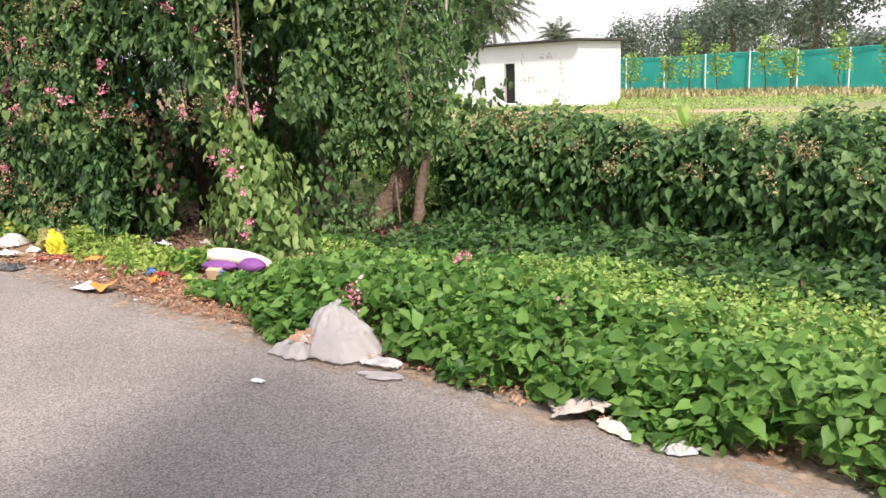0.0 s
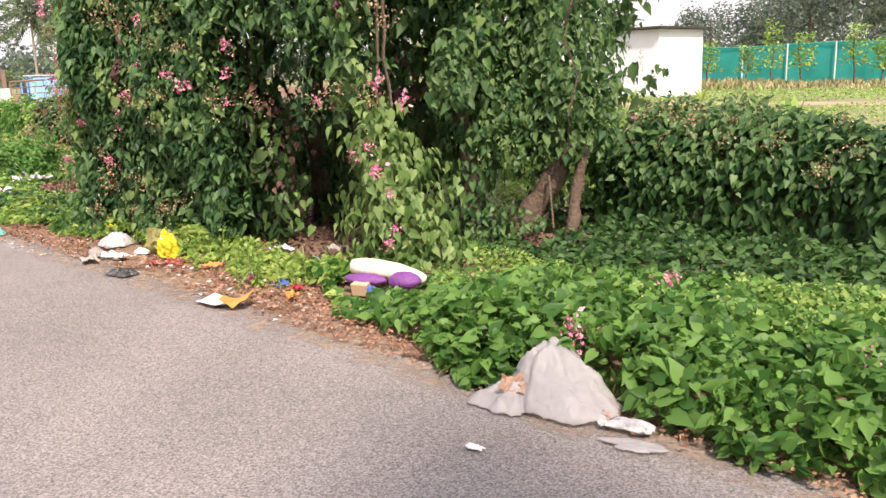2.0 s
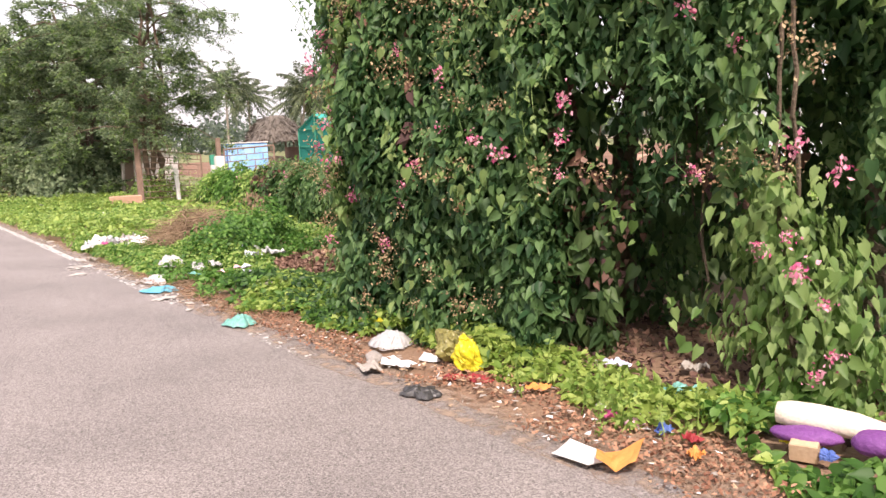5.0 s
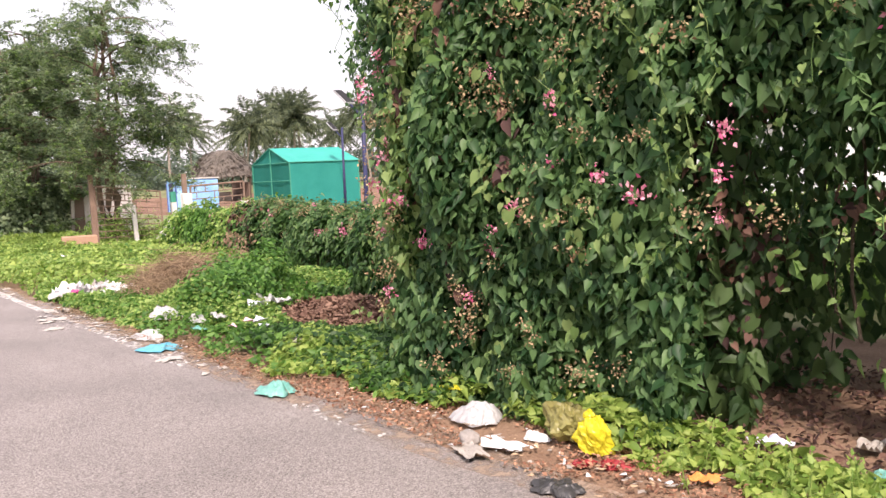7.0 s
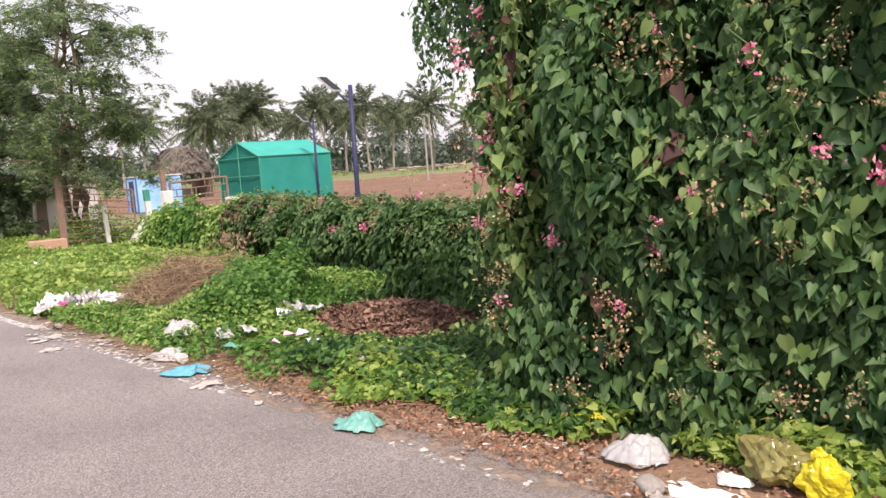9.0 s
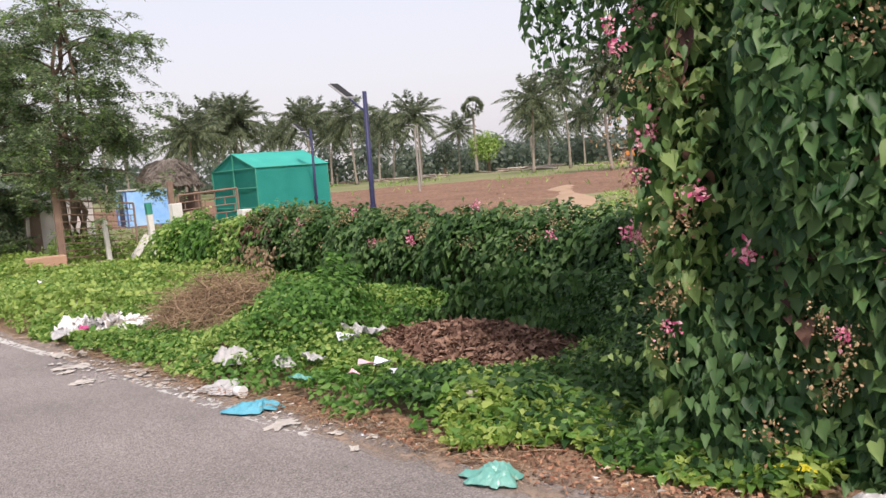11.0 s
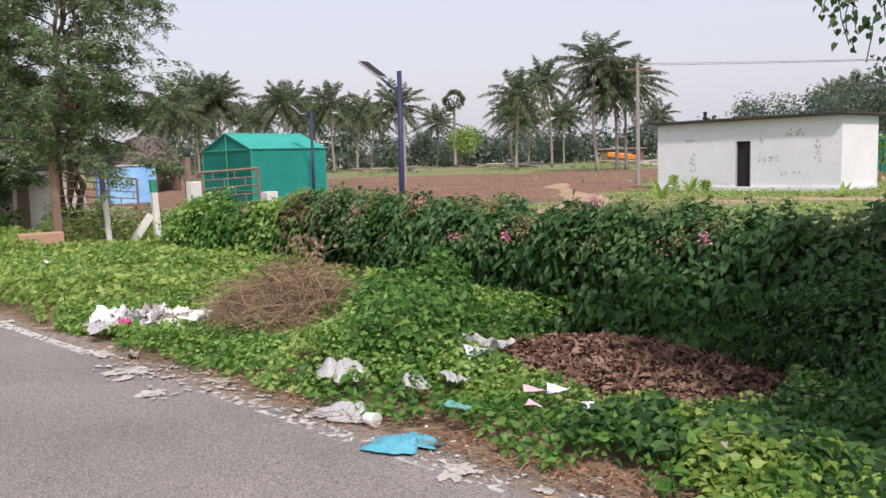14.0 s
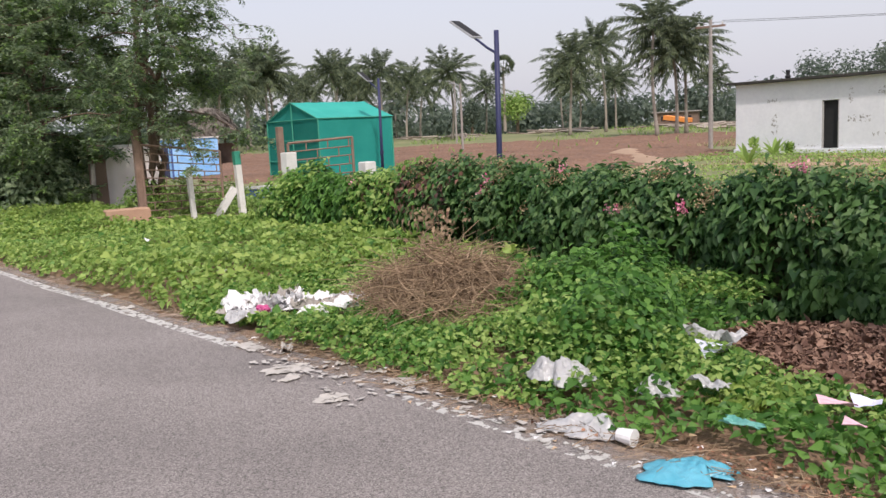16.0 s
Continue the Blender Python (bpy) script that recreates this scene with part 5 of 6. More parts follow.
for (x, y, w, d, h, mt, lb) in ((-153.5, 100.7, 9, 7, 6.8, "white", "white two-storey house far beyond the palms"), (-95, 118, 7, 4, 2.2, "brownwall", "low brown shed at the far edge of the field")):
    z = float(land(x, y))
    t = thing("house", lb, "house", (x, y, z), yaw=30)
    part("wall", Geo().box((0, 0, h / 2), (w, d, h)), M[mt], t)
    part("roof", Geo().box((0, 0, h + .1), (w + .8, d + .8, .2)), M["concrete"], t)
    for k in (-.3, .02, .3):
        part("window", Geo().box((w * k, -d / 2 - .02, h * .55), (w * .1, .05, h * .35)), M["dark"], t)
    part("door", Geo().box((w * .16, -d / 2 - .02, h * .35), (w * .08, .05, h * .7)), M["brownwall"], t)
t = thing("field_shelter", "orange sheet draped over a low shelter", "shelter", (-78, 94, float(land(-78, 94))))
part("sheet", Geo().box((0, 0, 1.15), (3.4, 1.8, .6), 10, 8), M["orange"], t)
part("frame", Geo().box((0, 0, .45), (3.1, 1.6, .9), 10), M["brownwall"], t)
for (x, y, k, s) in ((-92, 88, 26, 5), (-70, 92, 30, 5), (-100, 70, 24, 6), (-118, 66, 20, 6), (-64, 84, 22, 4)):
    g = Geo()
    z = float(land(x, y))
    for i in range(k):
        c = np.array([x + rng.normal() * s, y + rng.normal() * 1.2, z + rng.uniform(.05, .5)])
        a = rng.normal() * .3
        d = np.array([math.cos(a), math.sin(a), rng.normal() * .04]) * rng.uniform(1.0, 2.4)
        g.tube([c - d, c + d], rng.uniform(.06, .16), 5)
    tagged(part("log_stack", g, M["logs"]), "weathered palm logs lying stacked in the field", "logs", kind="stuff")


# ---- trees ----
def palm_meshes(seed, h, lean):
    r = np.random.default_rng(seed)
    s = np.linspace(0, 1, 14)
    pts = np.stack([lean * s ** 1.7, .3 * lean * np.sin(s * 3), h * s], 1)
    trunk = Geo().tube(pts, .17 - .06 * s + .10 * np.exp(-s * 14) + .012 * np.sin(np.arange(14) * 2.5), 8)
    crown = Geo()
    top = pts[-1]
    for i in range(30):
        az = i * 2.399 + r.uniform(-.25, .25)
        el = 1.30 - 2.05 * (i / 29) + r.uniform(-.15, .15)
        L = r.uniform(3.9, 4.9) * (.85 if el < -.1 else 1)
        t = np.linspace(0, 1, 12)
        out = np.array([math.cos(az), math.sin(az), 0])
        q = top + out * (L * np.cos(el) * (t + .10 * t * t))[:, None] + np.array([0, 0, 1.0]) * (L * (math.sin(el) * t - (.20 + .26 * math.cos(el)) * t ** 2.3))[:, None]
        crown.tube(q, np.linspace(.05, .012, 12), 3)
        side = np.array([-math.sin(az), math.cos(az), 0])
        k = 40
        tt = np.linspace(.12, .99, k)
        base = np.stack([np.interp(tt, t, q[:, j]) for j in range(3)], 1)
        along = unit(np.stack([np.interp(tt, t, np.gradient(q[:, j])) for j in range(3)], 1))
        for sg in (-1, 1):
            ln = .85 * np.sin(np.pi * np.clip(tt * .8 + .14, 0, 1)) ** .8 * r.uniform(.8, 1.1, k)
            tip = sg * side * .62 + along * .75 + np.array([0, 0, -.48]) + r.normal(size=(k, 3)) * .10
            nrm = np.cross(tip, along) + r.normal(size=(k, 3)) * .3
            leaves(crown, base, nrm, tip, ln, (BLADE[0] * (.85, 1, 1), BLADE[1]))
    nuts = Geo()
    for i in range(9):
        a = r.uniform(0, 6.28)
        c = top + np.array([math.cos(a) * .28, math.sin(a) * .28, -.25 - r.uniform(0, .25)])
        nuts.tube([c + (0, 0, -.13), c + (0, 0, -.07), c + (0, 0, .07), c + (0, 0, .13)], (.03, .11, .11, .03), 6)
    return trunk.mesh("trunk", M["palmbark"], True), crown.mesh("crown", M["frond"]), nuts.mesh("coconuts", M["weed"])


PALMS = [palm_meshes(s, 9.0, ln) for s, ln in ((1, .5), (2, -.8), (3, 1.3), (4, .1))]


def palm(i, x, y, top, yaw):
    z = float(land(x, y)) - .1
    t = thing("coconut_palm", "tall coconut palm with drooping fronds, green greyed for haze", "palm tree", (x, y, z), "coconut palms round the field", yaw=yaw)
    k = (top - z) / 9.0
    m = PALMS[i % len(PALMS)]
    for name, me in zip(("trunk", "crown", "coconuts"), m):
        ob = part(name, me, None, t)
        if name == "coconuts":
            ob["kind"] = "stuff"
        ob.scale = (1.0, 1.0, k) if name == "trunk" else (1.1, 1.1, 1.1) if name == "crown" else (1, 1, 1)
        if name != "trunk":
            ob.location = (0, 0, 9.0 * (k - ob.scale[2]))
    return t


PALM_AT = [(-78, 72.6, 9.3), (-81.2, 83, 11.7), (-59.5, 64.5, 10.8), (-59.7, 69.4, 9.1), (-59.3, 67.2, 8.2), (-99.2, 44.4, 9.3), (-117, 64, 11.0), (-127.7, 75, 10.2), (-104.7, 64.5, 10.1),
           (-115, 75.9, 9.7), (-91.4, 65.5, 8.7), (-118.3, 51, 8.9), (-132, 67.5, 9.5), (-122, 98.8, 8.7), (-109.7, 61, 10.5), (-117.7, 45, 8.4), (-106.8, 45, 10.4), (-100.8, 46, 9.8),
           (-138, 55, 10), (-126, 40, 9.5), (-140, 92, 11), (-108, 104, 10), (-96, 36, 8.0), (-104, 30, 9.0)]
far = np.random.default_rng(5)
for i in range(24):
    a, d = far.uniform(.2, 1.75), far.uniform(135, 175)
    PALM_AT.append((-10 - d * math.cos(a), d * math.sin(a), far.uniform(8, 11)))
for i, (x, y, h) in enumerate(PALM_AT):
    palm(i, x, y, h, (i * 67) % 360)
# fan palm among the coconuts
t = thing("palmyra_palm", "tall fan palm with a round stiff crown", "palm tree", (-112.5, 94.6, 1.2))
part("trunk", Geo().tube([(0, 0, 0), (.1, 0, 5), (0, 0, 10.6)], (.3, .2, .18), 8), M["palmbark"], t)
g = Geo()
for i in range(34):
    a, e = rng.uniform(0, 6.28), rng.uniform(-1.0, 1.45)
    d = np.array([math.cos(a) * math.cos(e), math.sin(a) * math.cos(e), math.sin(e)])
    c = np.array([0, 0, 10.6]) + d * 1.2
    k = 14
    s = unit(np.cross(d, rng.normal(size=3))[None])[0]
    f = np.linspace(-1.3, 1.3, k)
    leaves(g, np.repeat(c[None], k, 0), np.cross(d, s)[None] + jitter(k, .1), d * np.cos(f)[:, None] + s * np.sin(f)[:, None], np.full(k, 1.0), (BLADE[0] * (1.0, 1, 1), BLADE[1]))
part("crown", g, M["frond"], t)


def limbs(geo, base, height, r0, seed, spread, levels=3):
    """Trunk and limbs as tubes; returns the twig ends."""
    r = np.random.default_rng(seed)
    ends = []

    def grow(p, d, length, rad, lev):
        k = 7
        pts, q, dd = [p], p.copy(), d.copy()
        for i in range(k - 1):
            dd = dd + r.normal(size=3) * .16 + np.array([0, 0, .04])
            dd /= np.linalg.norm(dd)
            q = q + dd * length / (k - 1)
            pts.append(q)
        pts = np.array(pts)
        geo.tube(pts, np.linspace(rad, rad * .55, k), 7 if lev < 2 else 4)
        if lev >= levels:
            ends.extend(pts[2:])
            return
        for i in range(5 if lev else 8):
            a = r.uniform(0, 6.28)
            side = np.array([math.cos(a), math.sin(a), r.uniform(-.1, .6)])
            nd = dd * (.6 if lev else .5) + side * spread
            j = r.integers(3, k) if lev else r.integers(1, k)
            grow(pts[j], nd / np.linalg.norm(nd), length * r.uniform(.5, .75), rad * .5, lev + 1)
        if lev:
            ends.extend(pts[2:])

    grow(np.array(base, float), np.array([.05, 0, 1.0]), height, r0, 0)
    return np.array(ends)


def feather(geo, ends, per, length, leaf, seed, droop=.5):
    """Drooping feathery sprays of small leaflets about the twig ends."""
    r = np.random.default_rng(seed)
    p = np.repeat(ends, per, 0) + r.normal(size=(len(ends) * per, 3)) * .2
    d = unit(r.normal(size=p.shape) + [0, 0, -droop])
    for f in np.linspace(.05, 1, 8):
        c = p + d * (length * f) + np.array([0, 0, -.10]) * f * f
        for sg in (-1, 1):
            s = unit(np.cross(d, [0, 0, 1.0])) * sg + d * .4 + r.normal(size=p.shape) * .15
            leaves(geo, c, np.array([0, 0, 1.0]) + r.normal(size=p.shape) * .5, s, leaf * r.uniform(.8, 1.3, len(p)), (BLADE[0] * (2.5, 1, 1), BLADE[1]))


def roadside_tree(name, label, x, y, h, r0, seed, per=5, spread=.95, levels=3, mat="acacia", length=.42, leaf=.11, low=.3):
    t = thing(name, label, "tree", (x, y, -.05))
    g = Geo()
    ends = limbs(g, (0, 0, 0), h, r0, seed, spread, levels)
    ends = ends[ends[:, 2] > low]
    part("trunk", g, M["bark"], t, "grey-brown forked trunk and limbs", True)
    g = Geo()
    feather(g, ends, per, length, leaf, seed + 1)
    part("crown", g, M[mat], t)["kind"] = "stuff"
    return t


def gateway_tree(label, x, y, h, seed, reach, low, count, leaf, tangle=False, skew=(0, 0)):
    """Several twisted stems, arching limbs and drooping feathery sprays."""
    r = np.random.default_rng(seed)
    t = thing("feathery_tree", label, "tree", (x, y, -.05))
    wood, dark, light, twigs = Geo(), Geo(), Geo(), []
    stems = [wander((r.normal() * .08, r.normal() * .08, 0), (r.normal() * .45 - .2, r.normal() * .45, h), 18, .16, seed + 50 + i) for i in range(4)]
    for i, st in enumerate(stems):
        wood.tube(st, np.linspace(.105 - .015 * i, .03, 18) * (1 + .15 * np.sin(np.arange(18) * 1.7 + i)), 8)
    for i in range(count):
        z = low + (h - low) * ((i + r.random()) / count)
        st = stems[i % 4]
        p0 = np.array([np.interp(z, st[:, 2], st[:, j]) for j in range(3)])
        az = i * 2.399 + r.uniform(-.4, .4)
        d = np.array([math.cos(az) + skew[0], math.sin(az) + skew[1], 0])
        L = reach * r.uniform(.55, 1.1)
        s = np.linspace(0, 1, 9)[:, None]
        q = p0 + d * L * s + np.array([0, 0, 1.0]) * L * (r.uniform(.25, .7) * s - r.uniform(.35, .75) * s * s) + np.cumsum(r.normal(size=(9, 3)) * .035, 0)
        wood.tube(q, np.linspace(.026, .006, 9), 5)
        for j in range(10):
            b = q[int(r.integers(3, 9))]
            e = b + (unit(r.normal(size=3) * (1, 1, .5)) + d * .4 + [0, 0, -.15]) * r.uniform(.35, .8)
            w = wander(b, e, 6, .06, int(r.integers(1 << 30)))
            wood.tube(w, np.linspace(.006, .003, 6), 3)
            twigs.append(w)
    for w in twigs:
        for p in w[1:]:
            for k in range(2):
                d = unit(r.normal(size=3) * (1, 1, .4) + [0, 0, -.35])
                L, n = r.uniform(.22, .42), 9
                f = np.linspace(.1, 1, n)[:, None]
                c = p + d * L * f + np.array([0, 0, -.12]) * f * f
                sd = unit(np.cross(d, [0, 0, 1.0]))
                for sg in (-1, 1):
                    leaves(light if r.random() < .22 else dark, c, np.array([0, 0, 1.0]) + r.normal(size=(n, 3)) * .45, sd * sg + d * .5 + r.normal(size=(n, 3)) * .15 + [0, 0, -.2],
                           leaf * 1.2 * np.sin(np.pi * (f[:, 0] * .75 + .2)) * r.uniform(.8, 1.25, n), (BLADE[0] * (2.1, 1, 1), BLADE[1]))
    part("trunk", wood, M["branch"], t, "twisted grey-brown stems and limbs", True)
    part("crown", dark, M["acacia"], t)["kind"] = "stuff"
    part("young_leaves", light, M["vine_bright"], t)["kind"] = "stuff"
    if tangle:
        g = Geo()
        for i in range(70):
            st = stems[i % 4]
            z0 = r.uniform(1.9, 3.9)
            p0 = np.array([np.interp(z0, st[:, 2], st[:, j]) for j in range(3)])
            g.tube(wander(p0 + r.normal(size=3) * .10, p0 + [r.normal() * .14, r.normal() * .14, -r.uniform(.4, 1.1)], 8, .16, seed + 200 + i), r.uniform(.004, .012), 4)
        part("dead_vine", g, M["branch"], t, "brown dead vine wound round the stems")["kind"] = "stuff"
    return t


gateway_tree("feathery-leaved tree wound with dead vine over the gateway", -29.7, 5.65, 6.6, 11, 2.5, 1.9, 44, .085, True)
gateway_tree("dense feathery-leaved tree beside the road", -34.6, 4.3, 6.6, 12, 2.5, .9, 46, .12)
gateway_tree("dense dark feathery-leaved tree along the road", -38.6, 4.3, 6.6, 14, 2.7, .7, 48, .14)
gateway_tree("dark feathery-leaved tree further along the road", -46, 3.6, 6.4, 16, 3.0, .8, 40, .18)
# shade tree beside the start of the walk
roadside_tree("shade_tree", "broad shade tree on the far side of the road", 6.5, -6.0, 6.5, .2, 15, 3, leaf=.30)


def shrub(name, label, x, y, rx, ry, h, mat, k, size, seed):
    r = np.random.default_rng(seed)
    d = unit(r.normal(size=(k, 3)))
    d[:, 2] = np.abs(d[:, 2])
    q = d * r.uniform(.7, 1.05, (k, 1)) * np.array([rx, ry, h])
    q += d * (lump(d, 3, seed) * .25)[:, None]
    q += np.array([x, y, 0])
    q[:, 2] = np.maximum(q[:, 2], .03)
    g = Geo()
    leaves(g, q, d + r.normal(size=(k, 3)) * .5 + [0, 0, .4], r.normal(size=(k, 3)) + [0, 0, -.6], r.uniform(size * .6, size * 1.2, k), OVAL)
    for i in range(9):
        e = q[int(r.integers(k))]
        g.tube(wander((x + r.normal() * .1, y + r.normal() * .1, 0), e, 6, .1, seed + i), .012, 4)
    tagged(part(name, g, M[mat]), label, "shrub", kind="stuff")


shrub("shrub", "dark leafy shrub beside the gateway", -34.5, 4.1, 1.6, 1.4, 2.1, "acacia", 5200, .16, 31)
shrub("shrub", "dark leafy shrub along the roadside", -37.5, 3.5, 1.9, 1.5, 2.4, "acacia", 5200, .18, 32)
shrub("shrub", "reddish dry shrub along the roadside", -41.0, 3.0, 1.5, 1.0, 1.4, "dead", 1800, .16, 33)
shrub("shrub", "sunlit tall weeds behind the thicket", -8.4, 8.7, 1.8, .7, .95, "weed", 4200, .08, 40)
shrub("shrub", "sunlit tall weeds behind the thicket", -10.6, 9.2, 1.6, .7, .8, "weed", 3200, .08, 41)
shrub("shrub", "dark tangled creeper between thicket and hedge", -11.6, 4.9, 1.2, .6, .85, "hedge", 5200, .05, 36)
shrub("shrub", "dark tangled creeper beside the thicket", -11.0, 4.1, .65, .7, .62, "hedge", 3200, .045, 37)
shrub("shrub", "low sunlit grass behind the leaning trunk", -6.9, 6.4, .9, .5, .45, "weed", 1500, .06, 43)
shrub("shrub", "light-green leafy weeds between the brush and leaf heaps", -14.75, 3.2, .8, .45, .48, "creeper", 3000, .075, 44)
shrub("shrub", "green creeper mound near the paper heap", -15.9, 2.55, .6, .3, .30, "creeper", 1500, .055, 45)
shrub("shrub", "lush green creeper mound before the hedge", -15.25, 3.75, .85, .6, .70, "creeper", 3800, .08, 38)
shrub("shrub", "reddish-brown dry shrub at the roadside", -47.5, 3.0, 2.2, 1.2, 1.9, "dead", 3000, .2, 39)
shrub("shrub", "light-green climber growing through the gate", -28.75, 5.7, .25, .75, .95, "weed", 1500, .075, 42)
shrub("shrub", "bright green bush behind the gate", -29.6, 5.15, .45, .5, .95, "weed", 900, .10, 34)
shrub("shrub", "light green creeper mound by the gate", -23.6, 5.5, .9, .5, .72, "weed", 1500, .08, 35)
for i, (x, y, h) in enumerate(((-29.0, 6.2, .8), (-31.5, 8.0, .6), (-29.4, 7.6, .5))):
    shrub("shrub", "low weeds growing behind the gate", x, y, .8, .8, h, "weed", 700, .10, 50 + i)


def sapling(x, y, h, seed):
    r = np.random.default_rng(seed)
    t = thing("sapling", "thin broadleaf sapling in front of the net fence", "sapling", (x, y, -.05), "saplings by the net fence")
    part("stem", Geo().tube(wander((0, 0, 0), (r.normal() * .3, r.normal() * .2, h), 8, .12, seed), np.linspace(.05, .02, 8), 6), M["bark"], t)
    g = Geo()
    k = 260
    z = r.uniform(.35, 1.05, k)
    a = r.uniform(0, 6.28, k)
    q = np.stack([np.cos(a) * (.9 - .35 * z) * r.uniform(.2, 1, k), np.sin(a) * (.9 - .35 * z) * r.uniform(.2, 1, k), z * h], 1)
    q += .2 * np.stack([lump(q, 2, seed), lump(q, 2, seed + 1), lump(q, 2, seed + 2)], 1)
    leaves(g, q, [0, 0, 1.0] + r.normal(size=(k, 3)) * .5, r.normal(size=(k, 3)) + [0, 0, -.5], r.uniform(.15, .34, k), OVAL)
    part("foliage", g, M["weed"], t)["kind"] = "stuff"


for i, (x, y, h) in enumerate(((-30.4, 49, 2.6), (-25.6, 48, 3.6), (-24.4, 49.5, 3.0), (-21.0, 48.5, 3.2), (-19.2, 47.5, 2.5), (-17.0, 49, 3.2), (-14.0, 48, 2.8), (-28.2, 50, 2.4))):
    sapling(x, y, h, 800 + i)


def broad_tree(x, y, r, h, seed, mat="woods"):
    rr = np.random.default_rng(seed)
    z = float(land(x, y)) - .1
    t = thing("broadleaf_tree", "dark broadleaf tree beyond the field", "tree", (x, y, z), "trees beyond the field")
    part("trunk", Geo().tube([(0, 0, 0), (.1, .05, h * .3), (-.1, 0, h * .7)], (.3, .24, .10), 7), M["bark"], t)
    g = Geo()
    for i in range(26):
        c = unit(rr.normal(size=(1, 3)))[0] * rr.uniform(.3, .85) * np.array([r, r, h * .36]) + np.array([0, 0, h * .62])
        k = 95
        d = unit(rr.normal(size=(k, 3)))
        leaves(g, c + d * rr.uniform(.6, 1.1, (k, 1)) * r * .36, d + rr.normal(size=(k, 3)) * .5 + [0, 0, .4], rr.normal(size=(k, 3)), rr.uniform(.25, .5, k), OVAL)
    part("crown", g, M[mat], t)["kind"] = "stuff"


for i, (x, y, r, h) in enumerate(((-50, 92, 5, 8.5), (-43, 84, 4.5, 7.8), (-37, 78, 4.5, 9.5), (-30, 80, 5.5, 12), (-22, 77, 6, 14), (-13, 78, 6, 14.5), (-4, 76, 6, 14), (6, 78, 6, 13), (-60, 100, 5, 9), (-46, 100, 5.5, 10), (-112, 97, 3.4, 7.5), (-118, 92, 3.0, 6.5))):
    broad_tree(x, y, r, h, 200 + i, "woods" if i != 10 else "weed")

# distant woods that close the horizon
g = Geo()
for i in range(620):
    a = rng.uniform(-.35, 2.25)
    d = rng.uniform(150, 210)
    c = np.array([-10 - d * math.cos(a), d * math.sin(a) - 2, 0.7 + rng.uniform(.5, 5.0)])
    r = rng.uniform(3.0, 6.0)
    k = 130
    dd = unit(rng.normal(size=(k, 3)))
    leaves(g, c + dd * rng.uniform(.5, 1.05, (k, 1)) * np.array([r, r, r * .75]), dd + jitter(k, .4) + [0, 0, .4], jitter(k, 1), rng.uniform(.7, 1.5, k), OVAL)
tagged(part("distant_woods", g, M["woods"]), "line of distant woods with haze painted into the green", "woods", kind="stuff")


# ---- rubbish on the verge ----
def film(w, d, h, seed, crease=1.0, taper=0.0):
    """A crumpled hollow bag resting on z = 0."""
    r = np.random.default_rng(seed)
    flat = crease >= .75
    a, b = (34, 20) if flat else (44, 28)
    th, ph = np.meshgrid(np.linspace(0, 2 * np.pi, a, endpoint=False), np.linspace(.03, np.pi - .03, b), indexing="ij")
    u = np.stack([np.cos(th) * np.sin(ph), np.sin(th) * np.sin(ph), np.cos(ph)], -1).reshape(-1, 3)
    k = .90 + .22 * lump(u, 1.2, seed) * crease
    q = u * np.array([1.0, 1.0, .6])
    for sc, amp in ((1.6, .30), (3.2, .20)) if flat else ((1.5, .20), (2.8, .10), (5.5, .04)):
        k = k + amp * crease * ((1 - np.abs(lump(q, sc, seed + int(sc * 10)))) ** 2.5 - .3)
    if flat:
        k = k + r.normal(size=len(k)) * .045
        for i in range(4):
            d0 = unit(r.normal(size=3) * (1, 1, .6))
            k = k + r.uniform(.2, .5) * np.exp(-(1 - u @ d0) / .05)
    k = np.maximum(k, .35)
    v = u * k[:, None] * np.array([w / 2, d / 2, h / 2])
    up = np.clip(v[:, 2] / h + .42, 0, 1)
    v[:, :2] *= (1 - taper * up)[:, None]
    v[:, 0] += taper * .25 * w * up
    v[:, 2] = np.maximum(v[:, 2] + h * .42, .004 + .012 * (lump(u, 4, seed + 3) + 1))
    I = np.arange(a * b).reshape(a, b)
    J = np.roll(I, -1, 0)
    g = Geo().add(v, np.stack([I[:, :-1], I[:, 1:], J[:, 1:], J[:, :-1]], -1).reshape(-1, 4))
    g.flat = flat
    return g


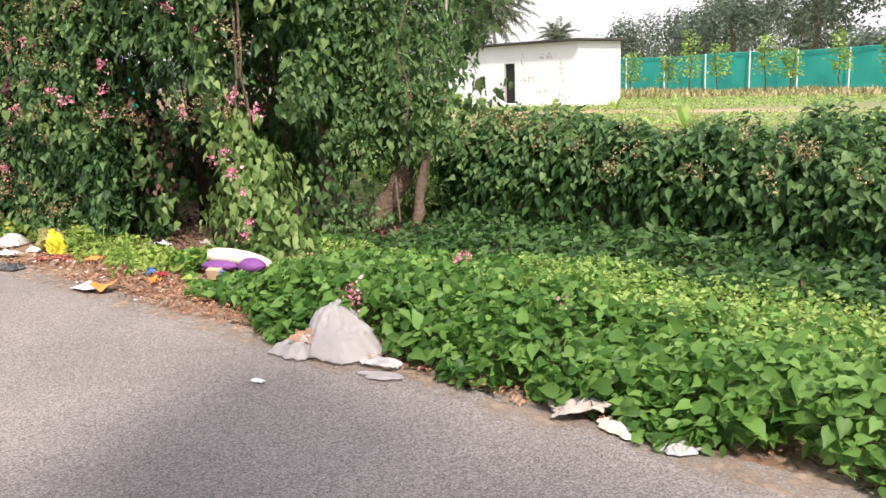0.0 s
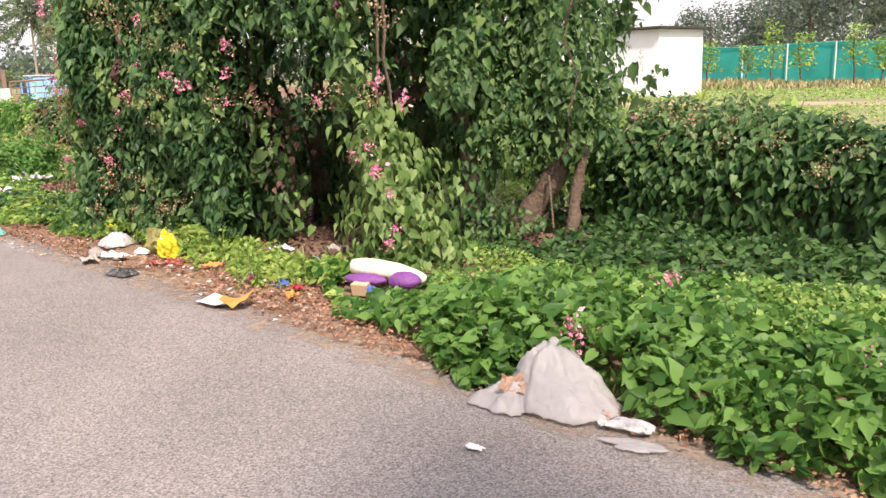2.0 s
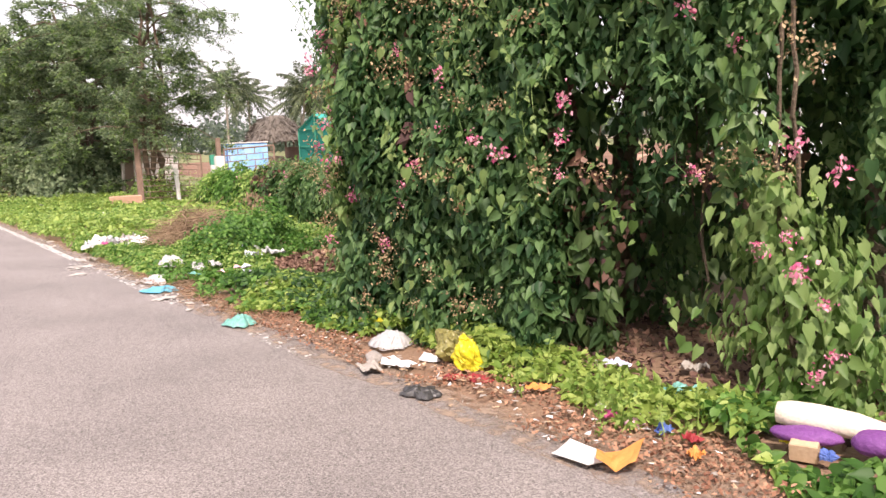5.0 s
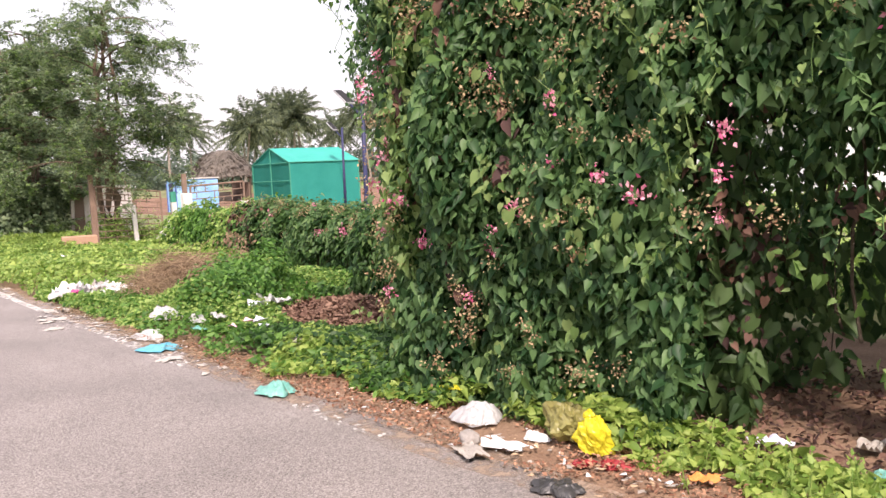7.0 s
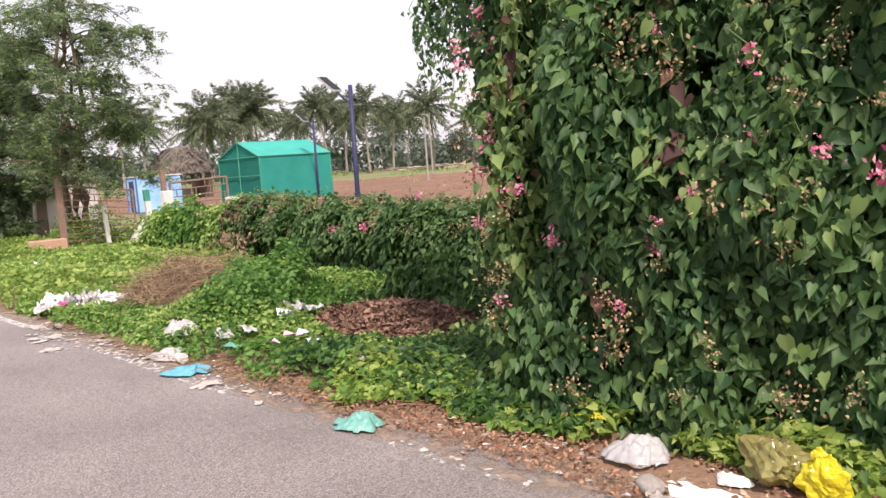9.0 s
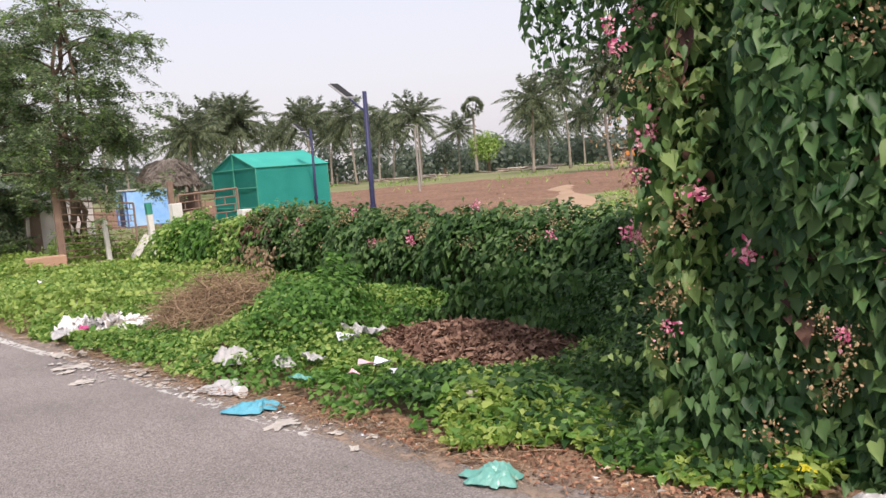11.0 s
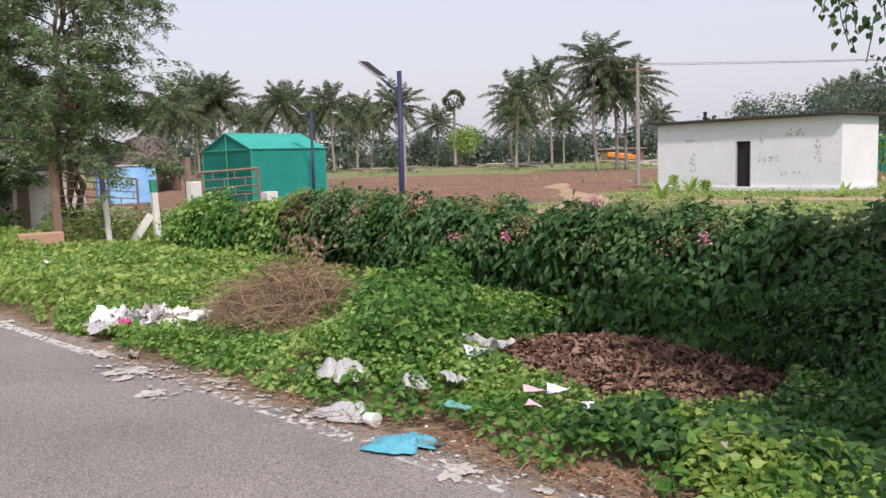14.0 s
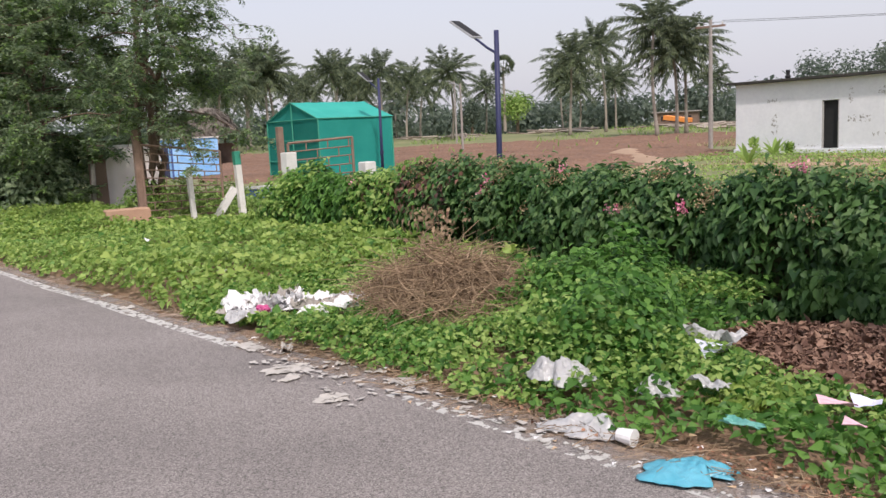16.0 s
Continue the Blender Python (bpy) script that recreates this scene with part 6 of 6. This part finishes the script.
def crumple(w, d, h, seed, n=20):
    """A thin bag lying crumpled: a creased dome with a ragged, flaring hem."""
    u = np.linspace(-1, 1, n)
    X, Y = np.meshgrid(u, u, indexing="ij")
    p = np.stack([X.ravel(), Y.ravel(), X.ravel() * 0], 1)
    rad = np.minimum(np.maximum(np.abs(p[:, 0]), np.abs(p[:, 1])), 1)
    e = unit(p + 1e-6)
    k = 1 + (.30 * lump(e, 1.8, seed) + .16 * lump(e, 5, seed + 5)) * rad
    circle = np.where((np.abs(p) > 0).any(1), rad / np.maximum(np.linalg.norm(p, axis=1), 1e-6), 1)
    v = p * (circle * k)[:, None] * np.array([w / 2, d / 2, 1])
    body = np.sqrt(np.clip(1 - rad ** 2.2, 0, 1)) * (.62 + .38 * lump(p, 1.3, seed + 1))
    crease = .55 * (1 - np.abs(lump(p, 1.7, seed + 2))) ** 3 + .35 * (1 - np.abs(lump(p, 3.4, seed + 3))) ** 3 + .04 * lump(p, 8, seed + 4)
    v[:, 2] = .006 + h * np.clip(body * (.38 + .75 * crease) + .08 * (1 - rad), 0.02, 1.2)
    v[:, 0] += .05 * w * lump(p, 3, seed + 6)
    v[:, 1] += .05 * d * lump(p, 3, seed + 7)
    I = np.arange(n * n).reshape(n, n)
    f = np.stack([I[:-1, :-1], I[1:, :-1], I[1:, 1:], I[:-1, 1:]], -1).reshape(-1, 4)
    low = v - np.array([0, 0, .003])
    q = np.concatenate([I[0, :], I[1:, -1], I[-1, -2::-1], I[-2:0:-1, 0]])
    rim = np.stack([q, np.roll(q, -1), np.roll(q, -1) + n * n, q + n * n], 1)
    g = Geo().add(np.vstack([v, low]), np.vstack([f, f[:, ::-1] + n * n, rim]))
    g.flat = True
    return g


def scrap(w, d, seed, rise=.05, n=13):
    """A crumpled sheet with a torn outline."""
    r = np.random.default_rng(seed)
    u = np.linspace(-1, 1, n)
    X, Y = np.meshgrid(u, u, indexing="ij")
    p = np.stack([X.ravel(), Y.ravel(), X.ravel() * 0], 1)
    rad = np.maximum(np.abs(p[:, 0]), np.abs(p[:, 1]))
    k = 1 + (.32 * lump(unit(p + 1e-6), 2.2, seed) + .18 * lump(unit(p + 1e-6), 6, seed + 5)) * rad
    v = p * k[:, None] * np.array([w / 2, d / 2, 1])
    v[:, 2] = .008 + rise * (np.abs(lump(p, 1.6, seed + 1)) * 1.2 + .5 * np.abs(lump(p, 4, seed + 2)))
    I = np.arange(n * n).reshape(n, n)
    f = np.stack([I[:-1, :-1], I[1:, :-1], I[1:, 1:], I[:-1, 1:]], -1).reshape(-1, 4)
    low = v - np.array([0, 0, .0025])
    e = np.concatenate([I[0, :], I[1:, -1], I[-1, -2::-1], I[-2:0:-1, 0]])
    rim = np.stack([e, np.roll(e, -1), np.roll(e, -1) + n * n, e + n * n], 1)
    return Geo().add(np.vstack([v, low]), np.vstack([f, f[:, ::-1] + n * n, rim]))


def paper(w, d, seed, fold=.03, n=7):
    """A stiff sheet of paper with straight edges, folded along a slanting line."""
    r = np.random.default_rng(seed)
    u = np.linspace(-1, 1, n)
    X, Y = np.meshgrid(u, u, indexing="ij")
    x, y = X.ravel(), Y.ravel()
    a, sk = r.uniform(0, 3.14), r.uniform(-.25, .25)
    line = x * math.cos(a) + y * math.sin(a) - r.uniform(-.25, .25)
    z = .006 + fold * np.abs(line) + .25 * fold * (1 + lump(np.stack([x, y, x * 0], 1), 1.5, seed))
    v = np.stack([x * w / 2 * (1 + .12 * y), y * d / 2 + sk * x * d / 2, z], 1)
    I = np.arange(n * n).reshape(n, n)
    f = np.stack([I[:-1, :-1], I[1:, :-1], I[1:, 1:], I[:-1, 1:]], -1).reshape(-1, 4)
    e = np.concatenate([I[0, :], I[1:, -1], I[-1, -2::-1], I[-2:0:-1, 0]])
    rim = np.stack([e, np.roll(e, -1), np.roll(e, -1) + n * n, e + n * n], 1)
    return Geo().add(np.vstack([v, v - np.array([0, 0, .002])]), np.vstack([f, f[:, ::-1] + n * n, rim]))


def drop(name, label, category, geo, mat, x, y, z=0.0, yaw=0, tilt=0):
    ob = tagged(part(name, geo, M[mat], smooth=category == "plastic bag"), label, category)
    ob.matrix_basis = pose(x, y, z, tilt, 0, yaw)
    return ob


def drape(w, d, h, seed, peak=(0, 0), ragged=.2, folds=.5, sharp=1.2, rings=20, spokes=64):
    """Thin film lying over rubbish: a tent from a peak to a ragged hem, with folds running down it."""
    a = np.linspace(0, 2 * np.pi, spokes, endpoint=False)
    e = np.stack([np.cos(a), np.sin(a), a * 0], 1)
    k = 1 + ragged * (lump(e, 2.0, seed) + .5 * lump(e, 5.0, seed + 1))
    hem = np.stack([w / 2 * np.cos(a) * k, d / 2 * np.sin(a) * k], 1)
    r = np.linspace(.02, 1, rings)[:, None]
    p = np.array(peak)[None, None] * (1 - r[..., None]) + hem[None] * r[..., None]
    flat = p.reshape(-1, 2)
    q = np.concatenate([flat / max(w, d) * 4, np.zeros((len(flat), 1))], 1)
    rr = np.repeat(r[:, 0], spokes)
    z = h * (1 - rr ** sharp)
    ridge = sum(am * (1 - np.abs(lump(q, sc, seed + int(10 * sc)))) ** 2 for sc, am in ((1.2, .5), (2.4, .25), (4.8, .12)))
    z = z * (1 - .4 * folds) + h * folds * ridge * np.clip(1.4 * (1 - rr) + .25, 0, 1) + .004
    v = np.concatenate([flat, np.maximum(z, .004)[:, None]], 1)
    I = np.arange(rings * spokes).reshape(rings, spokes)
    J = np.roll(I, -1, 1)
    f = np.stack([I[:-1], I[1:], J[1:], J[:-1]], -1).reshape(-1, 4)
    m = rings * spokes
    rim = np.stack([I[-1], I[-1] + m, J[-1] + m, J[-1]], 1)
    cap = np.stack([I[0][0:-2:2], I[0][1:-1:2], I[0][2::2], np.full(len(I[0][2::2]), I[0][0])], 1)[1:-1]
    g = Geo().add(np.vstack([v, v - np.array([0, 0, .003])]), np.vstack([f, f[:, ::-1] + m, rim, cap]))
    g.soft = True
    return g


# the big grey bag and scraps at the first bend
b = thing("plastic_bag", "large translucent grey plastic bag draped at the road edge", "plastic bag", (-3.93, 2.86, 0.0), yaw=16)
part("body", drape(.52, .36, .24, 501, (-.14, .13), .22, .5, 1.6), M["grey_plastic"], b)
f = part("torn_flap", drape(.34, .24, .09, 502, (.06, .04), .3, .7, 1.6), M["grey_plastic"], b)
f.location = (-.25, -.10, .0)
f = part("cardboard", scrap(.15, .11, 1503, .05), M["block"], b, "torn brown cardboard inside the bag")
f.matrix_basis = pose(-.19, -.06, .07, 25, 0, 20)
f = part("torn_hem", scrap(.24, .08, 1504, .03), M["plastic"], b, "thin clear torn hem")
f.location = (.33, -.11, .0)
drop("plastic_scrap", "torn silvery plastic scrap on the asphalt edge", "plastic scrap", crumple(.22, .11, .03, 503), "grey_plastic", -3.46, 2.74, .004, 20)
drop("plastic_scrap", "dirty yellowish plastic scrap by the creeper", "plastic scrap", crumple(.26, .16, .07, 504), "cream", -2.16, 2.97, .0, -10)
drop("plastic_scrap", "dirty pale plastic scrap by the creeper", "plastic scrap", scrap(.24, .14, 505, .05), "dirty", -2.38, 2.97, .0, 30)
drop("plastic_scrap", "clear crumpled plastic scrap by the creeper", "plastic scrap", crumple(.17, .13, .05, 506), "plastic", -1.88, 2.96, .0, 60)
drop("paper_scrap", "small white paper scrap lying on the road", "paper scrap", scrap(.075, .045, 507, .004), "paper", -3.9, 2.29, .002, 20)

can = thing("drink_pouch", "torn maroon and silver pouch lying on the creeper", "pouch", (-4.47, 3.66, .20), yaw=40)
part("body", film(.15, .10, .10, 508, .6), M["maroon"], can, smooth=True)
part("lining", scrap(.10, .06, 509, .03), M["lampgrey"], can, "silver torn lining").location = (-.03, -.02, .075)
# roll of bedding thrown into the creeper
bed = thing("bedding_roll", "discarded cream and purple bedding roll in the creeper", "bedding", (-5.99, 3.50, .03), yaw=26)
part("foam", Geo().tube([(-.29, .03, .155), (-.28, .03, .155), (-.22, .03, .155), (-.1, .03, .15), (.06, .03, .135), (.2, .02, .115), (.27, .01, .105), (.28, .01, .105)], (.01, .05, .062, .066, .062, .048, .03, .008), 14), M["cream"], bed, "cream foam roll", True)
c = part("cushion", film(.25, .18, .14, 511, .35), M["purple"], bed, "purple stuffed cover", True)
c.location = (.17, -.09, .05)
c = part("cover", film(.32, .14, .09, 512, .45), M["purple"], bed, "purple stuffed cover", True)
c.location = (-.14, -.08, .06)
drop("carton", "open brown printed carton among the rubbish", "carton", Geo().box((0, 0, .045), (.12, .09, .09)), "carton", -6.05, 3.33, .04, 25, 12)
drop("wrapper", "crumpled blue wrapper among the rubbish", "wrapper", film(.07, .05, .06, 513), "royal", -5.93, 3.32, .06)
drop("wrapper", "crumpled yellow wrapper among the rubbish", "wrapper", film(.05, .04, .05, 514), "yellow", -6.16, 3.33, .07)
s = drop("paper_sheet", "crumpled white paper at the asphalt edge", "paper", paper(.27, .20, 515, .012), "paper", -6.74, 2.60, .0, 15)
s = drop("paper_sheet", "folded orange paper at the asphalt edge", "paper", paper(.20, .20, 516, .06), "amber", -6.55, 2.66, .0, 40)
for i, (x, y, mt, nm) in enumerate(((-7.0, 3.02, "magenta", "magenta"), (-6.85, 3.05, "rose", "pink"), (-6.68, 3.08, "royal", "blue"), (-7.15, 3.10, "paper", "white"), (-6.5, 3.1, "red", "red"), (-6.95, 3.2, "lilac", "lilac"), (-6.35, 2.95, "amber", "orange"), (-7.4, 3.35, "carton", "brown"))):
    drop("rag", "crumpled %s rag lying in the weeds" % nm, "rag", (crumple(.10, .06, .04, 520 + i) if i % 2 else scrap(.09, .06, 520 + i, .03)), mt, x, y, .03, i * 50)

# bags at the foot of the thicket
b = thing("plastic_bag", "bright yellow knotted plastic bag below the thicket", "plastic bag", (-8.30, 2.96, .01), yaw=30)
part("body", film(.19, .16, .23, 531, .8), M["yellow"], b, smooth=True)
k = part("knot", film(.07, .06, .06, 532, .8), M["yellow"], b, smooth=True)
k.location = (-.03, 0, .19)
drop("plastic_bag", "translucent olive plastic bag stuffed with rubbish", "plastic bag", film(.30, .22, .25, 533, .8), "olive", -8.58, 3.02, .01, -20)
drop("plastic_bag", "white crumpled plastic bag below the thicket", "plastic bag", drape(.34, .24, .10, 534, (.08, .02), .30, .7, 3.0), "plastic", -9.25, 2.86, .01, 10)
drop("wrapper", "shiny red wrapper under the yellow bag", "wrapper", crumple(.20, .12, .06, 535), "red", -8.12, 2.92, .0, 10)
drop("wrapper", "shiny red wrapper under the yellow bag", "wrapper", crumple(.16, .10, .05, 536), "red", -8.26, 2.82, .0, 60)
drop("plastic_scrap", "torn white and blue plastic on the leaf litter", "plastic scrap", scrap(.26, .12, 537, .03), "paper", -8.72, 2.66, .01, 10)
drop("plastic_scrap", "torn dirty paper on the leaf litter", "plastic scrap", scrap(.24, .13, 538, .03), "dirty", -8.78, 2.46, .01, -15)
drop("plastic_scrap", "torn white plastic by the olive bag", "plastic scrap", crumple(.16, .12, .08, 539), "paper", -8.72, 2.90, .01)
drop("plastic_bag", "flat black plastic bag on the leaf litter", "plastic bag", crumple(.28, .2, .08, 540), "black", -8.10, 2.48, .0, 15)
drop("wrapper", "small orange wrapper under the thicket", "wrapper", scrap(.14, .06, 541, .03), "amber", -7.62, 3.02, .03, 40)
drop("plastic_scrap", "yellow plastic strip in the creeper", "plastic scrap", scrap(.16, .05, 542, .02), "yellow", -9.62, 2.95, .12, 10)
drop("stone", "grey stone at the road edge", "stone", film(.16, .12, .10, 543, .4), "concrete", -8.95, 2.58, -.01)
drop("plastic_bag", "crumpled teal plastic bag at the road edge", "plastic bag", drape(.31, .22, .07, 544, (.03, .03), .38, 1.0, 1.5), "teal", -10.86, 2.20, .0, 15)
for i, (x, y) in enumerate(((-7.7, 3.7), (-7.3, 4.0), (-8.2, 4.1), (-7.0, 3.6))):
    drop("plastic_scrap", "faded plastic scrap in the hollow of the thicket", "plastic scrap", scrap(.18, .12, 550 + i, .04), ("lilac", "dirty", "dirty", "teal")[i], x, y, .04, i * 70)

# rubbish on the open verge
drop("plastic_bag", "flattened sky-blue plastic bag at the road edge", "plastic bag", drape(.40, .28, .045, 561, (.03, .05), .40, 1.0, 1.5), "sky_blue", -13.25, 2.06, .004, 25)
drop("plastic_bag", "clear crumpled plastic bag at the road edge", "plastic bag", drape(.42, .28, .08, 562, (.08, .06), .28, .85, 1.5), "plastic", -13.97, 2.12, .0, 20)
cup = thing("paper_cup", "small white paper cup lying at the road edge", "cup", (-13.68, 2.13, .045))
part("body", Geo().tube([(-.045, 0, 0), (.045, .01, 0)], (.034, .045), 14), M["paper"], cup)
part("rim", Geo().tube([(.040, .01, 0), (.048, .011, 0)], (.047, .047), 14), M["paper"], cup)
drop("plastic_bag", "crumpled white plastic bag in the weeds", "plastic bag", drape(.38, .28, .13, 563, (-.02, .05), .34, .8, 1.5), "plastic", -14.40, 2.42, .12, 40)
drop("plastic_bag", "clear plastic bag half buried in creeper", "plastic bag", drape(.28, .20, .08, 564, (0, 0), .3, .9, 1.5), "plastic", -13.86, 2.62, .12, 0)
drop("plastic_scrap", "clear plastic scrap in the creeper", "plastic scrap", scrap(.18, .10, 565, .04), "plastic", -13.62, 2.78, .16, 0)
drop("plastic_sheet", "torn white plastic sheet by the leaf heap", "plastic sheet", scrap(.34, .22, 566, .08), "plastic", -14.15, 3.62, .16, 20)
drop("plastic_scrap", "white paper scrap by the leaf heap", "paper scrap", paper(.20, .12, 567, .06), "lilac", -13.95, 3.35, .15, 60)
drop("plastic_scrap", "white paper scrap in the creeper", "paper scrap", paper(.13, .10, 568, .04), "lilac", -14.4, 3.35, .22, 10)
drop("paper_sheet", "pale lilac paper lying on the creeper", "paper", paper(.13, .09, 569, .03), "lilac", -12.84, 2.92, .20, 30, 15)
drop("paper_sheet", "pale pink paper lying on the creeper", "paper", paper(.19, .05, 570, .02), "rose", -12.95, 2.86, .19, 20)
drop("paper_sheet", "pale pink paper lying on the creeper", "paper", paper(.09, .06, 571, .02), "rose", -12.76, 2.60, .20, 0)
drop("paper_sheet", "pale lilac paper lying on the creeper", "paper", paper(.10, .07, 572, .02), "lilac", -12.50, 2.82, .20, 70, 15)
drop("plastic_scrap", "teal plastic strip in the creeper", "plastic scrap", scrap(.20, .07, 573, .03), "teal", -13.2, 2.42, .14, 10)
drop("plastic_scrap", "dirty white plastic in the creeper", "plastic scrap", scrap(.26, .12, 574, .03), "dirty", -11.75, 2.75, .18, 10)
for i, (x, y, w, d) in enumerate(((-17.1, 1.70, .34, .16), (-15.46, 1.48, .26, .18), (-16.28, 1.60, .42, .22), (-16.05, 1.50, .22, .14), (-16.75, 1.86, .28, .13), (-15.40, 2.02, .32, .22), (-15.75, 2.0, .18, .12), (-16.1, 1.95, .14, .10), (-12.75, 1.98, .30, .16), (-11.9, 2.02, .12, .08), (-12.25, 2.12, .12, .08), (-12.0, 2.22, .10, .08), (-19.6, 1.55, .2, .14), (-20.5, 1.62, .15, .1))):
    drop("paper_scrap", "flattened dirty pale paper stuck on the asphalt", "paper scrap", scrap(w * .75, d * .75, 580 + i, .012 if i != 4 else .05), "pale", x, y, -.010, i * 37)
pile = thing("paper_heap", "heap of crumpled white paper and plastic sheets on the verge", "paper heap", (-17.72, 2.52, .0))
for i in range(64):
    s = rng.uniform(-.7, .78)
    px, py = s * .62 + rng.normal() * .16, s * .60 + rng.normal() * .18
    q = part("sheet", (scrap if i % 3 else crumple)(*((rng.uniform(.12, .30), rng.uniform(.09, .22), 600 + i, .08) if i % 3 else (rng.uniform(.16, .30), rng.uniform(.12, .20), rng.uniform(.05, .10), 600 + i))), M[("paper", "paper", "plastic", "dirty")[i % 4]], pile)
    q.matrix_basis = pose(px, py, rng.uniform(.03, .17 - .10 * abs(s)), rng.uniform(-14, 14), rng.uniform(-14, 14), rng.uniform(0, 360))
q = part("bag", film(.56, .30, .22, 650, .9, .1), M["paper"], pile, smooth=True)
q.location = (-.40, -.36, .04)
q = part("rag", film(.16, .10, .08, 651), M["magenta"], pile, "magenta rag", True)
q.location = (-.02, -.36, .10)
for i, (x, y, z) in enumerate(((-19.6, 2.6, .2), (-23.0, 3.0, .25), (-29.5, 2.3, .2))):
    drop("paper_scrap", "small white paper scrap in the weeds", "paper scrap", paper(.13, .09, 660 + i, .03), "paper", x, y, z)

g = Geo()
for i in range(900):
    x = rng.uniform(-17.0, -10.8)
    y = float(edge(x)) + rng.uniform(-.10, .22) + .08 * rng.normal()
    a, L = rng.uniform(0, 6.28), rng.uniform(.03, .12)
    d = np.array([math.cos(a), math.sin(a), rng.normal() * .15]) * L
    c = np.array([x, y, .015 + .03 * rng.random()])
    g.tube([c - d, c + [rng.normal() * .01, rng.normal() * .01, .008], c + d], rng.uniform(.0012, .0028), 3)
tagged(part("dry_stalks", g, M["straw"]), "dry brown stalks and stems along the road edge", "dry stalks", kind="stuff")
g = Geo()
for cx, cy, sx, sy, k in ((-16.3, 1.58, .28, .12, 46), (-15.9, 1.75, .5, .12, 40), (-15.3, 1.95, .25, .10, 22), (-17.0, 1.72, .25, .08, 24), (-15.45, 1.48, .12, .08, 14), (-12.7, 2.0, .18, .07, 22), (-14.6, 1.95, .5, .08, 30)):
    for i in range(k):
        x, y = cx + rng.normal() * sx * .6, cy + rng.normal() * sy * .6
        a, r = np.sort(rng.uniform(0, 6.28, 4)), rng.uniform(.012, .06, 4)
        g.add(np.stack([x + r * np.cos(a), y + r * np.sin(a) * .8, rng.uniform(.006, .014, 4)], 1), [(0, 1, 2, 3)])
tagged(part("paper_bits", g, M["pale"]), "trodden pale paper bits stuck on the asphalt edge", "litter", kind="stuff")
for name, mt, lb, k in (("litter_bits", "paper", "tiny torn white paper bits along the road edge", 150), ("litter_bits", "dirty", "tiny dirty paper bits along the road edge", 220), ("litter_bits", "carton", "tiny brown scraps along the road edge", 160)):
    g = Geo()
    for i in range(k):
        x = float(rng.choice((rng.uniform(-10.5, -6.0), rng.uniform(-17.5, -11.5))))
        y = float(edge(x)) + rng.normal() * .14 + (.16 if x > -11 else -.02)
        a, r = np.sort(rng.uniform(0, 6.28, 4)), rng.uniform(.008, .034, 4)
        zz = rng.uniform(.0, .008, 4) + (.028 if y > edge(x) + .02 else -.004)
        g.add(np.stack([x + r * np.cos(a), y + r * np.sin(a), zz], 1), [(0, 1, 2, 3)])
    tagged(part(name, g, M[mt]), lb, "litter", kind="stuff")
